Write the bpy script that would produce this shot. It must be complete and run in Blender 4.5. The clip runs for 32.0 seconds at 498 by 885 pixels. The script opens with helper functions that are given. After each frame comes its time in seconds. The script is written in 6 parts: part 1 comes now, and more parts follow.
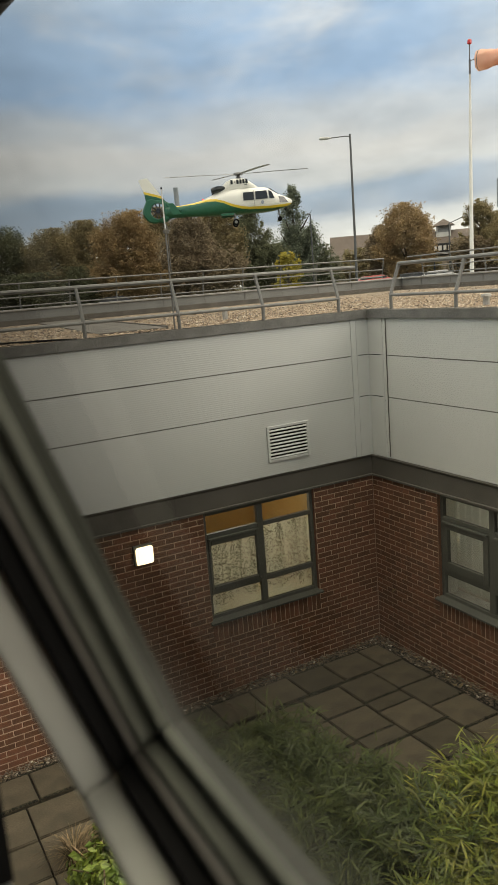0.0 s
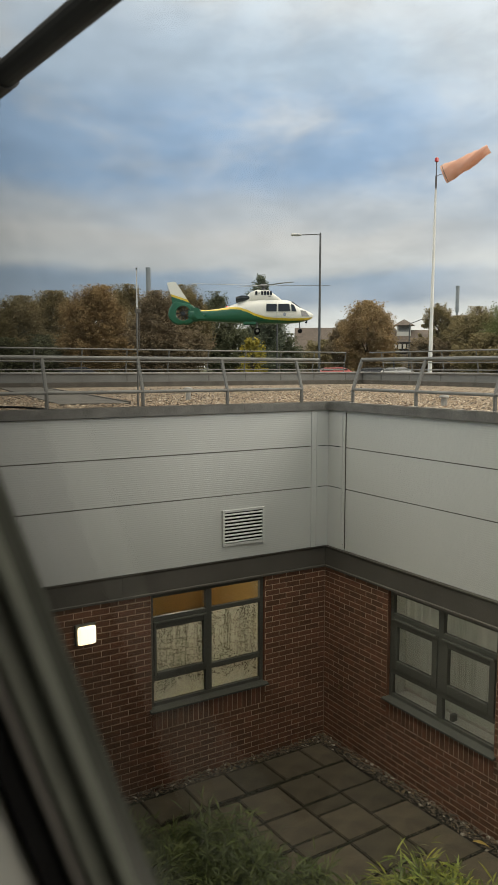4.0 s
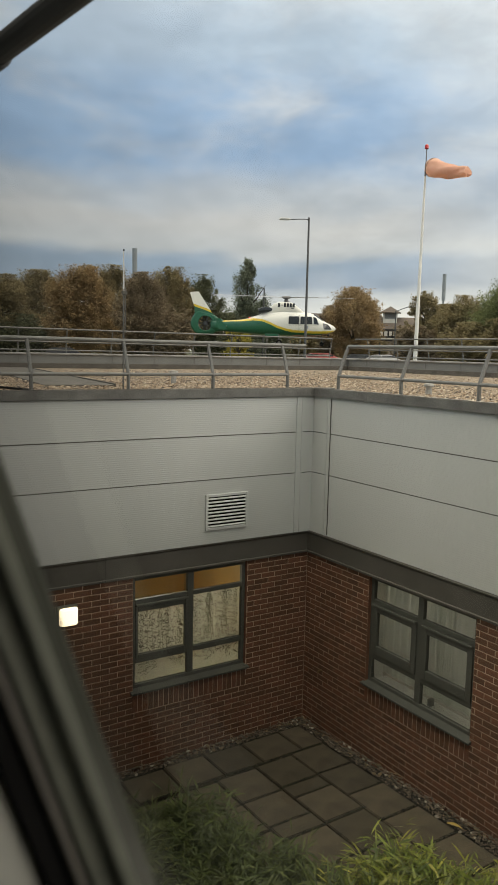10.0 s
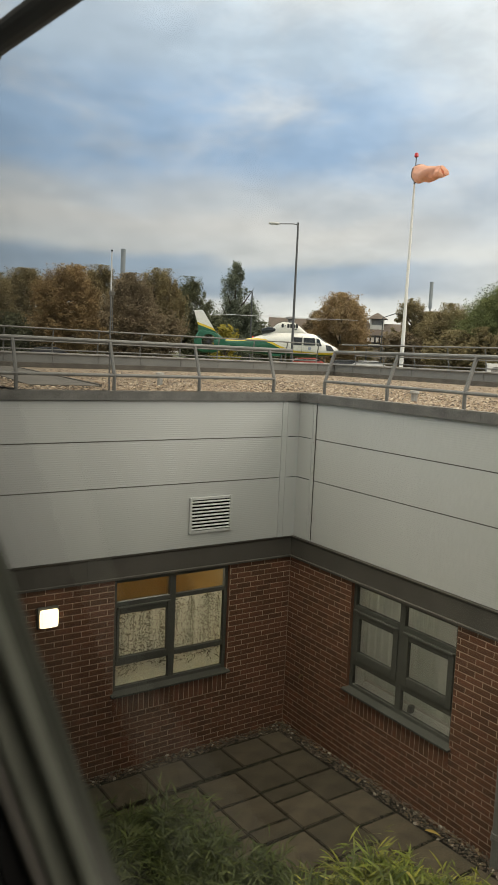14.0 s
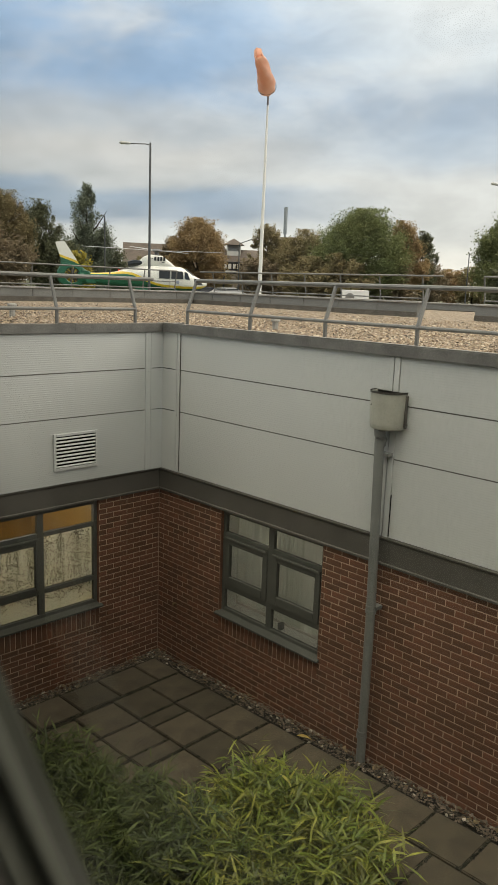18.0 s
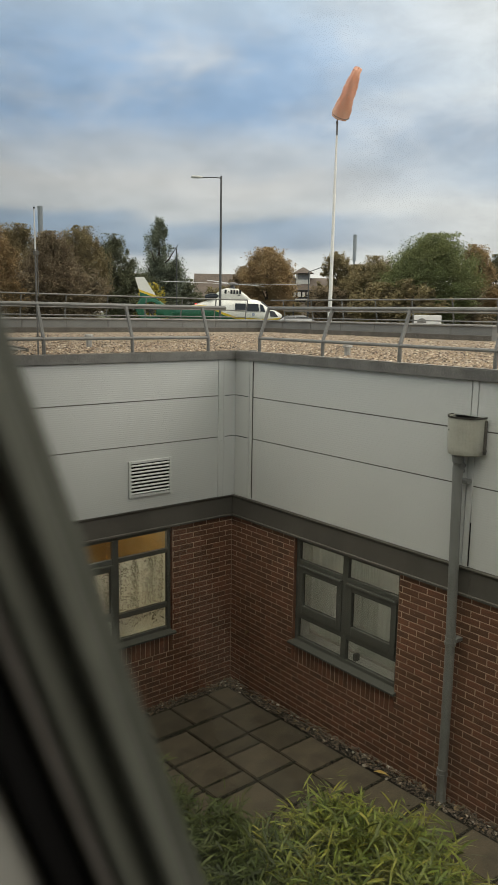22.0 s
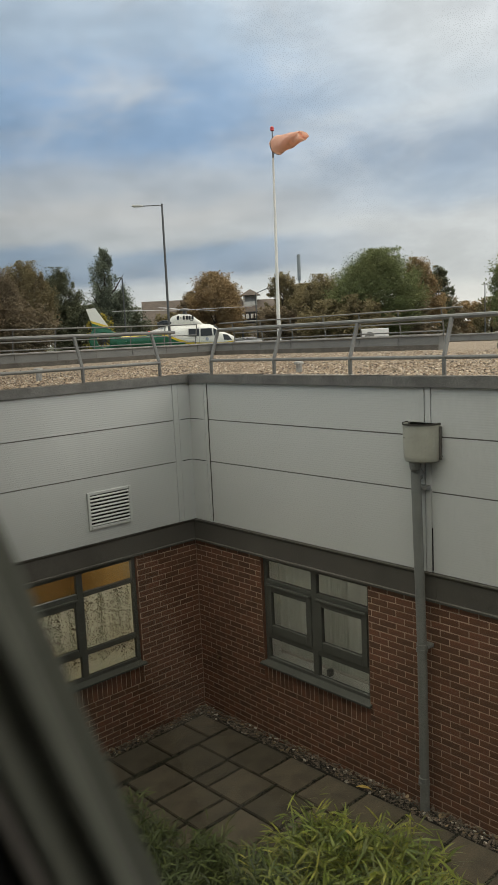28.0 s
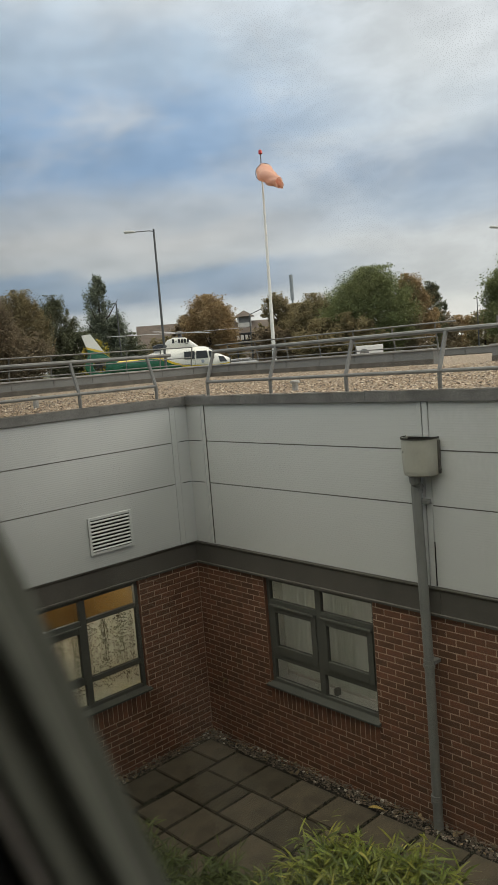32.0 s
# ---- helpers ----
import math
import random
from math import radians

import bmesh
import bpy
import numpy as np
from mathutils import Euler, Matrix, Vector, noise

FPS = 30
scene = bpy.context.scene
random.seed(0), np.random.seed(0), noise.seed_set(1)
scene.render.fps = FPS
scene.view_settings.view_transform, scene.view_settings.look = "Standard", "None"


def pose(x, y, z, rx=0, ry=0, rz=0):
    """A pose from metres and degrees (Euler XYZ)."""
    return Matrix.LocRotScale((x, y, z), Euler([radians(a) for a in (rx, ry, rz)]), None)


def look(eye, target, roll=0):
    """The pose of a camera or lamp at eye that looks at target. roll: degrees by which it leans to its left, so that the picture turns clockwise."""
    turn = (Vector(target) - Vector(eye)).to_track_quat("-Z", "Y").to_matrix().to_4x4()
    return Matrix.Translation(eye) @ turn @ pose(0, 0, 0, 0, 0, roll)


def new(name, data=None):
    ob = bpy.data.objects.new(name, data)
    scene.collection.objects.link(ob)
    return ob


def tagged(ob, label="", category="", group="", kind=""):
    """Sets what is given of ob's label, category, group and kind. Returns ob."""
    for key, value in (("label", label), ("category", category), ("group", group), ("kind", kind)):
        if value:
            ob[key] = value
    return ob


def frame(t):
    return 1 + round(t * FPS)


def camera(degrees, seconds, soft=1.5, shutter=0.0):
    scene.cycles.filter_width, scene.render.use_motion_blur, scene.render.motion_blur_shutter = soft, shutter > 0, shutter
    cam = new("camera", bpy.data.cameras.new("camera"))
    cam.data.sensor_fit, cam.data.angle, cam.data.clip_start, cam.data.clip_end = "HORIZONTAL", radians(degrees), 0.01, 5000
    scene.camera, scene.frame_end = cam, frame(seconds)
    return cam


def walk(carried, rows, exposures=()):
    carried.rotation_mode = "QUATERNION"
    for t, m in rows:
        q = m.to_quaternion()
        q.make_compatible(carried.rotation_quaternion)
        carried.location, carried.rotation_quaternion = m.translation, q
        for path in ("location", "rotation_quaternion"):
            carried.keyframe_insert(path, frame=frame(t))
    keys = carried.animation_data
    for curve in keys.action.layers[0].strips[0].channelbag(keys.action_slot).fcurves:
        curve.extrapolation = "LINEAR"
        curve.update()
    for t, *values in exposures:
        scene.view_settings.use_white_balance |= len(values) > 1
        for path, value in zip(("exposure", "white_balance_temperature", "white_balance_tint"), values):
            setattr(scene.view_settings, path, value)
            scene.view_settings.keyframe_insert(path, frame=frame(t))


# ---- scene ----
cam = camera(36.6, 32.0)

# time, eye, point looked at, roll
PATH = [
    (0, (-6.443, -8.519, 5.370), (-5.533, -6.786, 4.964), -4.6),
    (0.5, (-6.473, -8.538, 5.386), (-5.556, -6.807, 4.985), -4.0),
    (1, (-6.474, -8.508, 5.421), (-5.571, -6.753, 5.101), -2.3),
    (1.5, (-6.447, -8.469, 5.421), (-5.549, -6.704, 5.141), -1.3),
    (2, (-6.456, -8.456, 5.406), (-5.526, -6.698, 5.194), -0.5),
    (2.5, (-6.443, -8.440, 5.404), (-5.472, -6.703, 5.204), 0.3),
    (3, (-6.455, -8.434, 5.399), (-5.449, -6.718, 5.191), 0.6),
    (3.5, (-6.445, -8.444, 5.400), (-5.424, -6.737, 5.196), 0.5),
    (4, (-6.453, -8.461, 5.401), (-5.416, -6.763, 5.202), 0.1),
    (4.5, (-6.445, -8.446, 5.403), (-5.368, -6.772, 5.208), 0.1),
    (6.5, (-6.441, -8.446, 5.403), (-5.325, -6.792, 5.265), -0.6),
    (7, (-6.455, -8.463, 5.400), (-5.349, -6.802, 5.269), -0.7),
    (7.5, (-6.443, -8.452, 5.403), (-5.340, -6.789, 5.265), -0.6),
    (8, (-6.445, -8.454, 5.402), (-5.340, -6.794, 5.246), -0.4),
    (8.5, (-6.448, -8.457, 5.407), (-5.348, -6.797, 5.219), 0.3),
    (9, (-6.462, -8.465, 5.408), (-5.369, -6.803, 5.204), 0.7),
    (9.5, (-6.459, -8.464, 5.411), (-5.381, -6.794, 5.193), 0.9),
    (10, (-6.465, -8.464, 5.410), (-5.394, -6.792, 5.170), 1.3),
    (10.5, (-6.461, -8.464, 5.413), (-5.390, -6.795, 5.153), 1.3),
    (11, (-6.464, -8.458, 5.413), (-5.389, -6.790, 5.161), 1.2),
    (11.5, (-6.454, -8.454, 5.410), (-5.378, -6.785, 5.174), 1.0),
    (12, (-6.449, -8.449, 5.411), (-5.370, -6.779, 5.193), 0.6),
    (12.5, (-6.460, -8.454, 5.415), (-5.391, -6.780, 5.175), 0.8),
    (13, (-6.463, -8.442, 5.418), (-5.368, -6.788, 5.160), 1.5),
    (13.5, (-6.462, -8.451, 5.419), (-5.344, -6.813, 5.160), 3.0),
    (14, (-6.457, -8.448, 5.415), (-5.353, -6.797, 5.185), 2.5),
    (14.5, (-6.462, -8.450, 5.416), (-5.367, -6.796, 5.164), 3.3),
    (16.5, (-6.503, -8.419, 5.443), (-5.388, -6.833, 4.953), -0.7),
    (17, (-6.483, -8.361, 5.437), (-5.315, -6.811, 4.955), -1.0),
    (17.5, (-6.491, -8.364, 5.433), (-5.188, -6.906, 5.013), 0.9),
    (18, (-6.480, -8.378, 5.439), (-5.104, -6.983, 5.037), 2.1),
    (18.5, (-6.499, -8.383, 5.438), (-5.087, -7.020, 5.053), 2.5),
    (19, (-6.478, -8.381, 5.441), (-5.046, -7.033, 5.083), 1.2),
    (19.5, (-6.490, -8.366, 5.431), (-4.990, -7.088, 5.089), -0.1),
    (20, (-6.467, -8.337, 5.428), (-5.167, -6.851, 5.111), -1.3),
    (20.5, (-6.463, -8.322, 5.422), (-5.204, -6.793, 5.142), 0.1),
    (21, (-6.467, -8.345, 5.423), (-5.224, -6.800, 5.159), 0.3),
    (21.5, (-6.470, -8.337, 5.421), (-5.227, -6.797, 5.136), 0.5),
    (22, (-6.482, -8.322, 5.420), (-5.237, -6.793, 5.085), 0.9),
    (22.5, (-6.486, -8.337, 5.417), (-5.185, -6.851, 5.102), 0.8),
    (23, (-6.469, -8.332, 5.420), (-5.155, -6.859, 5.100), -0.1),
    (23.5, (-6.498, -8.339, 5.432), (-5.178, -6.884, 5.054), 3.4),
    (24, (-6.472, -8.312, 5.430), (-5.157, -6.851, 5.062), 3.7),
    (24.5, (-6.461, -8.299, 5.421), (-5.156, -6.812, 5.128), 0.8),
    (26.5, (-6.470, -8.304, 5.398), (-5.169, -6.800, 5.186), -1.3),
    (27, (-6.469, -8.318, 5.398), (-5.156, -6.828, 5.154), -1.8),
    (27.5, (-6.473, -8.317, 5.399), (-5.141, -6.850, 5.129), -2.1),
    (28, (-6.461, -8.309, 5.393), (-5.126, -6.846, 5.116), -2.7),
    (28.5, (-6.469, -8.322, 5.386), (-5.121, -6.871, 5.109), -2.6),
    (29, (-6.470, -8.325, 5.386), (-5.107, -6.887, 5.115), -2.0),
    (29.5, (-6.467, -8.318, 5.383), (-5.093, -6.889, 5.119), -2.0),
    (30, (-6.461, -8.300, 5.386), (-5.075, -6.881, 5.128), -1.4),
    (30.5, (-6.469, -8.309, 5.389), (-5.101, -6.872, 5.139), -1.3),
    (31, (-6.461, -8.310, 5.384), (-5.111, -6.853, 5.148), -2.7),
    (31.5, (-6.466, -8.319, 5.386), (-5.103, -6.874, 5.156), -4.1),
    (32, (-6.461, -8.307, 5.385), (-5.116, -6.844, 5.162), -4.6),
]
EXPOSURES = [(0, 0.93, 7150, 10), (1, 1.2, 7300, 10), (2, 0.85, 7000, 10), (3, 0.73, 6850, 10), (4, 0.72, 6850, 10), (6.5, 0.57, 6650, 10), (8, 0.56, 6650, 10), (10, 0.73, 6900, 10), (12, 0.76, 6950, 10), (14, 0.84, 7000, 10), (14.5, 0.84, 7000, 10), (16.5, 1.4, 7250, 10), (17.2, 0.97, 7050, 10), (18, 0.83, 6950, 10), (19, 0.74, 6850, 10), (20, 0.52, 6500, 10), (21, 0.70, 6650, 10), (22, 0.72, 6750, 10), (23, 0.64, 6750, 10), (24, 0.99, 7000, 10), (24.5, 0.95, 7000, 10), (27, 0.55, 6600, 10), (32, 0.55, 6600, 10)]
walk(cam, [(t, look(eye, target, roll)) for t, eye, target, roll in PATH], EXPOSURES)
cam.data.dof.use_dof, cam.data.dof.focus_distance, cam.data.dof.aperture_fstop = True, 14.0, 10.0

# ==== world, sun, light ====
world = bpy.data.worlds.new("sky")
scene.world = world
world.use_nodes = True


def sky_nodes():
    nt = world.node_tree
    nt.nodes.clear()
    N, L = nt.nodes.new, nt.links.new

    def math_node(op, a, b=None):
        n = N("ShaderNodeMath")
        n.operation = op
        for i, v in enumerate((a, b)):
            if v is None:
                continue
            if isinstance(v, (int, float)):
                n.inputs[i].default_value = v
            else:
                L(v, n.inputs[i])
        return n.outputs[0]

    out, bg = N("ShaderNodeOutputWorld"), N("ShaderNodeBackground")
    tc = N("ShaderNodeTexCoord")
    sep = N("ShaderNodeSeparateXYZ")
    L(tc.outputs["Generated"], sep.inputs[0])
    up = math_node("MAXIMUM", sep.outputs[2], 0.0)
    def ramp(fac, stops):
        r = N("ShaderNodeValToRGB")
        r.color_ramp.interpolation = "EASE"
        while len(r.color_ramp.elements) < len(stops):
            r.color_ramp.elements.new(0.5)
        for e, (p, c) in zip(r.color_ramp.elements, stops):
            e.position, e.color = p, (*c, 1)
        L(fac, r.inputs[0])
        return r.outputs[0]

    def mix(fac, a, b):
        m = N("ShaderNodeMix")
        m.data_type = "RGBA"
        if isinstance(fac, (int, float)):
            m.inputs[0].default_value = fac
        else:
            L(fac, m.inputs[0])
        L(a, m.inputs[6]), L(b, m.inputs[7])
        return m.outputs[2]

    # bands of cloud by height, wavering along the horizon; blue gaps above, whiter towards the south-east
    az = math_node("ARCTAN2", sep.outputs[0], sep.outputs[1])
    flatv = N("ShaderNodeCombineXYZ")
    L(math_node("MULTIPLY", az, 1.15), flatv.inputs[0]), L(math_node("MULTIPLY", up, 2.6), flatv.inputs[1])

    def wisps(scale, detail, rough, dist, off):
        mp = N("ShaderNodeMapping")
        mp.inputs["Location"].default_value = off
        L(flatv.outputs[0], mp.inputs[0])
        n = N("ShaderNodeTexNoise")
        n.inputs["Scale"].default_value, n.inputs["Detail"].default_value = scale, detail
        n.inputs["Roughness"].default_value, n.inputs["Distortion"].default_value = rough, dist
        L(mp.outputs[0], n.inputs["Vector"])
        return n.outputs["Fac"]

    def span(fac, lo, hi, to0=0.0, to1=1.0):
        r = N("ShaderNodeMapRange")
        r.interpolation_type = "SMOOTHSTEP"
        for i, v in ((1, lo), (2, hi), (3, to0), (4, to1)):
            r.inputs[i].default_value = v
        L(fac, r.inputs[0])
        return r.outputs[0]

    east = span(az, radians(39), radians(58))
    wobble = math_node("MULTIPLY", math_node("SUBTRACT", wisps(3.0, 6, 0.55, 0.3, (3.1, 7.7, 0)), 0.5), 0.075)
    lift = math_node("ADD", up, wobble)
    bands = ramp(lift, [(0.0, (0.80, 0.79, 0.75)), (0.045, (0.70, 0.70, 0.68)), (0.066, (0.50, 0.53, 0.56)), (0.084, (0.215, 0.275, 0.37)), (0.112, (0.23, 0.30, 0.40)),
                        (0.134, (0.43, 0.45, 0.47)), (0.165, (0.47, 0.475, 0.48)), (0.195, (0.38, 0.42, 0.47)), (0.235, (0.225, 0.335, 0.50)), (0.30, (0.265, 0.385, 0.56)),
                        (0.36, (0.40, 0.50, 0.62)), (0.46, (0.62, 0.68, 0.74))])
    pale = ramp(lift, [(0.0, (0.86, 0.84, 0.76)), (0.03, (0.62, 0.62, 0.61)), (0.07, (0.47, 0.485, 0.50)), (0.13, (0.52, 0.53, 0.54)), (0.17, (0.33, 0.39, 0.47)),
                       (0.22, (0.30, 0.37, 0.47)), (0.27, (0.50, 0.55, 0.60)), (0.34, (0.62, 0.655, 0.68)), (0.46, (0.70, 0.73, 0.76))])
    body = mix(east, bands, pale)
    puff = span(wisps(2.6, 7, 0.55, 0.4, (1.4, 2.6, 0)), 0.44, 0.68)
    puff = math_node("MULTIPLY", puff, span(up, 0.12, 0.30, 0.30, 0.75))
    white = N("ShaderNodeRGB")
    white.outputs[0].default_value = (0.56, 0.585, 0.61, 1)
    body = mix(puff, body, white.outputs[0])
    tone = span(wisps(8.0, 6, 0.6, 0.2, (0.2, 5.0, 0)), 0.25, 0.75, 0.87, 1.12)
    shade = N("ShaderNodeVectorMath")
    shade.operation = "SCALE"
    L(body, shade.inputs[0]), L(tone, shade.inputs["Scale"])
    over = N("ShaderNodeRGB")
    over.outputs[0].default_value = (2.12, 2.03, 1.76, 1)
    body = mix(span(up, 0.48, 0.82), shade.outputs[0], over.outputs[0])
    sky = N("ShaderNodeTexSky")
    sky.sky_type, sky.sun_disc = "NISHITA", False
    sky.sun_elevation, sky.sun_rotation = radians(24), radians(150)
    dim = N("ShaderNodeVectorMath")
    dim.operation = "SCALE"
    dim.inputs["Scale"].default_value = 0.10
    L(sky.outputs[0], dim.inputs[0])
    both = mix(0.12, body, dim.outputs[0])
    L(both, bg.inputs[0])
    bg.inputs[1].default_value = 1.0
    L(bg.outputs[0], out.inputs[0])


sky_nodes()
sun = new("sun", bpy.data.lights.new("sun", "SUN"))
sun.data.energy, sun.data.angle, sun.data.color = 0.6, radians(25), (1, 0.95, 0.88)
sun.matrix_world = look((0, 0, 50), (-14.4, 25.0, 37.2))

# ==== materials ====
MATS = {}


def mat(name, colour, rough=0.6, metal=0.0, vary=0.12, scale=6.0, fine=60.0, bump=0.15, spec=0.5, tint=None, stretch=(1, 1, 1), per=0.0, emit=0.0, stain=0.0):
    """A surface: base colour, two scales of variation, a fine relief. tint: a second colour in blotches; per: how much objects or islands differ."""
    if name in MATS:
        return MATS[name]
    m = bpy.data.materials.new(name)
    m.use_nodes = True
    nt = m.node_tree
    N, L = nt.nodes.new, nt.links.new
    b = nt.nodes["Principled BSDF"]
    b.inputs["Roughness"].default_value, b.inputs["Metallic"].default_value = rough, metal
    b.inputs["Specular IOR Level"].default_value = spec
    tc, mp = N("ShaderNodeTexCoord"), N("ShaderNodeMapping")
    mp.inputs["Scale"].default_value = stretch
    L(tc.outputs["Object"], mp.inputs[0])

    def noise_tex(s, d):
        n = N("ShaderNodeTexNoise")
        n.inputs["Scale"].default_value, n.inputs["Detail"].default_value = s, d
        L(mp.outputs[0], n.inputs["Vector"])
        return n.outputs["Fac"]

    def mixed(fac, a, c, blend="MIX"):
        x = N("ShaderNodeMix")
        x.data_type, x.blend_type = "RGBA", blend
        if isinstance(fac, (int, float)):
            x.inputs[0].default_value = fac
        else:
            L(fac, x.inputs[0])
        for i, v in ((6, a), (7, c)):
            if isinstance(v, tuple):
                x.inputs[i].default_value = (*v, 1)
            else:
                L(v, x.inputs[i])
        return x.outputs[2]

    def span(fac, lo, hi, to0=0.0, to1=1.0):
        r = N("ShaderNodeMapRange")
        for i, v in ((1, lo), (2, hi), (3, to0), (4, to1)):
            r.inputs[i].default_value = v
        L(fac, r.inputs[0])
        return r.outputs[0]

    big, small = noise_tex(scale, 4), noise_tex(fine, 3)
    second = tint or tuple(c * (1 - 2.2 * vary) for c in colour)
    col = mixed(span(big, 0.35, 0.68), colour, second)
    grain = span(small, 0.3, 0.7, 1 - vary, 1 + vary)
    gcol = N("ShaderNodeCombineColor")
    for i in range(3):
        L(grain, gcol.inputs[i])
    col = mixed(1.0, col, gcol.outputs[0], "MULTIPLY")
    if stain:
        st = noise_tex(scale * 0.33, 6)
        col = mixed(span(st, 0.5, 0.72, 0, stain), col, tuple(c * 0.35 for c in colour))
    if per:
        oi, ge = N("ShaderNodeObjectInfo"), N("ShaderNodeNewGeometry")
        add = N("ShaderNodeMath")
        add.operation = "ADD"
        L(oi.outputs["Random"], add.inputs[0]), L(ge.outputs["Random Per Island"], add.inputs[1])
        fr = N("ShaderNodeMath")
        fr.operation = "FRACT"
        L(add.outputs[0], fr.inputs[0])
        hsv = N("ShaderNodeHueSaturation")
        L(span(fr.outputs[0], 0, 1, 1 - per, 1 + per), hsv.inputs["Value"])
        L(span(fr.outputs[0], 0, 1, 0.5 + per * 0.02, 0.5 - per * 0.02), hsv.inputs["Hue"])
        L(col, hsv.inputs["Color"])
        col = hsv.outputs[0]
    L(col, b.inputs["Base Color"])
    L(span(small, 0.2, 0.8, rough - 0.08, min(1.0, rough + 0.08)), b.inputs["Roughness"])
    if bump:
        bm_ = N("ShaderNodeBump")
        bm_.inputs["Strength"].default_value, bm_.inputs["Distance"].default_value = bump, 0.01
        L(small, bm_.inputs["Height"])
        L(bm_.outputs[0], b.inputs["Normal"])
    if emit:
        L(col, b.inputs["Emission Color"])
        b.inputs["Emission Strength"].default_value = emit
    MATS[name] = m
    return m


def glass(name, colour=(0.9, 0.95, 0.93), rough=0.02):
    m = bpy.data.materials.new(name)
    m.use_nodes = True
    b = m.node_tree.nodes["Principled BSDF"]
    b.inputs["Base Color"].default_value = (*colour, 1)
    b.inputs["Transmission Weight"].default_value, b.inputs["Roughness"].default_value, b.inputs["IOR"].default_value = 1.0, rough, 1.45
    return m


BRICK = mat("red_brick", (0.160, 0.070, 0.036), 0.85, vary=0.22, scale=9, fine=90, bump=0.5, tint=(0.118, 0.056, 0.034), per=0.24)
MORTAR = mat("mortar", (0.52, 0.39, 0.29), 0.95, vary=0.15, scale=5, fine=150, bump=0.4)
CLAD = mat("cladding_white", (0.55, 0.57, 0.56), 0.42, vary=0.03, scale=0.9, fine=25, bump=0.02, stretch=(1, 1, 0.4), stain=0.10)
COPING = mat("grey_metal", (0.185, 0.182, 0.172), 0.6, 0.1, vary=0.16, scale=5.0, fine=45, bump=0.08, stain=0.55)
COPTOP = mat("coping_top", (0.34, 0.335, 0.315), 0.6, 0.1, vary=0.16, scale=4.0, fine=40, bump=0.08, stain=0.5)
BAND = mat("dark_grey_metal", (0.105, 0.099, 0.087), 0.6, 0.1, vary=0.10, scale=2.0, fine=30, bump=0.05)
FRAME = mat("window_frame_grey", (0.080, 0.084, 0.072), 0.65, vary=0.08, scale=3, fine=40, bump=0.03)
GRAVEL = mat("roof_gravel", (0.33, 0.265, 0.18), 0.9, vary=0.3, scale=14, fine=45, bump=0.6, tint=(0.22, 0.17, 0.118), per=0.3)


def chips(m, scale, stones):
    """Loose chips in mixed colours: cells for a sheet, one colour a stone for a heap of stones."""
    nt = m.node_tree
    N, L = nt.nodes.new, nt.links.new
    b = nt.nodes["Principled BSDF"]
    if stones:
        pick = N("ShaderNodeNewGeometry").outputs["Random Per Island"]
    else:
        tc, vo, sp = N("ShaderNodeTexCoord"), N("ShaderNodeTexVoronoi"), N("ShaderNodeSeparateColor")
        vo.inputs["Scale"].default_value = scale
        L(tc.outputs["Object"], vo.inputs["Vector"]), L(vo.outputs["Color"], sp.inputs[0])
        pick = sp.outputs[0]
        bp = N("ShaderNodeBump")
        bp.inputs["Strength"].default_value, bp.inputs["Distance"].default_value = 0.9, 0.02
        bp.invert = True
        L(vo.outputs["Distance"], bp.inputs["Height"]), L(bp.outputs[0], b.inputs["Normal"])
    r = N("ShaderNodeValToRGB")
    r.color_ramp.interpolation = "CONSTANT"
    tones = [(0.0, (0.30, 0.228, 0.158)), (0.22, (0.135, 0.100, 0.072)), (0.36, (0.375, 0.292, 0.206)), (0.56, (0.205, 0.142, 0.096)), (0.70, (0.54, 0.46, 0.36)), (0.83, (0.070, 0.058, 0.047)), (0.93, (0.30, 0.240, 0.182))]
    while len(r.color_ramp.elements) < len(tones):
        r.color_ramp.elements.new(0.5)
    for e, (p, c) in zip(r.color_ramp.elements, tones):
        # stones lie proud and catch light; shade between them is put into sheet tones
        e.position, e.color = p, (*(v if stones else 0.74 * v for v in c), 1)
    L(pick, r.inputs[0]), L(r.outputs[0], b.inputs["Base Color"])
    return m


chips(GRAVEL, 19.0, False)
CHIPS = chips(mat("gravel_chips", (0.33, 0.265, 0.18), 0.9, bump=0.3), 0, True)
PEBBLE = mat("border_stone", (0.165, 0.132, 0.098), 0.85, vary=0.2, scale=14, fine=60, bump=0.4, per=0.55)
SLAB = mat("paving_slab", (0.106, 0.087, 0.058), 0.85, vary=0.24, scale=5.0, fine=55, bump=0.25, per=0.22, stain=0.55, tint=(0.076, 0.065, 0.044))
SOIL = mat("soil", (0.024, 0.021, 0.014), 0.95, vary=0.3, scale=6, fine=50, bump=0.8)
GALV = mat("galvanised_steel", (0.165, 0.165, 0.158), 0.45, 0.25, vary=0.12, scale=5, fine=50, bump=0.05)
PARAPET = mat("parapet_panel", (0.185, 0.187, 0.178), 0.6, vary=0.08, scale=1.2, fine=30, bump=0.05, stain=0.25)
PIPE = mat("downpipe_grey", (0.20, 0.21, 0.20), 0.45, vary=0.08, scale=4, fine=40, bump=0.03, stain=0.2)
HOPPER = mat("hopper_grey", (0.40, 0.40, 0.345), 0.45, vary=0.06, scale=5, fine=40, bump=0.03, stain=0.35)
GRASSG = mat("ground_grass", (0.06, 0.075, 0.03), 0.95, vary=0.25, scale=0.15, fine=2.0, bump=0.5, tint=(0.09, 0.085, 0.045))
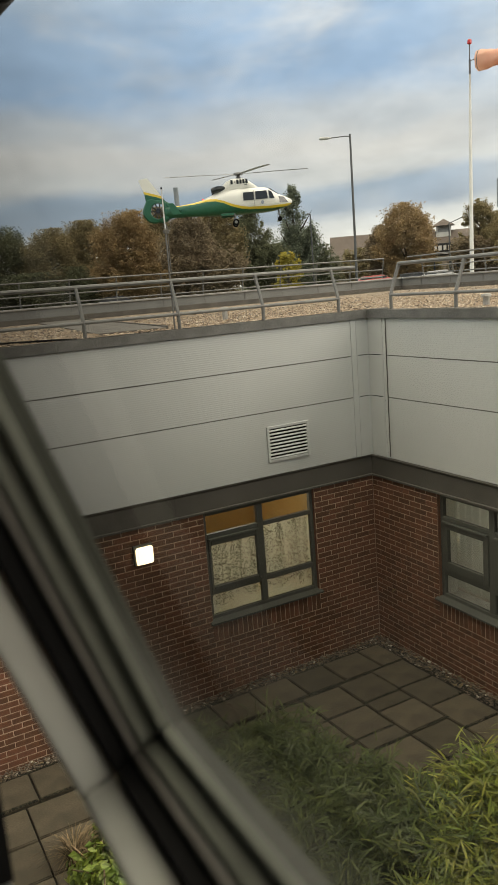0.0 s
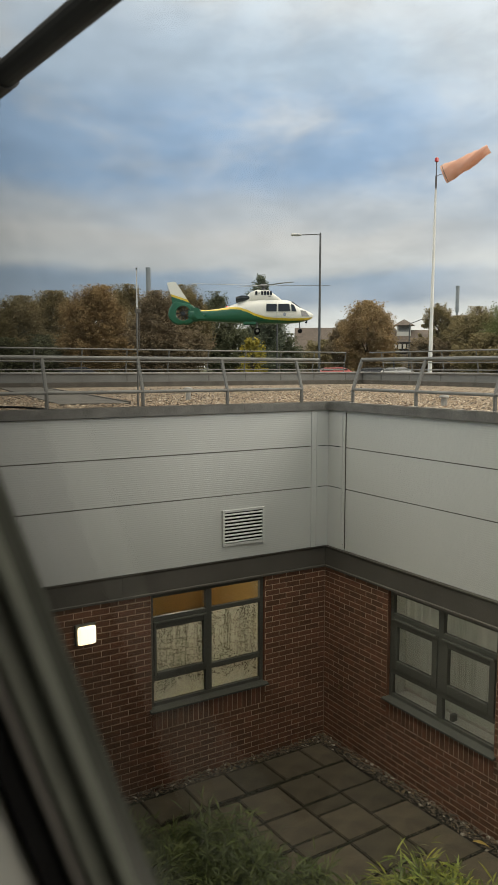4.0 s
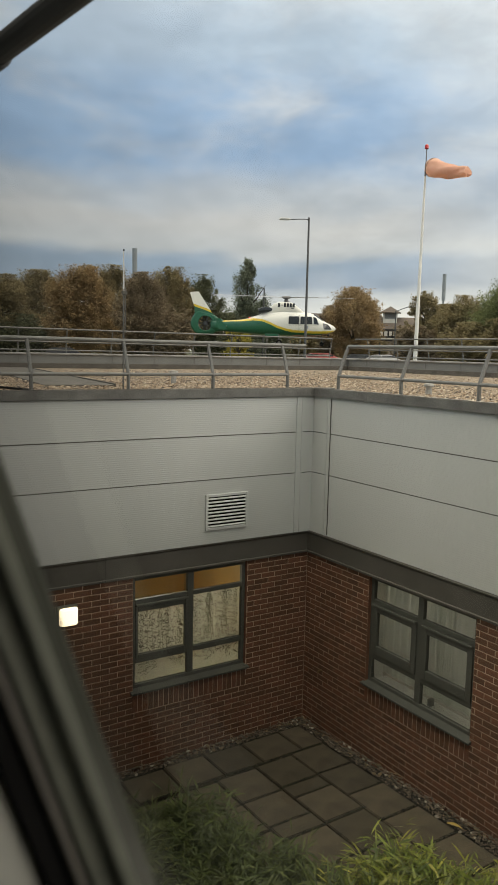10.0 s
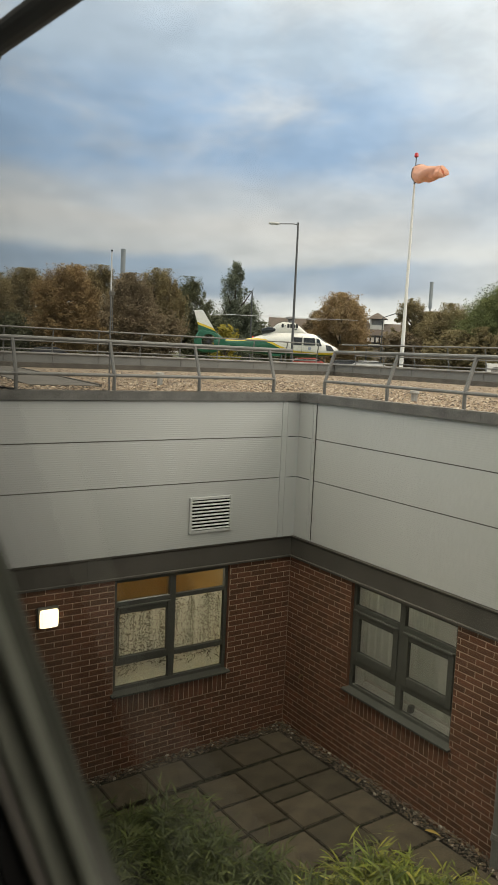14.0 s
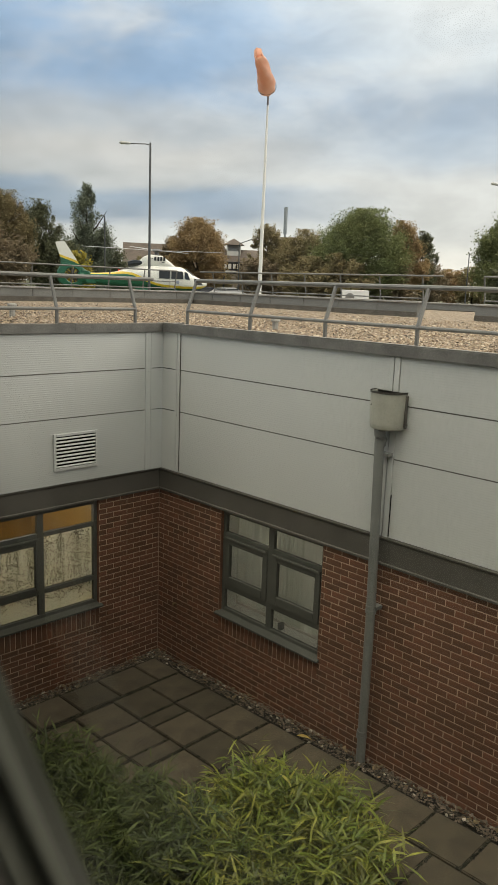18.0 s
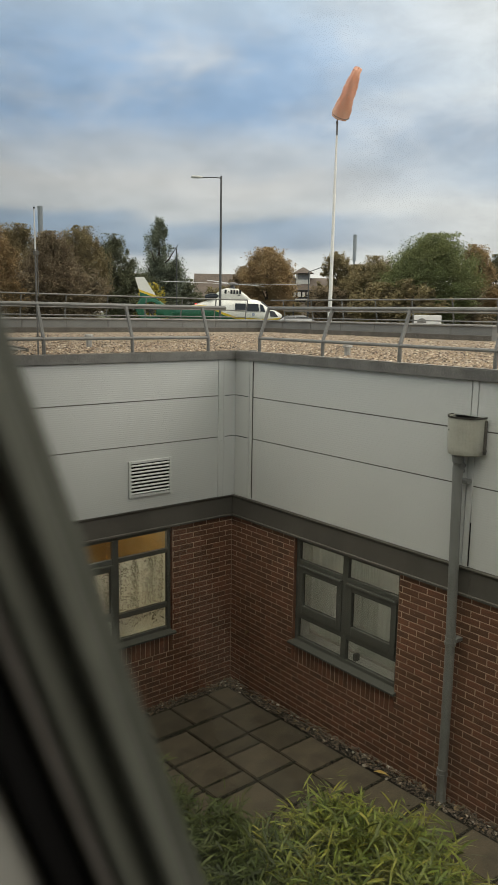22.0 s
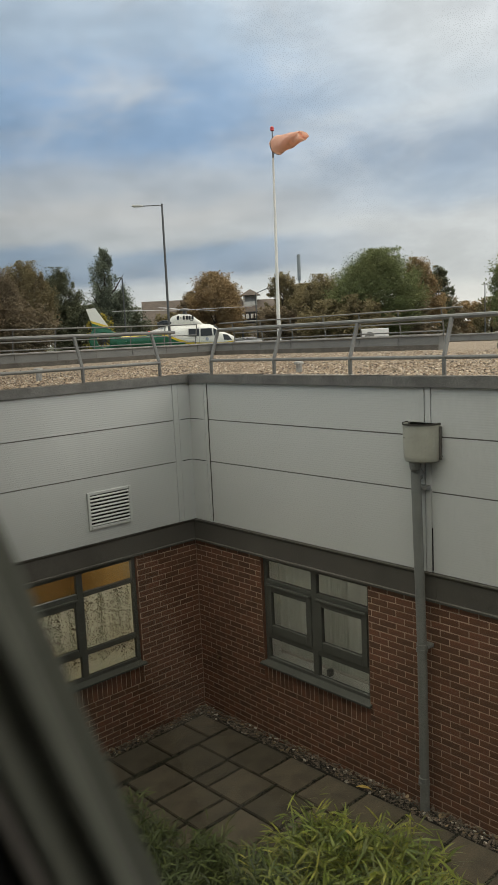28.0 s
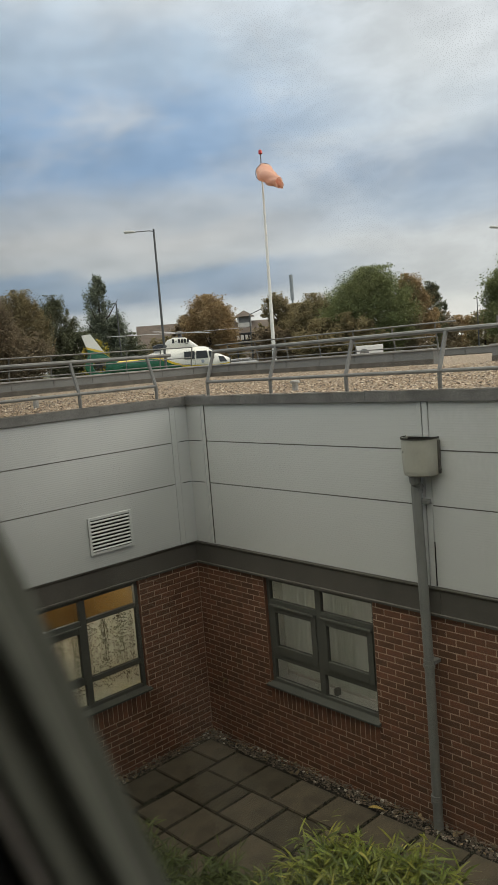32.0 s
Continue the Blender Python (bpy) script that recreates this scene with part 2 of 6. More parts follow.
TARMAC = mat("tarmac", (0.06, 0.06, 0.06), 0.9, vary=0.15, scale=0.5, fine=30, bump=0.3)
INNER = mat("inner_plaster", (0.55, 0.53, 0.49), 0.9, vary=0.05, scale=2, fine=60, bump=0.1)
UPVC = mat("grey_upvc", (0.40, 0.405, 0.37), 0.45, vary=0.05, scale=5, fine=30, bump=0.03, stain=0.25)
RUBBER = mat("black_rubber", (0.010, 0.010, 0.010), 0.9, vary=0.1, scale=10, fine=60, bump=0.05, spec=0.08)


# ==== building helpers ====
def mesh_of(bm, material, name, smooth=False):
    me = bpy.data.meshes.new(name)
    bm.normal_update()
    bm.to_mesh(me)
    bm.free()
    for m in material if isinstance(material, (list, tuple)) else (material,):
        me.materials.append(m)
    if smooth:
        me.polygons.foreach_set("use_smooth", [True] * len(me.polygons))
    return me


def part(name, bm, material, parent=None, label="", smooth=False, m=None):
    ob = new(name, mesh_of(bm, material, name, smooth))
    ob.parent = parent
    if m is not None:
        ob.matrix_basis = m
    return tagged(ob, label) if label else ob


def thing(name, label, category, at=None, group="", kind=""):
    ob = new(name)
    if at is not None:
        ob.matrix_basis = at
    return tagged(ob, label, category, group, kind)


def box(x0, x1, y0, y1, z0, z1, bevel=0.0, bm=None):
    own = bmesh.new()
    bmesh.ops.create_cube(own, size=1)
    for v in own.verts:
        v.co = Vector((x0 + (v.co.x + 0.5) * (x1 - x0), y0 + (v.co.y + 0.5) * (y1 - y0), z0 + (v.co.z + 0.5) * (z1 - z0)))
    if bevel:
        bmesh.ops.bevel(own, geom=own.edges[:], offset=bevel, segments=2, affect="EDGES", profile=0.5)
    return own if bm is None else add(bm, own)


def add(bm, other):
    """Joins other into bm."""
    me = bpy.data.meshes.new("tmp")
    other.to_mesh(me)
    other.free()
    bm.from_mesh(me)
    bpy.data.meshes.remove(me)
    return bm


def tube(points, radius, sides=10, bm=None, closed=True, taper=None):
    """A round bar through the points."""
    own = bm if bm is not None else bmesh.new()
    pts = [Vector(p) for p in points]
    rings = []
    for i, p in enumerate(pts):
        d = (pts[min(i + 1, len(pts) - 1)] - pts[max(i - 1, 0)]).normalized()
        u = d.orthogonal().normalized() if abs(d.z) > 0.9 else d.cross(Vector((0, 0, 1))).normalized()
        if abs(d.z) > 0.9:
            u = (Vector((1, 0, 0)) - d * d.x).normalized()
        w = d.cross(u)
        r = radius if taper is None else taper[i]
        rings.append([own.verts.new(p + r * (math.cos(a) * u + math.sin(a) * w)) for a in [2 * math.pi * k / sides for k in range(sides)]])
    for a, b in zip(rings, rings[1:]):
        for k in range(sides):
            own.faces.new((a[k], a[(k + 1) % sides], b[(k + 1) % sides], b[k]))
    if closed:
        own.faces.new(rings[0][::-1]), own.faces.new(rings[-1])
    return own


def loft(rings, bm=None, caps=True):
    own = bm if bm is not None else bmesh.new()
    vs = [[own.verts.new(p) for p in r] for r in rings]
    n = len(vs[0])
    for a, b in zip(vs, vs[1:]):
        for k in range(n):
            own.faces.new((a[k], a[(k + 1) % n], b[(k + 1) % n], b[k]))
    if caps:
        own.faces.new(vs[0][::-1]), own.faces.new(vs[-1])
    bmesh.ops.recalc_face_normals(own, faces=own.faces[:])
    return own


def ground_z(x, y):
    """The courtyard falls towards its far corner."""
    return 0.045 + 0.008 * x - 0.0435 * y


# ==== plan: the far corner of the courtyard is at 0, 0; wall_north along x, wall_east along -y ====
H = 2.58            # top of the brickwork
CT = 4.81           # top of the cladding
COP = 4.93          # top of the coping
ROOF = 4.74         # roof gravel
GROUND = 3.95       # ground outside
FX, FY = 14.0, 16.0  # inner faces of the outer parapets
EYE = Vector((-6.45, -8.38, 5.39))
WN = (-2.72, -1.02, 1.07, 2.555)   # window in wall_north: x0, x1, z0, z1
WE = (-3.10, -1.33, 1.13, 2.56)   # window in wall_east: y0, y1, z0, z1
WE2 = (-7.75, -5.98, 1.13, 2.56)


def far(az, d, z=GROUND):
    """A place d metres from the eye, az degrees from +y towards +x."""
    return Vector((EYE.x + d * math.sin(radians(az)), EYE.y + d * math.cos(radians(az)), z))


def height(el, d):
    """The height at which something d metres away shows at el degrees."""
    return EYE.z + d * math.tan(radians(el))


# ==== structure ====
def wall_with_holes(name, axis, lo, hi, top, holes, thick=0.3, bottom=-0.3):
    """A brick-built wall's body, its face 4 mm behind the bricks' faces. axis x: along x at y=0; axis y: along y at x=0."""
    bm = bmesh.new()
    cuts = sorted({lo, hi, *[h[0] for h in holes], *[h[1] for h in holes]})
    for a, b in zip(cuts, cuts[1:]):
        hole = next((h for h in holes if h[0] <= a + 1e-6 and b <= h[1] + 1e-6), None)
        spans = [(bottom, top)] if hole is None else [(bottom, hole[2]), (hole[3], top)]
        for z0, z1 in spans:
            if z1 - z0 < 0.005:
                continue
            if axis == "x":
                box(a, b, 0.004, thick, z0, z1, bm=bm)
            else:
                box(0.004, thick, a, b, z0, z1, bm=bm)
    bmesh.ops.remove_doubles(bm, verts=bm.verts[:], dist=0.0005)
    return tagged(part(name, bm, MORTAR), "red brick courtyard wall with pale mortar joints", "wall", kind="structure")


wall_north = wall_with_holes("wall_north", "x", -6.6, 0.3, H, [WN])
wall_east = wall_with_holes("wall_east", "y", -14.0, 0.0, H, [WE, WE2])

# courtyard ground, a sloping sheet
bm = bmesh.new()
vs = [bm.verts.new((x, y, ground_z(x, y) - 0.06)) for x, y in ((-6.6, -14), (0.02, -14), (0.02, 0.02), (-6.6, 0.02))]
bm.faces.new(vs)
tagged(part("courtyard_soil", bm, SOIL), "dark damp courtyard soil under slabs and planting", "ground", kind="structure")

# the roof round the courtyard: one slab with a gravel sheet
bm = bmesh.new()
box(0.30, FX + 0.3, -30, FY + 0.3, 4.3, ROOF - 0.02, bm=bm)
box(-26, 0.30, 0.30, FY + 0.3, 4.3, ROOF - 0.02, bm=bm)
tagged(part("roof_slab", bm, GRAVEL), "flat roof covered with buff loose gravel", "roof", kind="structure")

# ground outside: a sheet to the horizon, open where the building stands
bm = bmesh.new()
R = 2500
xs, ys = [-R, -26, FX + 0.35, R], [-R, -30, FY + 0.35, R]
for i in range(3):
    for j in range(3):
        if i == 1 and j == 1:
            continue
        bm.faces.new([bm.verts.new(p) for p in ((xs[i], ys[j], GROUND), (xs[i + 1], ys[j], GROUND), (xs[i + 1], ys[j + 1], GROUND), (xs[i], ys[j + 1], GROUND))])
tagged(part("ground", bm, GRASSG), "mown autumn grass stretching away behind the building", "ground", kind="structure")


# ==== cladding, band and coping round the courtyard ====
CP, CPE = 0.05, 0.008  # the cladding stands this far out from the brick face, on wall_north and on wall_east
JOINTS = (3.738, 4.312)


def ribbed(length, z0, z1, ribs, depth=0.006, edge=0.012):
    """A micro-ribbed sheet panel along +x, its face towards -y, with folded edges."""
    prof = [(0.03, z0), (0.0, z0 + 0.002), (0.0, z0 + edge)]
    n = max(1, round((z1 - z0 - 2 * edge) / ribs))
    step = (z1 - z0 - 2 * edge) / n
    for i in range(n):
        a = z0 + edge + i * step
        prof += [(0.0, a + step * 0.30), (depth, a + step * 0.45), (depth, a + step * 0.85), (0.0, a + step)]
    prof += [(0.0, z1 - 0.002), (0.03, z1)]
    bm = bmesh.new()
    cols = [[bm.verts.new((x, y, z)) for y, z in prof] for x in (0.0, length)]
    for i in range(len(prof) - 1):
        bm.faces.new((cols[0][i], cols[1][i], cols[1][i + 1], cols[0][i + 1]))
    for c, flip in ((cols[0], True), (cols[1], False)):
        back = [bm.verts.new((c[0].co.x, 0.04, z)) for z in (z1, z0)]
        f = bm.faces.new((c + back) if flip else (c + back)[::-1])
    bmesh.ops.recalc_face_normals(bm, faces=bm.faces[:])
    return bm


ROWS_Z = [(2.885, JOINTS[0] - 0.005), (JOINTS[0] + 0.005, JOINTS[1] - 0.005), (JOINTS[1] + 0.005, CT - 0.004)]
clad_n = tagged(new("cladding_north"), "pale grey ribbed metal wall cladding in three courses", "cladding", kind="structure")
clad_e = tagged(new("cladding_east"), "pale grey ribbed metal wall cladding in three courses", "cladding", kind="structure")
for z0, z1 in ROWS_Z:
    for a, b in ((-6.6, -0.30),):
        part("panel", ribbed(b - a, z0, z1, 0.026, 0.0008 if z0 > 3 else 0.0005), CLAD, clad_n, m=pose(a, -CP, 0))
    for a, b in ((-0.44, -3.84), (-3.98, -8.1), (-8.16, -14.0)):
        part("panel", ribbed(a - b, z0, z1, 0.026, 0.0008 if z0 > 3 else 0.0006), CLAD, clad_e, m=pose(-CPE, a, 0, 0, 0, -90))


for z in JOINTS:
    part("joint_gap", box(-6.6, -0.301, -CP + 0.004, -CP + 0.03, z - 0.0065, z + 0.0065), BAND, clad_n, "dark open joint")
    for a, b in ((-3.84, -0.441), (-8.1, -3.981), (-14.0, -8.161)):
        part("joint_gap", box(-CPE + 0.004, -CPE + 0.03, a, b, z - 0.0065, z + 0.0065), BAND, clad_e, "dark open joint")


def corner_cover():
    """Folded corner piece of the cladding."""
    bm = bmesh.new()
    box(-0.298, -CPE - 0.002, -CP - 0.004, -CP + 0.03, 2.885, CT - 0.004, bm=bm)
    box(-CPE - 0.004, -CPE + 0.03, -0.438, -CP - 0.006, 2.885, CT - 0.004, bm=bm)
    return bm


part("corner_cover", corner_cover(), CLAD, clad_n, "plain folded corner flashing")
for x, dx, dy in ((-0.305, 0.022, 0.016), (-0.215, 0.012, 0.010)):
    part("edge_trim", box(x, x + dx, -CP - 0.006 - dy / 2, -CP + 0.024, 2.886, CT - 0.006, 0.003), CLAD, clad_n)
for y, dy in ((-0.445, 0.022), (-0.375, 0.012)):
    part("edge_trim", box(-CPE - 0.014, -CPE + 0.02, y, y + dy, 2.886, CT - 0.006, 0.003), CLAD, clad_e)
part("joint_gap", box(-CPE - 0.0145, -CPE, -0.4490, -0.4460, 2.9, CT - 0.02), BAND, clad_e)
for y0, y1 in ((-3.975, -3.905), (-3.90, -3.842)):
    part("joint_cover", box(-CPE - 0.012, -CPE + 0.03, y0, y1 - 0.006, 2.886, CT - 0.006, 0.003), CLAD, clad_e)
part("joint_cover", box(-CPE - 0.012, -CPE + 0.03, -8.158, -8.104, 2.886, CT - 0.006, 0.003), CLAD, clad_e)
part("joint_gap", box(-CPE - 0.013, -CPE, -3.986, -3.981, 2.9, 3.36), RUBBER, clad_e)
for z in JOINTS:
    part("joint_gap", box(-0.19, -0.03, -CP - 0.0065, -CP, z - 0.005, z + 0.005), RUBBER, clad_n)
    part("joint_gap", box(-CPE - 0.0065, -CPE, -0.34, -CP - 0.008, z - 0.005, z + 0.005), RUBBER, clad_e)
for k, z in enumerate([2.96 + 0.145 * k for k in range(13)]):
    part("fixing", tube([(-0.262 + 0.012 * (k % 2), -CP - 0.001, z), (-0.262 + 0.012 * (k % 2), -CP - 0.010, z)], 0.006, 6), GALV, clad_n)
    part("fixing", tube([(-CPE - 0.001, -0.405 + 0.010 * (k % 3), z), (-CPE - 0.010, -0.405 + 0.010 * (k % 3), z)], 0.006, 6), GALV, clad_e)

# blocking behind the cladding
bm = bmesh.new()
box(-6.6, 0.30, -CP + 0.032, 0.296, H + 0.002, CT - 0.002, bm=bm)
tagged(part("wall_north_upper", bm, BAND), "upper wall behind the metal cladding", "wall", kind="structure")
bm = bmesh.new()
box(-CPE + 0.032, 0.298, -14.0, -CP + 0.030, H + 0.002, CT - 0.002, bm=bm)
tagged(part("wall_east_upper", bm, BAND), "upper wall behind the metal cladding", "wall", kind="structure")


def prism(section, a, b, axis):
    """A section (out, z) drawn along a wall; out is measured from the brick face towards the courtyard."""
    bm = bmesh.new()
    ends = []
    for s in (a, b):
        ends.append([bm.verts.new((s, -o, z) if axis == "x" else (-o, s, z)) for o, z in section])
    n = len(section)
    for k in range(n):
        bm.faces.new((ends[0][k], ends[0][(k + 1) % n], ends[1][(k + 1) % n], ends[1][k]))
    bm.faces.new(ends[0][::-1]), bm.faces.new(ends[1])
    bmesh.ops.recalc_face_normals(bm, faces=bm.faces[:])
    return bm


BANDS = [(-0.01, H - 0.01), (0.035, H - 0.012), (0.035, H + 0.012), (0.022, H + 0.02), (0.022, 2.84), (0.046, 2.868), (0.046, 2.88), (-0.01, 2.88)]
band = tagged(new("fascia_band"), "dark grey pressed-metal band between brick and cladding", "trim", kind="structure")
for a, b in ((-6.6, -3.1), (-3.096, -0.078)):
    part("band_length", prism(BANDS, a, b, "x"), BAND, band)
for a, b in ((-0.0, -4.02), (-4.024, -8.0), (-8.004, -14.0)):
    part("band_length", prism(BANDS, a, b, "y"), BAND, band)
part("band_corner", prism(BANDS, -0.0779, 0.005, "x"), BAND, band)

COPS = [(-0.34, CT), (0.085, CT), (0.085, COP - 0.012), (0.075, COP - 0.004), (-0.34, COP - 0.03)]
coping = tagged(new("coping"), "grey pressed-metal parapet coping in jointed lengths", "coping", kind="structure")
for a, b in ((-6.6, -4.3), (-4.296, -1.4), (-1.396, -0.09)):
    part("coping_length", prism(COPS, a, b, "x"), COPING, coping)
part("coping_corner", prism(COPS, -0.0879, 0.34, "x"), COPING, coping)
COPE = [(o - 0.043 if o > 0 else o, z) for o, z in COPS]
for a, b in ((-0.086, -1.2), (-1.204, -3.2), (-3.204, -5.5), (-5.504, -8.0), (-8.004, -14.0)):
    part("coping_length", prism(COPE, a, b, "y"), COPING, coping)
for ax, s in (("x", -4.298), ("x", -1.398), ("y", -1.202), ("y", -3.202), ("y", -5.502)):
    out = [(o + (0.004 if o > 0 else 0), z + (0.004 if z > CT + 0.01 else 0)) for o, z in (COPS if ax == "x" else COPE)]
    part("joint_strap", prism(out, s - 0.012, s + 0.012, ax), COPING, coping)
TOPS = [(-0.34, COP - 0.026), (0.083, COP), (0.083, COP + 0.003), (-0.34, COP - 0.022)]
# thin top strip in a paler grey than the coping's faces
part("coping_top", prism(TOPS, -6.6, 0.34, "x"), COPTOP, coping, "paler top strip of the coping")
part("coping_top", prism([(o - 0.043 if o > 0 else o, z) for o, z in TOPS], -0.086, -14.0, "y"), COPTOP, coping, "paler top strip of the coping")


# ==== guard rails on the roof ====
def rail_post(lean, top=0.64):
    """One kneed post; it leans away from the edge along +x."""
    return tube([(0, 0, -0.22), (0, 0, 0.02), (0, 0, 0.20), (0.012, 0, 0.235), (lean, 0, top)], 0.024, 8)


def guard_rail(label, start, along, inward, count, pitch, base, lean=0.16, rails=((0.20, 0.0),), top=0.62, first=0.0, group=""):
    """Posts with a hand rail and knee rails; along and inward are unit vectors in plan."""
    root = thing("guard_rail", label, "railing", Matrix.Translation((start[0], start[1], base)), group)
    al, iw = Vector((*along, 0)), Vector((*inward, 0))
    turn = Matrix((iw, Vector((0, 0, 1)).cross(iw), (0, 0, 1))).transposed().to_4x4()
    first_post = part("post", rail_post(lean, top), GALV, root, m=Matrix.Translation(al * first) @ turn)
    for k in range(1, count):
        p = new("post", first_post.data)
        p.parent = root
        p.matrix_basis = Matrix.Translation(al * (first + k * pitch)) @ turn
    end = al * (first * 2 + (count - 1) * pitch)
    part("hand_rail", tube([iw * lean + Vector((0, 0, top)), iw * lean + Vector((0, 0, top)) + end], 0.026, 8), GALV, root)
    for z, o in rails:
        off = iw * o + Vector((0, 0, z)) + al * first
        part("knee_rail", tube([off, off + end - al * first * 2], 0.021, 8), GALV, root)
    return root


guard_rail("galvanised steel guard rail with kneed posts on the gravel roof", (0.42, -0.05), (0, -1), (1, 0), 11, 1.27, 4.89, group="guard rails")
guard_rail("galvanised steel guard rail with kneed posts on the gravel roof", (0.28, 0.42), (-1, 0), (0, 1), 6, 1.235, 4.89, first=0.42, group="guard rails")


# ==== outer parapets with their rails ====
def parapet(name, x0, x1, y0, y1, long_axis, top=5.22, step=1.6, off=0.8):
    root = tagged(new(name), "grey panelled outer parapet of the gravel roof", "parapet", kind="structure")
    part("parapet_wall", box(x0, x1, y0, y1, 4.0, top - 0.06), PARAPET, root)
    part("parapet_coping", box(x0 - 0.06, x1 + 0.06, y0 - 0.06, y1 + 0.06, top - 0.06, top, 0.012), COPTOP, root)
    edge = top - 0.33
    if long_axis == "x":
        part("felt_upstand", box(x0, x1, y0 - 0.05, y0 - 0.001, ROOF - 0.05, edge, 0.015), FELT, root, "dark grey felt upstand")
    else:
        part("felt_upstand", box(x0 - 0.05, x0 - 0.001, y0, y1, ROOF - 0.05, edge, 0.015), FELT, root, "dark grey felt upstand")
    s0, s1 = (x0, x1) if long_axis == "x" else (y0, y1)
    # where step and off follow the posts, these strips stand for post feet
    s_ = s0 + off
    while s_ < s1:
        if long_axis == "x":
            part("joint_cover", box(s_ - 0.022, s_ + 0.022, y0 - 0.014, y0 - 0.001, edge + 0.002, top - 0.062), COPING, root)
        else:
            part("joint_cover", box(x0 - 0.014, x0 - 0.001, s_ - 0.022, s_ + 0.022, edge + 0.002, top - 0.062), COPING, root)
        s_ += step
    return root


FELT = mat("roof_felt", (0.118, 0.106, 0.090), 0.85, vary=0.15, scale=2.5, fine=40, bump=0.15, stain=0.3)
parapet("parapet_north", -26, FX + 0.3, FY, FY + 0.3, "x", step=1.595, off=0.85)
parapet("parapet_east", FX, FX + 0.3, 5.1, FY - 0.07, "y", step=1.633, off=1.535)
parapet("parapet_east_near", FX, FX + 0.3, -29, 3.1, "y")
R3 = ((0.11, 0.0), (0.38, 0.045))
guard_rail("far galvanised guard rail on the outer parapet", (-25.15, FY + 0.12), (1, 0), (0, -1), 25, 1.595, 5.2, 0.13, R3, 0.80, first=0.0, group="guard rails")
guard_rail("far galvanised guard rail on the outer parapet", (FX + 0.12, FY - 0.45), (0, -1), (-1, 0), 7, 1.633, 5.2, 0.13, R3, 0.80, first=0.75, group="guard rails")
guard_rail("far galvanised guard rail on the outer parapet", (FX + 0.12, 2.9), (0, -1), (-1, 0), 15, 1.633, 5.2, 0.13, R3, 0.80, group="guard rails")
# lower gravel roof beyond the gap in the east parapet, with its own edge
bm = bmesh.new()
box(FX + 0.36, 27.0, -29.0, 13.6, 4.0, ROOF - 0.06, bm=bm)
tagged(part("roof_wing", bm, GRAVEL), "adjoining flat roof covered with grey-buff gravel", "roof", kind="structure")
parapet("parapet_wing", 27.0, 27.3, -29.0, 13.6, "y", top=5.06)


# ==== courtyard windows ====
PANE = glass("window_glass", (0.985, 1.0, 0.99))
CREAM = mat("cream_blind", (0.68, 0.69, 0.555), 0.8, vary=0.04, scale=3, fine=60, bump=0.05)
PRINT = mat("brown_print", (0.075, 0.062, 0.034), 0.8, vary=0.1, scale=20, fine=60, bump=0)
ORANGE = mat("orange_wall", (0.41, 0.275, 0.095), 0.85, vary=0.06, scale=2, fine=50, bump=0.05)
CURTAIN = mat("white_curtain", (0.50, 0.535, 0.465), 0.9, vary=0.06, scale=3, fine=80, bump=0.1)
SILLW = mat("white_sill", (0.84, 0.84, 0.80), 0.5, vary=0.04, scale=5, fine=50, bump=0.02)
for m_, part_ in ((CREAM, 0.7), (CURTAIN, 0.3)):
    nt_ = m_.node_tree
    tr, mx = nt_.nodes.new("ShaderNodeBsdfTranslucent"), nt_.nodes.new("ShaderNodeMixShader")
    tr.inputs[0].default_value = (0.93, 0.95, 0.88, 1)
    mx.inputs[0].default_value = part_
    nt_.links.new(nt_.nodes["Principled BSDF"].outputs[0], mx.inputs[1])
    nt_.links.new(tr.outputs[0], mx.inputs[2])
    nt_.links.new(mx.outputs[0], nt_.nodes["Material Output"].inputs[0])


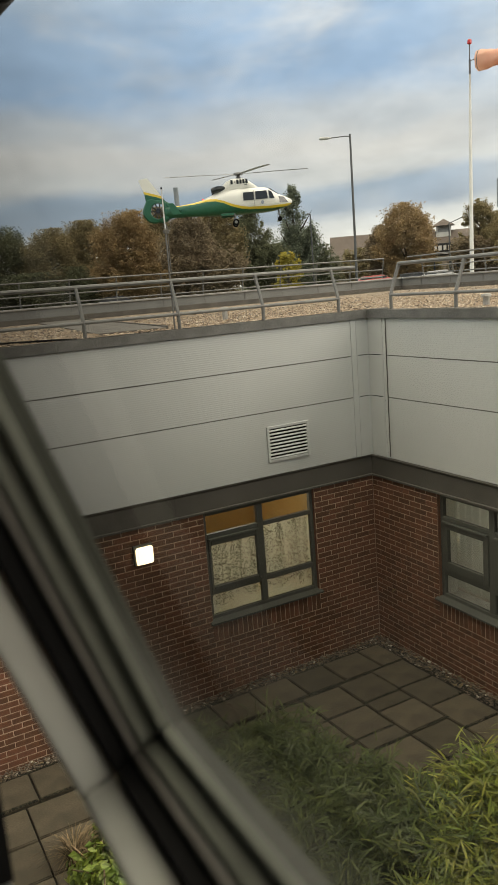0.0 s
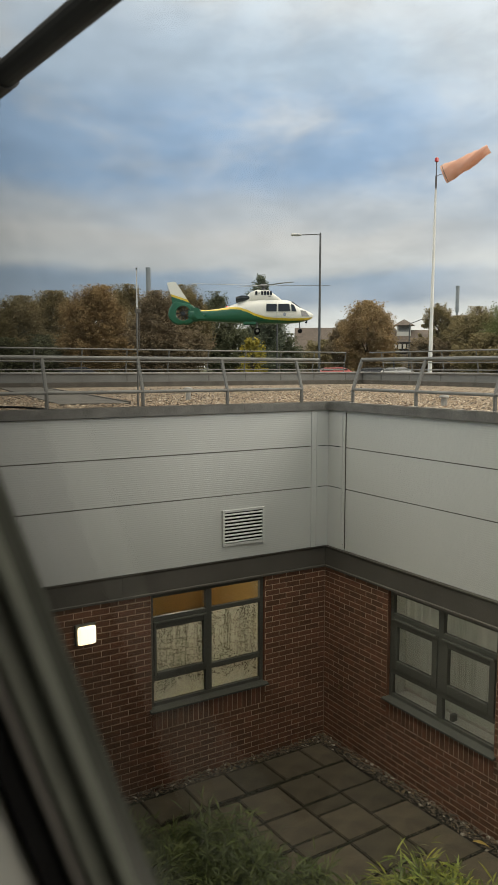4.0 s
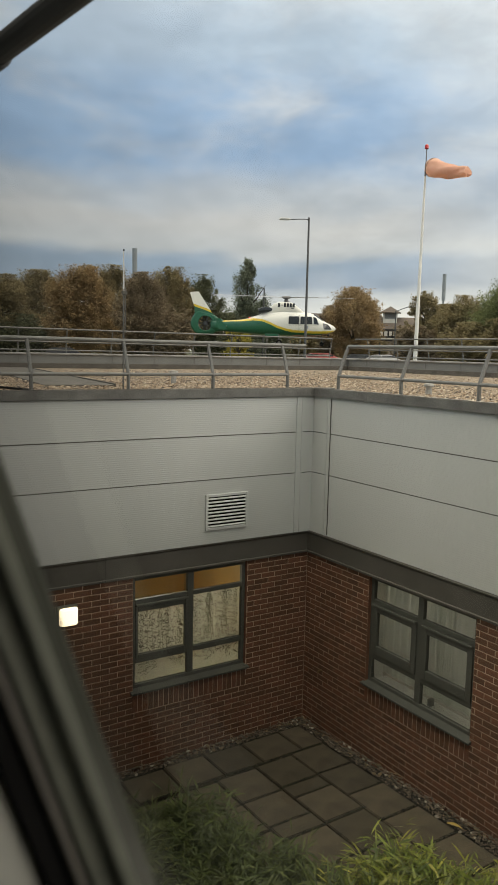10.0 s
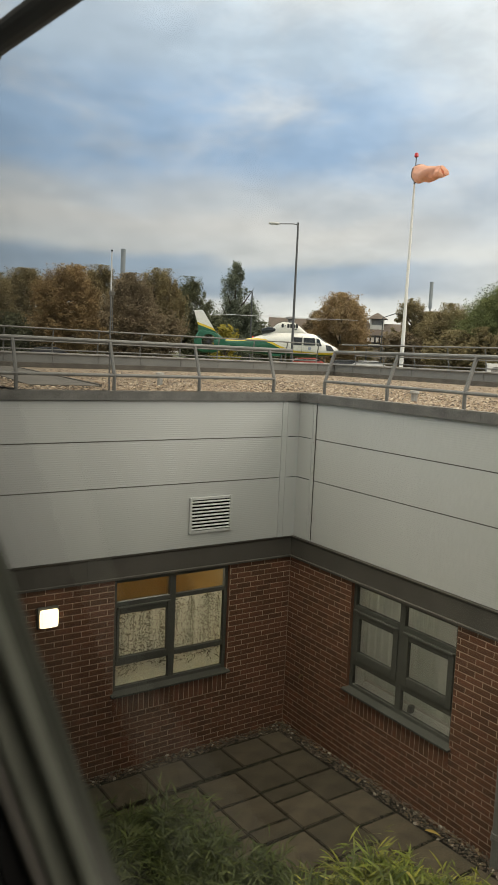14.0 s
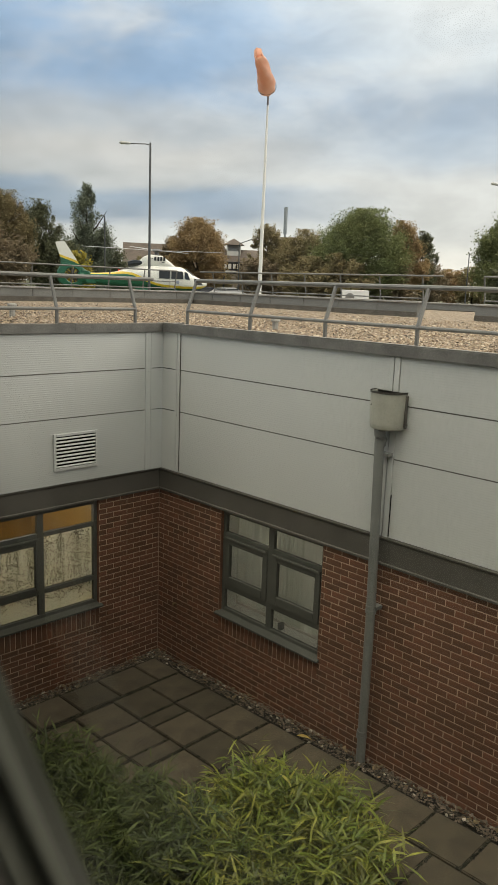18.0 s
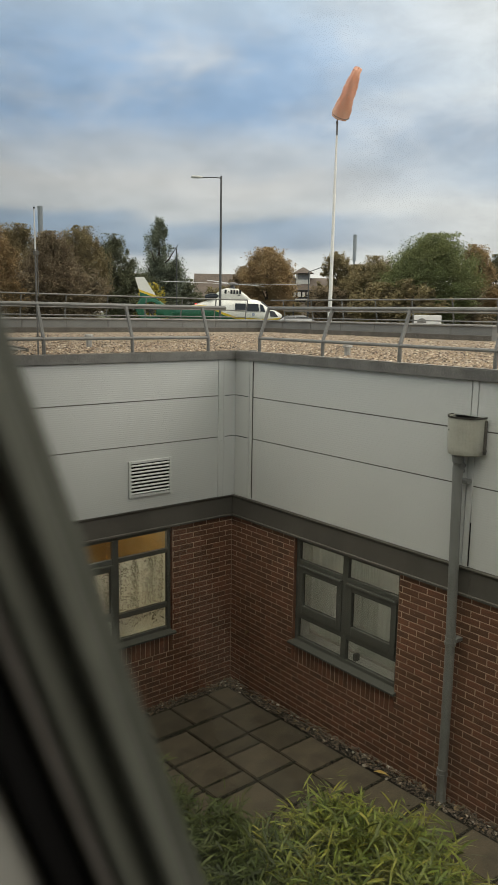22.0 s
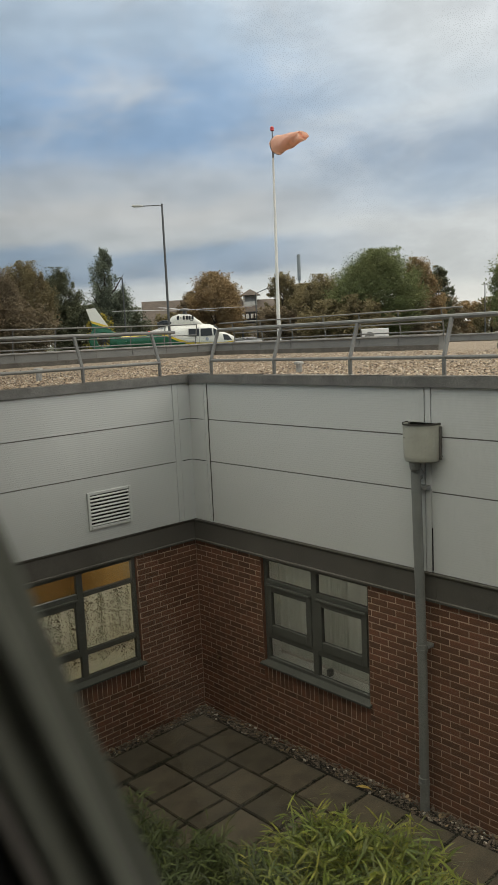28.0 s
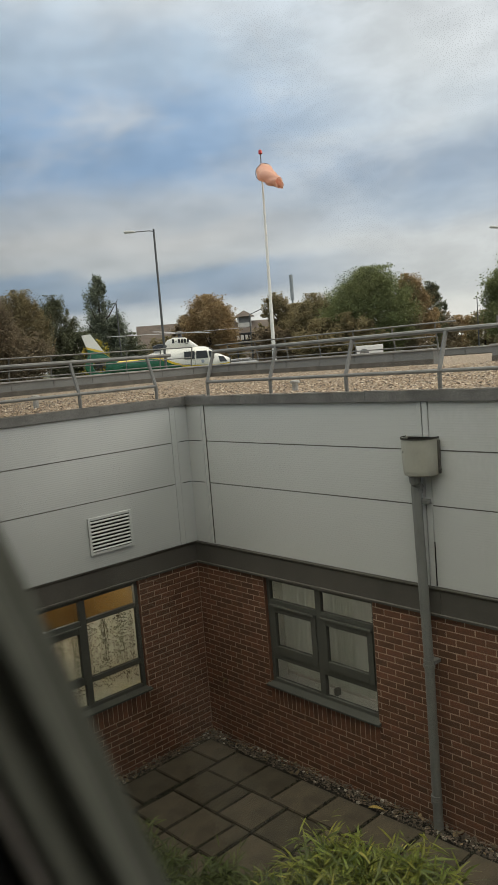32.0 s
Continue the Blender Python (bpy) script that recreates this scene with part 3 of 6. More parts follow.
def courtyard_window(name, w, h, at, sashes, side=0.085, foot=0.095, low=0.335, lining=None):
    """A metal window: local x along the wall, y into the room, z up from the sill. sashes: which middle lights are opening ones."""
    root = tagged(new(name), "dark grey metal courtyard window with six panes", "window", kind="structure")
    root.matrix_basis = at
    y0, y1 = 0.055, 0.115
    fr = new("window_frame")
    fr.parent = root
    e = 0.055
    mid = w / 2
    bars = [(0, e, 0, h), (w - e, w, 0, h), (mid - 0.045, mid + 0.045, e, h - e), (e, w - e, 0, e), (e, w - e, h - e, h)]
    t1, t2 = h - 0.335, low   # transoms
    for a, b in ((e, mid - 0.045), (mid + 0.045, w - e)):
        bars += [(a, b, t1 - 0.03, t1 + 0.03), (a, b, t2 - 0.035, t2 + 0.035)]
    for a, b, c, d in bars:
        part("frame_bar", box(a, b, y0, y1, c, d, 0.006), FRAME, fr)
    for k, (a, b) in enumerate(((e, mid - 0.045), (mid + 0.045, w - e))):
        for z0, z1 in ((t1 + 0.03, h - e), (e, t2 - 0.035)):
            p = part("pane", box(a - 0.01, b + 0.01, 0.083, 0.089, z0 - 0.01, z1 + 0.01), PANE, root)
            p.visible_shadow = False
        z0, z1 = t2 + 0.035, t1 - 0.03
        if sashes[k]:
            sash = new("sash")
            sash.parent = root
            s = side
            for q in ((a, a + s, z0, z1), (b - s, b, z0, z1), (a + s, b - s, z0, z0 + foot), (a + s, b - s, z1 - 0.10, z1)):
                part("sash_bar", box(q[0] + 0.002, q[1] - 0.002, 0.038, 0.098, q[2] + 0.002, q[3] - 0.002, 0.006), FRAME, sash)
            part("weather_bar", box(a + 0.005, b - 0.005, 0.012, 0.05, z1 - 0.028, z1 + 0.006, 0.008), FRAME, sash)
            p = part("pane", box(a + s - 0.01, b - s + 0.01, 0.066, 0.072, z0 + foot - 0.01, z1 - 0.09), PANE, root)
        else:
            p = part("pane", box(a - 0.01, b + 0.01, 0.083, 0.089, z0 - 0.01, z1 + 0.01), PANE, root)
        p.visible_shadow = False
    sill = bmesh.new()
    sec = [(-0.055, -0.036), (-0.055, -0.012), (0.06, 0.012), (0.06, -0.036)]
    ends = [[sill.verts.new((x, y, z)) for y, z in sec] for x in (-0.03, w + 0.03)]
    for i in range(4):
        sill.faces.new((ends[0][i], ends[0][(i + 1) % 4], ends[1][(i + 1) % 4], ends[1][i]))
    sill.faces.new(ends[0][::-1]), sill.faces.new(ends[1])
    bmesh.ops.recalc_face_normals(sill, faces=sill.faces[:])
    part("window_sill", sill, FRAME, root)
    for x0, x1 in ((0.0005, 0.004), (w - 0.004, w - 0.0005)):
        part("jamb", box(x0, x1, 0.006, 0.054, 0.014, h - 0.002), BRICK, root, "brick return")
    for s in (0, 1):
        part("reveal", box(-0.002 if s == 0 else w - 0.03, 0.03 if s == 0 else w + 0.002, 0.116, 0.3, 0.002, h - 0.002), lining or FRAME, root)
    part("inner_sill", box(0.03, w - 0.03, 0.116, 0.345, -0.03, 0.012, 0.005), SILLW, root, "white inner window board")
    return root


courtyard_window("window_1", WN[1] - WN[0], WN[3] - WN[2], pose(WN[0], 0, WN[2]), (True, False), 0.040, 0.045, 0.375, ORANGE)
courtyard_window("window_2", WE[1] - WE[0], WE[3] - WE[2], pose(0, WE[1], WE[2], 0, 0, -90), (True, True), 0.085, 0.125, 0.36, SILLW)
courtyard_window("window_3", WE2[1] - WE2[0], WE2[3] - WE2[2], pose(0, WE2[1], WE2[2], 0, 0, -90), (True, True), 0.085, 0.125, 0.36, SILLW)


def room(name, at, w, d, wall_mat, left=1.0):
    """A plain closed room behind a window; local x along the wall, y inwards from the window wall."""
    bm = bmesh.new()
    z0, z1 = 0.2, 2.9
    box(-left, w + left, 0.31, d, z0 - 0.1, z0, bm=bm)
    box(-left, w + left, 0.31, d, z1, z1 + 0.1, bm=bm)
    box(-left - 0.1, -left, 0.31, d, z0 - 0.1, z1 + 0.1, bm=bm)
    box(w + left, w + left + 0.1, 0.31, d, z0 - 0.1, z1 + 0.1, bm=bm)
    box(-left - 0.1, w + left + 0.1, d, d + 0.1, z0 - 0.1, z1 + 0.1, bm=bm)
    ob = tagged(part(name, bm, wall_mat), "plain painted room behind a courtyard window", "room", kind="structure")
    ob.matrix_basis = at
    return ob


room("room_north", pose(WN[0], 0, 0), 1.70, 3.2, ORANGE, 0.7)
room("room_east", pose(0, WE[1], 0, 0, 0, -90), 1.77, 3.0, INNER, 0.9)
room("room_south_east", pose(0, WE2[1], 0, 0, 0, -90), 1.77, 3.0, INNER, 0.9)
lamp = new("room_lamp", bpy.data.lights.new("room_lamp", "POINT"))
lamp.data.energy, lamp.data.color, lamp.data.shadow_soft_size = 34, (1, 0.94, 0.82), 0.15
lamp.location = (-1.9, 1.5, 2.55)
# added fill, no lamp known in this room; brightens the curtains from behind
east_fill = new("room_lamp", bpy.data.lights.new("room_lamp", "POINT"))
east_fill.data.energy, east_fill.data.color, east_fill.data.shadow_soft_size = 15, (1, 0.97, 0.88), 0.15
east_fill.location = (1.9, -2.2, 2.6)

# printed blind behind the north window
blind = thing("roller_blind", "cream roller blind printed with brown bamboo stems", "blind", pose(WN[0], 0.135, WN[2]))
part("fabric", box(0.031, 1.669, 0, 0.004, 0.014, 1.135), CREAM, blind)
bm = bmesh.new()
rng = random.Random(5)


def stroke(bm, x0, z0, x1, z1, w0, w1):
    d = Vector((x1 - x0, 0, z1 - z0)).normalized()
    n = Vector((-d.z, 0, d.x))
    a, b = Vector((x0, -0.003, z0)), Vector((x1, -0.003, z1))
    bm.faces.new([bm.verts.new(p) for p in (a - n * w0, b - n * w1, b + n * w1, a + n * w0)])


for k in range(42):
    x = 0.06 + k * 0.0380 + rng.uniform(-0.016, 0.016)
    z, lean = rng.uniform(0.15, 0.34), rng.uniform(-0.10, 0.10)
    while z < 1.08:
        seg = rng.uniform(0.05, 0.10)
        stroke(bm, x, z, x + lean * seg, min(z + seg - 0.012, 1.12), 0.0016, 0.0013)
        for s in (-1, 1):
            for _ in range(rng.choice((1, 2, 2, 3))):
                x0_, zl = x + s * rng.uniform(0.0, 0.026), z + rng.uniform(-0.03, 0.04)
                stroke(bm, x0_, zl, x0_ + s * rng.uniform(0.010, 0.026), zl + rng.uniform(-0.032, 0.024), 0.0060, 0.0022)
        x, z = x + lean * seg, z + seg
part("bamboo_print", bm, PRINT, blind, "brown bamboo pattern")

# curtains and clutter on the inner sill of the east window
curt = thing("curtain", "pair of thin white curtains hanging at a window", "curtain", pose(0.37, WE[1], WE[2], 0, 0, -90))
for a, b, z0_, amp in ((-0.45, 0.49, 0.03, 0.016), (0.50, 0.91, 0.03, 0.016), (0.90, 1.15, 0.03, 0.018), (1.14, 2.1, 0.03, 0.008)):
    bm = bmesh.new()
    n = 40
    rows = [[bm.verts.new((a + (b - a) * i / n, amp * math.sin(i * 1.15) + 0.4 * amp * math.sin(i * 0.37), z)) for i in range(n + 1)] for z in (z0_, 1.40)]
    for i in range(n):
        bm.faces.new((rows[0][i], rows[0][i + 1], rows[1][i + 1], rows[1][i]))
    part("curtain_panel", bm, CURTAIN, curt, smooth=True)
for k, (yy, w, h, c) in enumerate(((-2.10, 0.06, 0.05, (0.30, 0.30, 0.27)), (-2.30, 0.05, 0.09, (0.22, 0.225, 0.21)))):
    ob = part("storage_box", box(-0.04, 0.04, -w / 2, w / 2, 0, h, 0.008), mat("sill_item_%d" % k, c, 0.6, vary=0.1))
    ob.matrix_basis = pose(0.22, yy, WE[2] + 0.013)
    tagged(ob, "small grey box standing on the white window board", "box", "items on the window board")

# ==== louvred vent ====
vent = thing("wall_vent", "white louvred metal ventilation grille in the cladding", "vent", pose(-1.405, -CP, 3.305))
VW, VH = 0.325, 0.24
for q in ((-VW, -VW + 0.035, -VH, VH), (VW - 0.035, VW, -VH, VH), (-VW + 0.035, VW - 0.035, -VH, -VH + 0.035), (-VW + 0.035, VW - 0.035, VH - 0.035, VH)):
    part("vent_frame", box(q[0], q[1], -0.025, 0.01, q[2], q[3], 0.004), CLAD, vent)
part("backing", box(-VW + 0.03, VW - 0.03, -0.004, 0.008, -VH + 0.03, VH - 0.03), RUBBER, vent)
slat0 = None
for k in range(9):
    z = -VH + 0.058 + k * 0.0455
    if slat0 is None:
        bm = bmesh.new()
        sec = [(-0.016, 0.009), (-0.028, -0.006), (-0.026, -0.013), (-0.012, 0.003)]
        ends = [[bm.verts.new((x, y, zz)) for y, zz in sec] for x in (-VW + 0.036, VW - 0.036)]
        for i in range(4):
            bm.faces.new((ends[0][i], ends[0][(i + 1) % 4], ends[1][(i + 1) % 4], ends[1][i]))
        bmesh.ops.recalc_face_normals(bm, faces=bm.faces[:])
        slat0 = part("slat", bm, CLAD, vent, m=pose(0, 0, z))
    else:
        s_ = new("slat", slat0.data)
        s_.parent, s_.matrix_basis = vent, pose(0, 0, z)

# ==== bulkhead light, switched on ====
light = thing("bulkhead_light", "square white bulkhead wall light, switched on", "lamp", pose(-3.58, -0.002, 2.235))
part("base", box(-0.130, 0.130, -0.05, 0.0, -0.130, 0.130, 0.015), FRAME, light)
GLOW = mat("lit_diffuser", (1.0, 0.86, 0.60), 0.4, vary=0.0, bump=0, emit=3.0)
part("diffuser", box(-0.112, 0.112, -0.105, -0.05, -0.112, 0.112, 0.03), GLOW, light, "glowing warm white diffuser")

# ==== rain hopper and downpipe ====
hop = thing("rainwater_hopper", "pale grey rounded rainwater hopper on the cladding", "hopper", pose(-CPE - 0.014, -3.905, 4.065))
bm = bmesh.new()
HOP = [(-0.19 * math.cos(math.pi * k / 16), -0.06 - 0.165 * math.sin(math.pi * k / 16) if 0 < k < 16 else 0.0) for k in range(17)]
rings = []
for z, s in ((0.0, 0.87), (0.012, 0.93), (0.05, 0.965), (0.20, 0.99), (0.385, 1.0), (0.385, 0.93), (0.06, 0.88)):
    rings.append([Vector((y * s if y < 0 else -0.001, -x * s, z)) for x, y in HOP])
loft(rings, bm)
part("bowl", bm, HOPPER, hop, smooth=False)
bm = bmesh.new()
for (a, b), (c, d) in zip(HOP, HOP[1:]):
    bm.faces.new([bm.verts.new(p) for p in ((b * 1.03, -a * 1.03, 0.375), (d * 1.03, -c * 1.03, 0.375), (d * 1.03, -c * 1.03, 0.395), (b * 1.03, -a * 1.03, 0.395))])
bmesh.ops.solidify(bm, geom=bm.faces[:], thickness=0.012)
part("rim", bm, BAND, hop, "dark rim strip")
part("outlet", tube([(-0.13, 0.03, 0.005), (-0.12, 0.03, -0.06), (-0.075, 0.03, -0.13)], 0.06, 12), PIPE, hop)
part("bracket", box(-0.03, 0.0, -0.208, -0.188, 0.02, 0.36, 0.004), BAND, hop)
part("bolt", tube([(-0.02, -0.215, 0.06), (-0.045, -0.215, 0.06)], 0.014, 6), BAND, hop)
part("bolt", tube([(-0.176, 0.105, 0.25), (-0.198, 0.11, 0.25)], 0.008, 6), BAND, hop)
pipe = thing("downpipe", "grey round metal downpipe fixed to the brick wall", "pipe", pose(-0.105, -3.895, 0))
part("pipe_length", tube([(0, 0, 2.06), (-0.012, 0.035, 3.96)], 0.052, 16), PIPE, pipe, smooth=False)
part("pipe_length", tube([(0.01, 0, ground_z(0, -3.9) - 0.05), (0, 0, 2.055)], 0.052, 16), PIPE, pipe)
for z, y in ((2.03, 0), (3.88, 0.033), (0.52, 0)):
    part("collar", tube([(0, y, z), (0, y, z + 0.035), (0, y, z + 0.036), (0, y, z + 0.085)], 0.06, 16, taper=[0.062, 0.062, 0.058, 0.058]), PIPE, pipe)
for z in (2.09, 3.79):
    part("bracket", box(0.0, 0.115, -0.075, 0.075, z - 0.02, z + 0.02, 0.004), PIPE, pipe)
# small tap on the brick
tap = thing("outside_tap", "small tarnished brass tap on the brick wall", "tap", pose(0, -0.42, 0.93))
part("body", tube([(0.01, 0, 0), (-0.05, 0, 0), (-0.065, 0, -0.03)], 0.014, 8), mat("tarnished_brass", (0.22, 0.16, 0.08), 0.5, 0.7), tap)
part("handle", box(-0.045, -0.03, -0.03, 0.03, 0.012, 0.022, 0.003), mat("tarnished_brass", (0.22, 0.16, 0.08)), tap)

# ==== roof fittings ====
for k, (x, y, z) in enumerate(((3.3, 0.98, 0.16), (0.55, 5.4, 0.22))):
    v = thing("roof_outlet", "short pale plastic vent cowl standing in roof gravel", "vent", pose(x, y, ROOF - 0.03), "roof outlets")
    part("stem", tube([(0, 0, 0), (0, 0, z)], 0.055, 10), COPTOP, v)
    part("cap", tube([(0, 0, z), (0, 0, z + 0.02), (0, 0, z + 0.05), (0, 0, z + 0.06)], 0.07, 12, taper=[0.085, 0.09, 0.08, 0.03]), COPTOP, v)
aer = thing("aerial_mast", "slim grey aerial mast with a white whip on the roof", "aerial", pose(-2.55, 0.72, ROOF - 0.03))
part("mast", tube([(0, 0, 0), (0, 0, 1.46)], 0.011, 10), GALV, aer)
part("mast", tube([(0.026, 0, 0.9), (0.026, 0, 1.49)], 0.006, 8), GALV, aer)
part("whip", tube([(0, 0, 1.44), (0, 0, 1.77), (0.0, 0, 1.78), (0, 0, 1.94)], 0.010, 8, taper=[0.011, 0.009, 0.008, 0.006]), mat("white_plastic", (0.7, 0.7, 0.68), 0.4), aer)
part("tip", tube([(0, 0, 1.94), (0, 0, 1.96)], 0.011, 8), RUBBER, aer)
part("clamp", box(-0.022, 0.046, -0.02, 0.02, 1.39, 1.44, 0.005), BAND, aer)
part("foot", box(-0.15, 0.15, -0.15, 0.15, 0.0, 0.05, 0.006), COPING, aer)
bm = bmesh.new()
box(-1.30, -0.04, 0.0, 11.2, ROOF - 0.04, ROOF + 0.016, 0.01, bm=bm)
path = tagged(part("roof_walkway", bm, FELT), "smooth grey felt walkway laid through the roof gravel", "walkway", kind="structure")
part("edge_board", box(-0.036, 0.0, 0.0, 11.2, ROOF - 0.04, ROOF + 0.04, 0.006), FELT, path)
path.matrix_basis = pose(-1.12, 4.4, 0, 0, 0, -8)
cab = thing("roof_cable", "black cable lying across roof gravel", "cable", pose(0, 0, ROOF))
bm = bmesh.new()
tube([(-2.6, 0.75, 0.012), (-3.0, 2.2, 0.015), (-3.3, 3.6, 0.02), (-4.6, 5.0, 0.015), (-5.4, 7.6, 0.015)], 0.02, 6, bm=bm)
part("cable_run", bm, RUBBER, cab)
unit = thing("roof_unit", "white boxed plant unit on the adjoining roof", "roof unit", pose(20.32, 12.52, ROOF - 0.06, 0, 0, -45))
part("casing", box(-0.58, 0.58, -0.3, 0.3, 0.08, 0.83, 0.02), mat("unit_white", (0.66, 0.67, 0.66), 0.5, vary=0.05), unit)
part("grille", tube([(-0.25, -0.305, 0.50), (-0.25, -0.33, 0.50)], 0.2, 16), COPING, unit)
part("plinth", box(-0.55, 0.55, -0.25, 0.25, 0, 0.079), COPING, unit)


# ==== the building the camera looks out of ====
WX = -6.400   # outer face of the west facade
WO = (-9.30, -8.03, 4.98, 6.05)   # window opening y0, y1, z0, z1
bm = bmesh.new()
# top rim is unseen; height of 8.7 picked to shade the courtyard walls
for y0, y1, z0, z1 in ((-14, WO[0], -0.3, 8.7), (WO[1], 0.3, -0.3, 8.7), (WO[0], WO[1], -0.3, WO[2]), (WO[0], WO[1], WO[3], 8.7)):
    box(WX - 0.3, WX, y0, y1, z0, z1, bm=bm)
tagged(part("wall_west", bm, PARAPET), "grey rendered facade of the hospital wing", "wall", kind="structure")
bm = bmesh.new()
box(-11, WX - 0.3, -12, -5.2, 3.68, 3.78, bm=bm)
box(-11, WX - 0.3, -12, -5.2, 6.6, 6.7, bm=bm)
box(-11.1, -11, -12, -5.2, 3.68, 6.7, bm=bm)
box(-11, WX - 0.3, -5.2, -5.1, 3.68, 6.7, bm=bm)
box(-11, WX - 0.3, -12.1, -12, 3.68, 6.7, bm=bm)
tagged(part("room_west", bm, INNER), "plain room behind the open window", "room", kind="structure")
bm = bmesh.new()
box(-6.6, 0.3, -14.3, -14.0, -0.3, 7.5, bm=bm)
tagged(part("wall_south", bm, MORTAR), "plain far wall closing the courtyard", "wall", kind="structure")

fixed = tagged(new("window_4"), "outward-tilted grey window frame with black seals", "window", kind="structure")
for q in ((WO[0], WO[0] + 0.06, WO[2], WO[3]), (WO[1] - 0.06, WO[1], WO[2], WO[3]), (WO[0] + 0.06, WO[1] - 0.06, WO[2], WO[2] + 0.06), (WO[0] + 0.06, WO[1] - 0.06, WO[3] - 0.06, WO[3])):
    part("frame_bar", box(WX - 0.29, WX - 0.215, q[0], q[1], q[2], q[3], 0.006), UPVC, fixed)
# thin black sheet laid over the north jamb of the opening
part("jamb_lining", box(WX - 0.21, WX + 0.002, WO[1] - 0.004, WO[1] - 0.0005, WO[2] + 0.002, WO[3] - 0.002), RUBBER, fixed, "thin black sheet on the window reveal")

# top-hung sash, tilted out at its foot; local z runs up the sash, local x points out
SX, SZ, TILT = -6.570, 5.95, 18.24
SY0, SY1, SB = -9.20, -8.094, -0.898     # glass edges
sash_top = pose(SX, 0, SZ, 0, -TILT, 0)
sash = tagged(new("open_sash"), "top-hung window sash pushed open at the foot", "window", kind="structure")
sash.matrix_basis = sash_top
DIRT = mat("dusty_upvc", (0.135, 0.143, 0.118), 0.5, vary=0.08, scale=7, fine=45, bump=0.05, stain=0.4)


def mitred(name, x0, x1, w0, w1, material, bev=0.006):
    """Four mitred bars round the glass: x0..x1 deep, from w0 to w1 outside the glass edge."""
    a = [(SY0 - w0, SB - w0), (SY1 + w0, SB - w0), (SY1 + w0, 0.0), (SY0 - w0, 0.0)]
    b = [(SY0 - w1, SB - w1), (SY1 + w1, SB - w1), (SY1 + w1, w1 * 0.5), (SY0 - w1, w1 * 0.5)]
    for i in range(4):
        j = (i + 1) % 4
        bm = bmesh.new()
        quad = [a[i], a[j], b[j], b[i]]
        lo = [bm.verts.new((x0, *p)) for p in quad]
        hi = [bm.verts.new((x1, *p)) for p in quad]
        bm.faces.new(lo), bm.faces.new(hi[::-1])
        for k in range(4):
            bm.faces.new((lo[k], hi[k], hi[(k + 1) % 4], lo[(k + 1) % 4]))
        bmesh.ops.recalc_face_normals(bm, faces=bm.faces[:])
        if bev:
            bmesh.ops.bevel(bm, geom=bm.edges[:], offset=bev, segments=3, affect="EDGES", profile=0.6)
        part(name, bm, material, sash)


mitred("glazing_bead", -0.014, -0.003, 0.000, 0.010, DIRT, 0.003)
mitred("sash_bar", -0.028, 0.006, 0.0105, 0.058, DIRT, 0.004)
mitred("rebate", -0.0355, -0.0285, 0.014, 0.056, BAND, 0.002)
mitred("seal", -0.049, -0.036, 0.020, 0.054, RUBBER, 0.002)
mitred("outer_flange", -0.0755, -0.0495, 0.029, 0.060, UPVC, 0.005)

# thin pane, dusty and faintly smeared
SMEAR = bpy.data.materials.new("smeared_glass")
SMEAR.use_nodes = True
nt = SMEAR.node_tree
nt.nodes.clear()
o_, tr_, gl_, df_ = (nt.nodes.new("ShaderNode" + n) for n in ("OutputMaterial", "BsdfTransparent", "BsdfGlossy", "BsdfTranslucent"))
gl_.inputs["Roughness"].default_value = 0.03
gl_.inputs[0].default_value = (0.085, 0.088, 0.085, 1)
df_.inputs[0].default_value = (0.75, 0.73, 0.66, 1)
tr_.inputs[0].default_value = (0.97, 0.98, 0.96, 1)
m1_, m2_ = nt.nodes.new("ShaderNodeMixShader"), nt.nodes.new("ShaderNodeMixShader")
# two sheets of glass: their gloss grows towards a flat view
fr_ = nt.nodes.new("ShaderNodeFresnel")
fr_.inputs[0].default_value = 1.5
num_, den_, rat_ = (nt.nodes.new("ShaderNodeMath") for _ in range(3))
num_.operation, den_.operation, rat_.operation = "MULTIPLY", "MULTIPLY_ADD", "DIVIDE"
num_.inputs[1].default_value = 4.0
den_.inputs[1].default_value, den_.inputs[2].default_value = 3.0, 1.0
nt.links.new(fr_.outputs[0], num_.inputs[0]), nt.links.new(fr_.outputs[0], den_.inputs[0])
nt.links.new(num_.outputs[0], rat_.inputs[0]), nt.links.new(den_.outputs[0], rat_.inputs[1])
nt.links.new(rat_.outputs[0], m1_.inputs[0])
tc_, mp_, nz_, mr_ = (nt.nodes.new("ShaderNode" + n) for n in ("TexCoord", "Mapping", "TexNoise", "MapRange"))
mp_.inputs["Scale"].default_value = (1, 6, 2.2)
mp_.inputs["Rotation"].default_value = (radians(35), 0, 0)
nz_.inputs["Scale"].default_value, nz_.inputs["Detail"].default_value = 2.2, 5
for i, v in ((1, 0.42), (2, 0.80), (3, 0.0004), (4, 0.0035)):
    mr_.inputs[i].default_value = v
L_ = nt.links.new
L_(tc_.outputs["Object"], mp_.inputs[0]), L_(mp_.outputs[0], nz_.inputs["Vector"]), L_(nz_.outputs["Fac"], mr_.inputs[0])
L_(tr_.outputs[0], m1_.inputs[1]), L_(gl_.outputs[0], m1_.inputs[2])
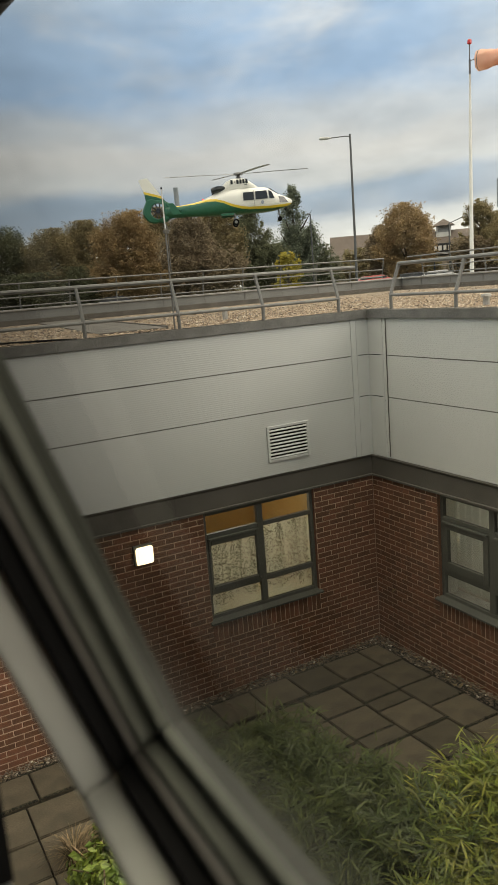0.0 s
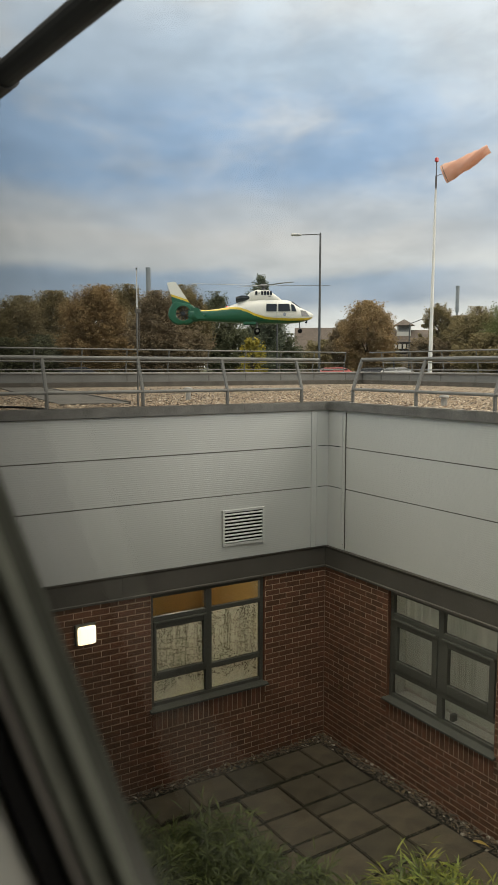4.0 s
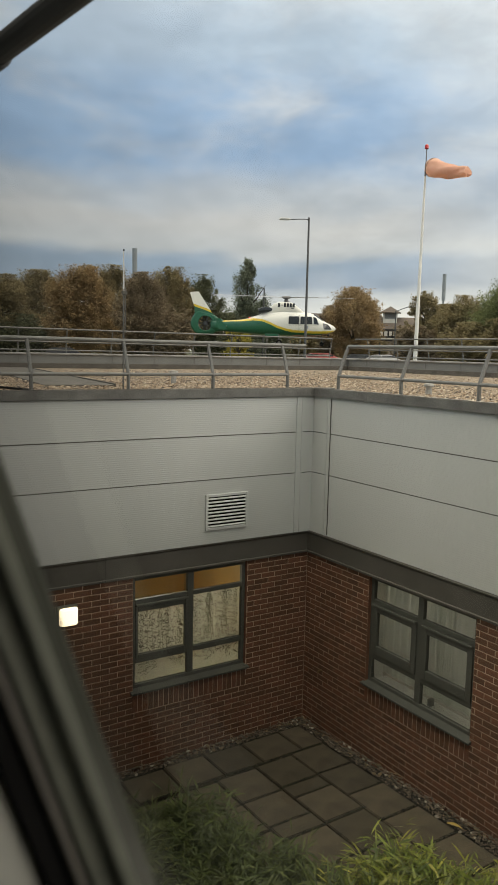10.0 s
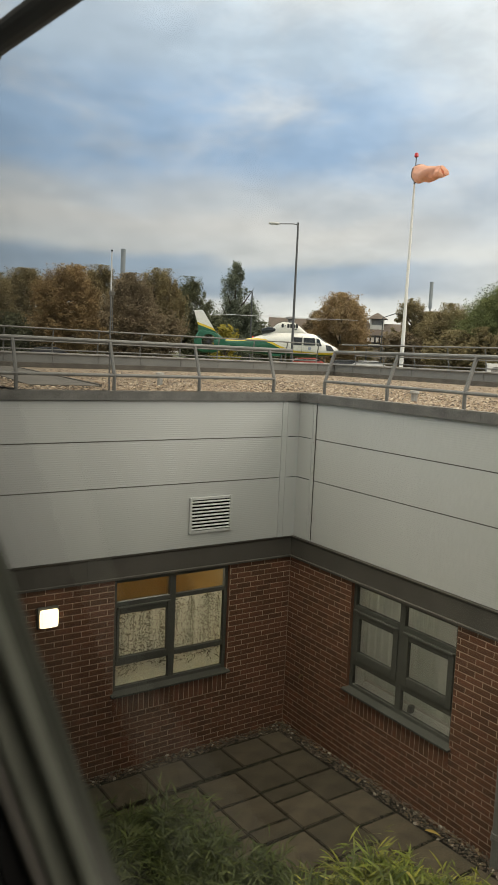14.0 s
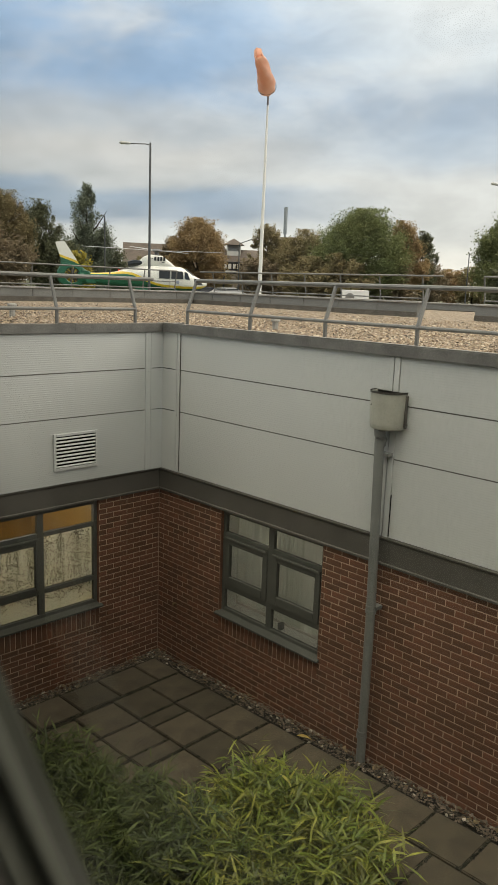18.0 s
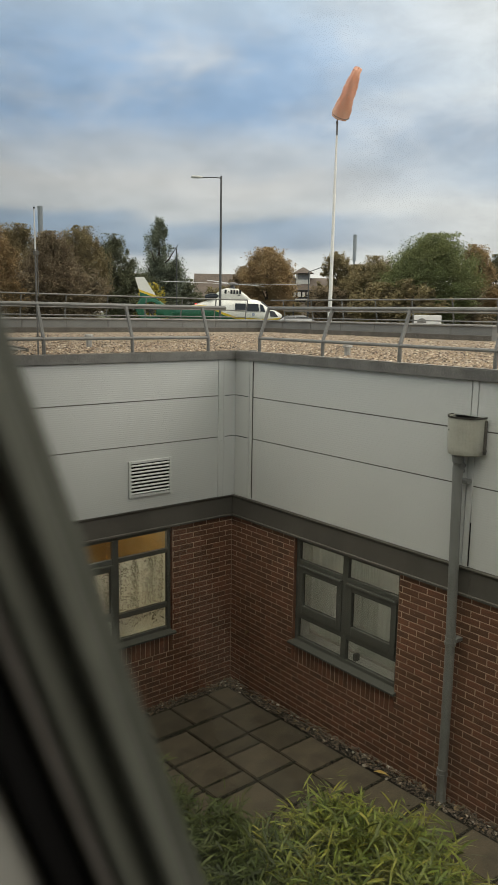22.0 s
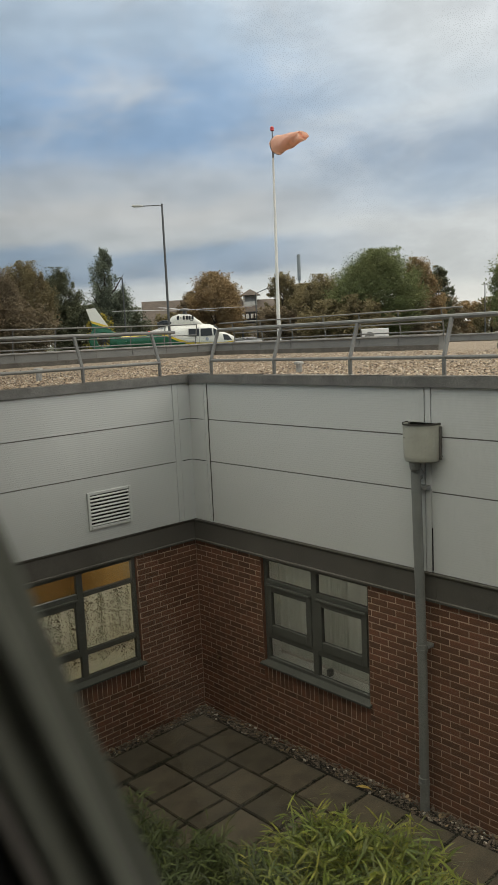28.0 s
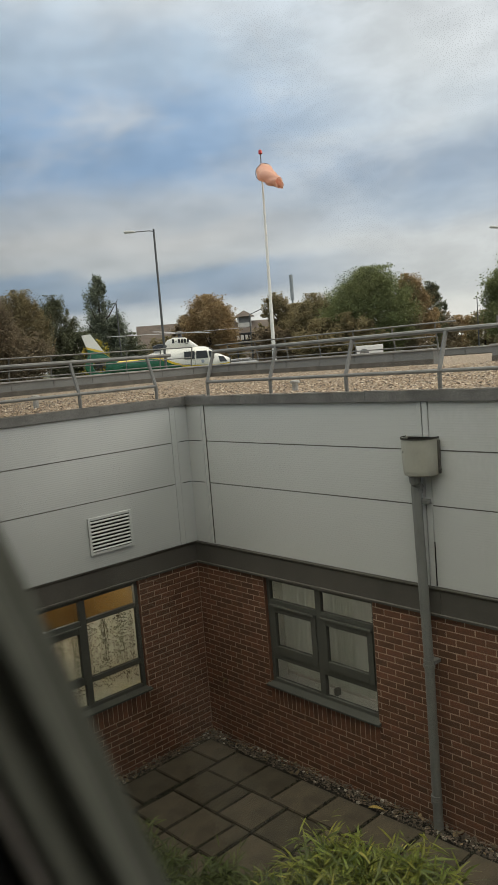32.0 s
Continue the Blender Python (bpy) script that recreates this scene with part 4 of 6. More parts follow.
# grime gathers along the foot of the pane
sx_, gr_, gm_, ga_ = (nt.nodes.new("ShaderNode" + n) for n in ("SeparateXYZ", "MapRange", "Math", "Math"))
gr_.interpolation_type = "SMOOTHSTEP"
for i, v in ((1, SB), (2, SB + 0.15), (3, 0.075), (4, 0.0)):
    gr_.inputs[i].default_value = v
gm_.operation, ga_.operation = "MULTIPLY", "ADD"
L_(tc_.outputs["Object"], sx_.inputs[0]), L_(sx_.outputs[2], gr_.inputs[0])
L_(gr_.outputs[0], gm_.inputs[0]), L_(nz_.outputs["Fac"], gm_.inputs[1])
L_(gm_.outputs[0], ga_.inputs[0]), L_(mr_.outputs[0], ga_.inputs[1])
L_(ga_.outputs[0], m2_.inputs[0]), L_(m1_.outputs[0], m2_.inputs[1]), L_(df_.outputs[0], m2_.inputs[2])
L_(m2_.outputs[0], o_.inputs[0])
bm = bmesh.new()
bm.faces.new([bm.verts.new((-0.006, y, z)) for y, z in ((SY0 - 0.008, 0.004), (SY1 + 0.008, 0.004), (SY1 + 0.008, SB - 0.008), (SY0 - 0.008, SB - 0.008))])
pane = part("pane", bm, SMEAR, sash, "dusty clear glass")
pane.visible_shadow = False

# shading tube with its bracket above the window, outside
tube_t = thing("shading_tube", "dark grey round shading tube on bracket arms", "sunshade", pose(0, 0, 0))
DARK = mat("dark_tube", (0.065, 0.068, 0.07), 0.5, 0.2, vary=0.12, scale=4, fine=40, bump=0.05)
part("tube", tube([(-5.838, -7.6, 6.108), (-5.962, -6.55, 6.108), (-6.24, -4.2, 6.108)], 0.030, 16), DARK, tube_t)
part("sleeve", tube([(-5.964, -6.53, 6.108), (-5.99, -6.31, 6.108)], 0.036, 16), DARK, tube_t)
part("arm", box(-6.400, -5.975, -6.45, -6.40, 6.02, 6.165, 0.01), DARK, tube_t)
part("plate", box(-6.07, -5.965, -6.468, -6.452, 6.045, 6.163, 0.004), DARK, tube_t)
for x, z in ((-6.005, 6.145), (-6.005, 6.115), (-6.048, 6.075)):
    part("rivet", tube([(x, -6.468, z), (x, -6.480, z)], 0.010, 8), DARK, tube_t)


# ==== courtyard floor, border and planting ====
paving = tagged(new("paving"), "worn brown-grey concrete paving slabs with mossy joints", "paving", kind="structure")
# a first row along wall_north, then columns along y with staggered and part-width slabs
BAYS = [(b, a, [-0.19, -0.79]) for a, b in zip((-0.20, -0.57, -1.19, -1.78, -2.38, -2.97, -3.56, -4.15, -4.74, -5.33), (-0.57, -1.19, -1.78, -2.38, -2.97, -3.56, -4.15, -4.74, -5.33, -5.92))]
BAYS += [
    (-0.790, -0.22, [-0.80, -1.40, -1.99, -2.59, -3.21, -3.80] + [-4.38 - 0.593 * k for k in range(10)]),
    (-1.365, -0.790, [-0.82, -1.42, -1.69, -2.29, -2.91] + [-3.50 - 0.593 * k for k in range(11)]),
    (-1.955, -1.365, [-0.84, -1.45, -2.02, -2.30, -2.89, -3.48, -4.07]),
    (-2.545, -1.955, [-0.85, -1.46, -2.06, -2.66, -3.25]),
]
BAYS += [(-3.135 - 0.59 * k, -2.545 - 0.59 * k, [-0.85, -1.46, -2.06, -2.66]) for k in range(6)]
slab_meshes = {}


def slab_mesh(w, d):
    key = (round(w, 2), round(d, 2))
    if key not in slab_meshes:
        bm = box(-w / 2, w / 2, -d / 2, d / 2, -0.05, 0.0)
        top = [e for e in bm.edges if all(v.co.z > -0.001 for v in e.verts)]
        bmesh.ops.bevel(bm, geom=top, offset=0.011, segments=2, affect="EDGES")
        slab_meshes[key] = mesh_of(bm, SLAB, "slab")
    return slab_meshes[key]


rng = random.Random(11)
for x0, x1, ys_ in BAYS:
    for a, b in zip(ys_, ys_[1:]):
        s_ = new("slab", slab_mesh(x1 - x0 - 0.022, a - b - 0.026))
        s_.parent = paving
        cx, cy = (x0 + x1) / 2 + rng.uniform(-0.004, 0.004), (a + b) / 2
        s_.matrix_basis = pose(cx, cy, ground_z(cx, cy) + rng.uniform(-0.006, 0.004), 2.5 * -1 + rng.uniform(-0.5, 0.5), rng.uniform(-0.5, 0.5), rng.uniform(-0.5, 0.5))


JOINT_RUNS = [((x0, ys_[0]), (x0, ys_[-1])) for x0, x1, ys_ in BAYS[10:14]] + [((x0, y), (x1, y)) for x0, x1, ys_ in BAYS[:14] for y in ys_]


def scatter_stones(name, count, place, size, material, seed, flat=0.7):
    """Many small rounded stones as one mesh."""
    r = np.random.RandomState(seed)
    base = np.array([(1, 0, 0), (-1, 0, 0), (0, 1, 0), (0, -1, 0), (0, 0, 1), (0, 0, -1), (.6, .6, .55), (-.6, .6, .55), (.6, -.6, .55), (-.6, -.6, .55)])
    tris = [(4, 6, 7), (4, 7, 9), (4, 9, 8), (4, 8, 6), (0, 2, 6), (2, 7, 6), (2, 1, 7), (1, 9, 7), (1, 3, 9), (3, 8, 9), (3, 0, 8), (0, 6, 8)]
    verts, faces = [], []
    for i in range(count):
        p = np.array(place(r))
        s = size[0] + (size[1] - size[0]) * r.rand() ** 2.2
        sc = s * np.array([1, r.uniform(0.5, 1.0), r.uniform(0.35, 0.8) * flat])
        a, b = r.uniform(0, 6.28), r.uniform(-0.5, 0.5)
        v = base * sc * r.uniform(0.8, 1.2, (10, 1))
        v = np.c_[v[:, 0] * np.cos(b) - v[:, 2] * np.sin(b), v[:, 1], v[:, 0] * np.sin(b) + v[:, 2] * np.cos(b)]
        v = np.c_[v[:, 0] * np.cos(a) - v[:, 1] * np.sin(a), v[:, 0] * np.sin(a) + v[:, 1] * np.cos(a), v[:, 2]] + p
        faces += [tuple(10 * i + k for k in t) for t in tris]
        verts.append(v)
    me = bpy.data.meshes.new(name)
    me.from_pydata(np.concatenate(verts).tolist(), [], faces)
    me.materials.append(material)
    return new(name, me)


def border_place(r):
    if r.rand() < 0.6:
        y = -9.5 * r.rand()
        x = -0.225 * r.rand()
    else:
        x, y = -6.3 * r.rand(), -0.20 * r.rand()
    return x, y, ground_z(x, y) - 0.012 + 0.03 * r.rand()


tagged(scatter_stones("border_stones", 7500, border_place, (0.008, 0.024), PEBBLE, 3), "loose grey-brown stones along the foot of the walls", "stones", kind="stuff")
LIGHTST = mat("pale_stone", (0.50, 0.46, 0.38), 0.85, vary=0.15, scale=14, fine=60, bump=0.3, per=0.3)
tagged(scatter_stones("pale_stones", 200, border_place, (0.018, 0.034), LIGHTST, 4), "scattered pale stones among the border gravel", "stones", kind="stuff")


MOSS = mat("joint_moss", (0.034, 0.034, 0.018), 0.95, vary=0.35, scale=9, fine=60, bump=0.6, per=0.4)


def joint_place(r):
    (xa, ya), (xb, yb) = JOINT_RUNS[r.randint(len(JOINT_RUNS))]
    u = r.rand()
    x, y = xa + (xb - xa) * u + r.normal() * 0.007, ya + (yb - ya) * u + r.normal() * 0.007
    return x, y, ground_z(x, y) - 0.008 + 0.008 * r.rand()


tagged(scatter_stones("joint_moss", 5200, joint_place, (0.009, 0.024), MOSS, 14, 0.45), "dark moss and soil in the paving joints", "moss", kind="stuff")
tagged(scatter_stones("joint_crumbs", 900, joint_place, (0.006, 0.016), SLAB, 15, 0.5), "crumbs of mortar and leaf along the paving joints", "debris", kind="stuff")


def roof_place(r):
    while True:
        x, y = r.uniform(-7, FX - 0.1), r.uniform(-11, FY - 0.1)
        if (x > 0.4 or y > 0.4) and not (-3.07 < x - 0.1405 * y < -1.70 and y > 4.4 and r.rand() < 0.6) and max(x, y) < 1.2 + 13 * r.rand() ** 1.3:
            return x, y, ROOF - 0.005


tagged(scatter_stones("roof_gravel", 52000, roof_place, (0.016, 0.036), CHIPS, 8, 0.8), "buff and brown roof gravel chips", "gravel", kind="stuff")
TWIG = mat("dead_leaf", (0.24, 0.18, 0.10), 0.9, vary=0.25, scale=20, fine=60, per=0.5)


def litter_place(r):
    x, y, z = border_place(r)
    return x, y, z + 0.02


tagged(scatter_stones("leaf_litter", 520, litter_place, (0.010, 0.034), TWIG, 6, 0.2), "dry curled leaves caught among the border stones", "leaves", kind="stuff")
leaf = thing("fallen_leaf", "single yellowed leaf lying on the stones", "leaf", pose(-0.24, -3.17, ground_z(-0.24, -3.17) + 0.03, 0, 8, -55))
bm = bmesh.new()
n = 10
mid_ = [Vector((-0.09 + 0.18 * i / n, 0, 0.02 * math.sin(math.pi * i / n))) for i in range(n + 1)]
wid = [0.028 * math.sin(math.pi * min(0.98, max(0.03, i / n)) ** 0.8) for i in range(n + 1)]
Lr = [[bm.verts.new(p + Vector((0, s * w, 0.008 * abs(s)))) for p, w in zip(mid_, wid)] for s in (-1, 0, 1)]
for j in range(2):
    for i in range(n):
        bm.faces.new((Lr[j][i], Lr[j][i + 1], Lr[j + 1][i + 1], Lr[j + 1][i]))
part("blade", bm, mat("yellow_leaf", (0.50, 0.36, 0.09), 0.6, vary=0.15, scale=20, fine=80), leaf)
part("stalk", tube([(0.085, 0, 0.004), (0.13, 0.01, 0.0)], 0.003, 5), TWIG, leaf)

BLADE = mat("grass_blade", (0.105, 0.15, 0.020), 0.5, vary=0.25, scale=3, fine=30, bump=0.1, per=0.5, tint=(0.24, 0.235, 0.04))
# same grass in a darker tone: the bed's shade put into the colour
BLADE_SHADED = mat("shaded_grass_blade", (0.062, 0.09, 0.02), 0.55, vary=0.25, scale=3, fine=30, bump=0.1, per=0.5, tint=(0.10, 0.12, 0.03))
IVY = mat("shrub_leaf", (0.15, 0.19, 0.025), 0.5, vary=0.25, scale=5, fine=30, bump=0.1, per=0.45, tint=(0.09, 0.15, 0.025))


def grass_mesh(name, count, height_, spread, width, seed, material):
    """A tuft of long arching strap leaves."""
    r = np.random.RandomState(seed)
    verts, faces = [], []
    seg = 5
    for i in range(count):
        a = r.uniform(0, 6.283)
        h = height_ * r.uniform(0.55, 1.1)
        out = spread * r.uniform(0.3, 1.1)
        root = np.array([math.cos(a), math.sin(a)]) * spread * 0.28 * r.rand()
        a += r.uniform(-0.6, 0.6)
        d, side = np.array([math.cos(a), math.sin(a)]), np.array([-math.sin(a), math.cos(a)])
        w = width * r.uniform(0.6, 1.2)
        b0 = len(verts)
        for k in range(seg + 1):
            u = k / seg
            xy = root + d * out * u ** 1.5
            z = h * (1.55 * u - 0.85 * u * u * (0.6 + 0.8 * out / (spread + 1e-6)))
            ww = w * (1 - u) ** 0.6 + 0.0008
            verts.append((*(xy - side * ww), z))
            verts.append((*(xy + side * ww), z + 0.004))
        faces += [(b0 + 2 * k, b0 + 2 * k + 1, b0 + 2 * k + 3, b0 + 2 * k + 2) for k in range(seg)]
    me = bpy.data.meshes.new(name)
    me.from_pydata(verts, [], faces)
    me.materials.append(material)
    return me


def cane_mesh(name, canes, height_, spread, leaf_len, width, seed, material):
    """Arching thin canes with sprays of narrow pointed leaves turned every way."""
    r = np.random.RandomState(seed)
    verts, faces = [], []
    for i in range(canes):
        a = r.uniform(0, 6.283)
        h, out = height_ * r.uniform(0.45, 1.1), spread * r.uniform(0.15, 1.0)
        d = np.array([math.cos(a), math.sin(a), 0.0])
        root = np.array([r.normal() * spread * 0.25, r.normal() * spread * 0.25, 0.0])
        for k in range(r.randint(9, 15)):
            u = r.uniform(0.25, 1.0)
            p = root + d * out * u ** 1.6 + np.array([0, 0, h * (1.5 * u - 0.6 * u * u)])
            b = a + r.normal() * 1.3
            rise = r.uniform(-0.5, 0.9)
            e = np.array([math.cos(b) * math.cos(rise), math.sin(b) * math.cos(rise), math.sin(rise)])
            side = np.cross(e, np.array([r.normal() * 0.4, r.normal() * 0.4, 1.0]))
            side /= np.linalg.norm(side) + 1e-6
            ln, w = leaf_len * r.uniform(0.55, 1.25), width * r.uniform(0.7, 1.2)
            b0 = len(verts)
            drop = np.array([0, 0, -1.0]) * ln
            verts += [tuple(p), tuple(p + e * ln * 0.35 + side * w), tuple(p + e * ln * 0.35 - side * w), tuple(p + e * ln * 0.7 + drop * 0.06 + side * w * 0.75), tuple(p + e * ln * 0.7 + drop * 0.06 - side * w * 0.75), tuple(p + e * ln + drop * 0.18)]
            faces += [(b0, b0 + 1, b0 + 2), (b0 + 1, b0 + 3, b0 + 4, b0 + 2), (b0 + 3, b0 + 5, b0 + 4)]
    me = bpy.data.meshes.new(name)
    me.from_pydata(verts, [], faces)
    me.materials.append(material)
    return me


G_BRIGHT = [cane_mesh("leaf_sprays", 80, 0.52, 0.42, 0.20, 0.0095, 20 + k, BLADE) for k in range(4)]
G_SHADED = [cane_mesh("leaf_sprays", 75, 0.46, 0.42, 0.20, 0.009, 40 + k, BLADE_SHADED) for k in range(3)] + [grass_mesh("strap_leaves", 300, 0.45, 0.5, 0.008, 50, BLADE_SHADED)]
rng = random.Random(21)
BRIGHT = [(-1.45, -4.0), (-1.75, -3.85), (-1.3, -4.35), (-2.05, -4.35), (-1.65, -4.55), (-2.4, -4.8), (-1.9, -5.0), (-1.45, -4.85), (-2.5, -4.2), (-2.1, -3.8), (-2.9, -4.6), (-2.7, -5.4), (-2.1, -5.5), (-3.2, -5.3), (-1.75, -4.2), (-1.6, -3.75)]
SHADED_BED = [(-2.35, -2.9), (-2.7, -2.6), (-3.0, -3.1), (-2.55, -3.4), (-3.3, -2.7), (-3.5, -3.3), (-3.0, -3.8), (-3.5, -4.0), (-3.9, -3.0), (-4.0, -3.7), (-3.0, -2.2), (-3.4, -1.75), (-2.8, -1.75), (-3.8, -2.3), (-4.3, -2.6), (-2.25, -3.35), (-3.9, -4.5), (-3.6, -5.0), (-4.4, -4.2), (-3.1, -1.45), (-2.6, -2.2), (-2.5, -3.85), (-3.6, -1.35)]
for places, meshes, label, cat_ in ((BRIGHT, G_BRIGHT, "bright green tuft of arching strap-leaved grass", "grass"), (SHADED_BED, G_SHADED, "green tuft of arching ornamental grass, shade put into its colour", "grass")):
    for i, (x, y) in enumerate(places):
        g = new("ornamental_grass", meshes[i % 4])
        s = rng.uniform(0.85, 1.2)
        g.matrix_basis = pose(x, y, ground_z(x, y) - 0.02, 0, 0, rng.uniform(0, 360)) @ Matrix.Diagonal((s, s, s * rng.uniform(0.85, 1.1), 1))
        tagged(g, label, cat_, "ornamental grass tufts")


def shrub(x, y, h, w, seed, material, label, count=1150, leaf_=0.042):
    root = thing("shrub", label, "shrub", pose(x, y, ground_z(x, y) - 0.02), "courtyard shrubs")
    r = np.random.RandomState(seed)
    verts, faces = [], []
    for i in range(count):
        d = r.normal(size=3)
        d[2] = abs(d[2])
        d /= np.linalg.norm(d)
        p = d * np.array([w, w, h]) * r.uniform(0.55, 1.0) * (0.8 + 0.3 * math.sin(5 * d[0] + seed) * math.cos(4 * d[1]))
        n = d + r.normal(size=3) * 0.5
        n /= np.linalg.norm(n)
        u = np.cross(n, r.normal(size=3))
        u /= np.linalg.norm(u)
        v = np.cross(n, u)
        s = leaf_ * r.uniform(0.6, 1.3)
        b0 = len(verts)
        verts += [tuple(p - u * s), tuple(p + v * s * 0.62 + n * s * 0.12), tuple(p + u * s * 1.15), tuple(p - v * s * 0.62 + n * s * 0.12)]
        faces += [(b0, b0 + 1, b0 + 2), (b0, b0 + 2, b0 + 3)]
    me = bpy.data.meshes.new("foliage")
    me.from_pydata(verts, [], faces)
    me.materials.append(material)
    ob = new("foliage", me)
    ob.parent = root
    bm = bmesh.new()
    for k in range(6):
        a = k * 1.05 + seed
        tube([(0, 0, 0), (0.3 * w * math.cos(a), 0.3 * w * math.sin(a), 0.45 * h), (0.7 * w * math.cos(a), 0.7 * w * math.sin(a), 0.8 * h)], 0.008, 5, bm=bm)
    part("stem", bm, TWIG, root)


for i, (x, y, h, w) in enumerate(((-4.75, -1.95, 0.42, 0.42), (-5.1, -2.45, 0.45, 0.45), (-4.55, -2.7, 0.5, 0.5), (-5.3, -3.1, 0.5, 0.5), (-4.9, -3.5, 0.5, 0.55), (-5.5, -3.9, 0.5, 0.5), (-5.0, -4.4, 0.55, 0.5), (-4.35, -1.75, 0.4, 0.35))):
    shrub(x, y, h, w, 60 + i, IVY, "yellow-green broad-leaved shrub in the courtyard bed")
for i, (x, y) in enumerate(((-5.25, -1.95), (-4.55, -1.6))):
    g = new("ornamental_grass", grass_mesh("strap_leaves", 160, 0.3, 0.35, 0.007, 70 + i, TWIG))
    g.matrix_basis = pose(x, y, ground_z(x, y) - 0.01)
    tagged(g, "dried brown tuft of grass beside the path", "grass", "ornamental grass tufts")


# ==== lamp posts ====
POLE = mat("dark_steel_pole", (0.10, 0.105, 0.11), 0.5, 0.4, vary=0.12, scale=3, fine=30, bump=0.05)


def street_lamp(az, d, top_el, arms, label):
    p = far(az, d)
    top = height(top_el, d) - GROUND
    root = thing("street_lamp", label, "street lamp", Matrix.Translation(p) @ pose(0, 0, 0, 0, 0, -az), "street lamps")
    part("pole", tube([(0, 0, 0), (0, 0, 1.1), (0, 0, 1.15), (0, 0, top)], 0.07, 10, taper=[0.10, 0.10, 0.075, 0.05]), POLE, root)
    for side, reach, lift in arms:
        part("arm", tube([(0, 0, top - 0.12), (side * 0.25, 0, top - 0.08 + lift * 0.15), (side * reach, 0, top - 0.1 + lift)], 0.026, 8), POLE, root)
        head = [(side * (reach - 0.05), 0, top - 0.1 + lift), (side * (reach + 0.12), 0, top - 0.09 + lift), (side * (reach + 0.48), 0, top - 0.08 + lift * 1.2), (side * (reach + 0.56), 0, top - 0.09 + lift * 1.2)]
        part("lantern", tube(head, 0.08, 10, taper=[0.035, 0.07, 0.075, 0.03]), mat("lantern_grey", (0.42, 0.43, 0.42), 0.4, vary=0.06), root, "pale grey lantern")
    return root


street_lamp(36.75, 42, 9.85, ((-1, 1.05, 0.0),), "tall dark steel street lamp with one short arm")
street_lamp(63.3, 44, 7.4, ((-1, 1.25, 0.28), (1, 1.4, 0.5)), "tall street lamp with two arms beside trees")
street_lamp(59.95, 95, 3.0, ((1, 1.0, 0.6),), "distant street lamp with one raised arm")
post = thing("sign_post", "slim dark post standing beyond the landing ground", "post", Matrix.Translation(far(33.55, 75)))
part("pole", tube([(0, 0, 0), (0, 0, height(4.7, 75) - GROUND)], 0.07, 8), POLE, post)
part("cap", tube([(0, 0, height(4.7, 75) - GROUND), (-0.35, 0, height(4.78, 75) - GROUND)], 0.06, 8), POLE, post)
post2 = thing("sign_post", "slim dark post with a short arm beside a sign", "post", Matrix.Translation(far(43.35, 78)))
part("pole", tube([(0, 0, 0), (0, 0, height(3.2, 78) - GROUND)], 0.06, 8), POLE, post2)
part("arm", tube([(0, 0, height(3.2, 78) - GROUND), (0.9, -0.9, height(3.55, 78) - GROUND)], 0.04, 8), POLE, post2)

# ==== flue stacks far off ====
STACK = mat("stack_grey", (0.24, 0.27, 0.30), 0.6, vary=0.08, scale=1, fine=20, bump=0.03)
for az, el, d, w in ((23.9, 7.3, 170, 0.62), (46.68, 5.86, 200, 0.55)):
    st = thing("chimney_stack", "slender grey steel chimney stack rising behind trees", "chimney", Matrix.Translation(far(az, d)), "chimney stacks")
    top = height(el, d) - GROUND
    part("stack", tube([(0, 0, 0), (0, 0, top * 0.72)], w * 0.45, 12), STACK, st)
    part("cowl", tube([(0, 0, top * 0.70), (0, 0, top)], w * 0.85, 12), STACK, st)

# ==== trees ====
BARK = mat("bark", (0.07, 0.055, 0.04), 0.9, vary=0.25, scale=3, fine=25, bump=0.6)


def leaf_mat(name, colour, tint):
    m = mat(name, colour, 0.7, vary=0.2, scale=0.30, fine=3, bump=0.0, per=0.22, tint=tint, spec=0.2)
    nt_ = m.node_tree
    tr, mx = nt_.nodes.new("ShaderNodeBsdfTranslucent"), nt_.nodes.new("ShaderNodeMixShader")
    tr.inputs[0].default_value, mx.inputs[0].default_value = (*[1.25 * (a + b) / 2 for a, b in zip(colour, tint)], 1), 0.4
    nt_.links.new(nt_.nodes["Principled BSDF"].outputs[0], mx.inputs[1]), nt_.links.new(tr.outputs[0], mx.inputs[2])
    nt_.links.new(mx.outputs[0], nt_.nodes["Material Output"].inputs[0])
    return m


LEAVES = {
    "green": leaf_mat("green_leaves", (0.108, 0.138, 0.058), (0.172, 0.180, 0.080)),
    "dark": leaf_mat("dark_leaves", (0.092, 0.104, 0.064), (0.128, 0.128, 0.074)),
    "brown": leaf_mat("brown_leaves", (0.230, 0.176, 0.118), (0.180, 0.152, 0.102)),
    "orange": leaf_mat("orange_leaves", (0.300, 0.208, 0.108), (0.240, 0.178, 0.100)),
    "olive": leaf_mat("olive_leaves", (0.195, 0.172, 0.094), (0.235, 0.182, 0.100)),
    "poplar": leaf_mat("poplar_leaves", (0.125, 0.148, 0.110), (0.165, 0.185, 0.135)),
    "yellow": leaf_mat("yellow_leaves", (0.400, 0.320, 0.060), (0.240, 0.235, 0.060)),
}


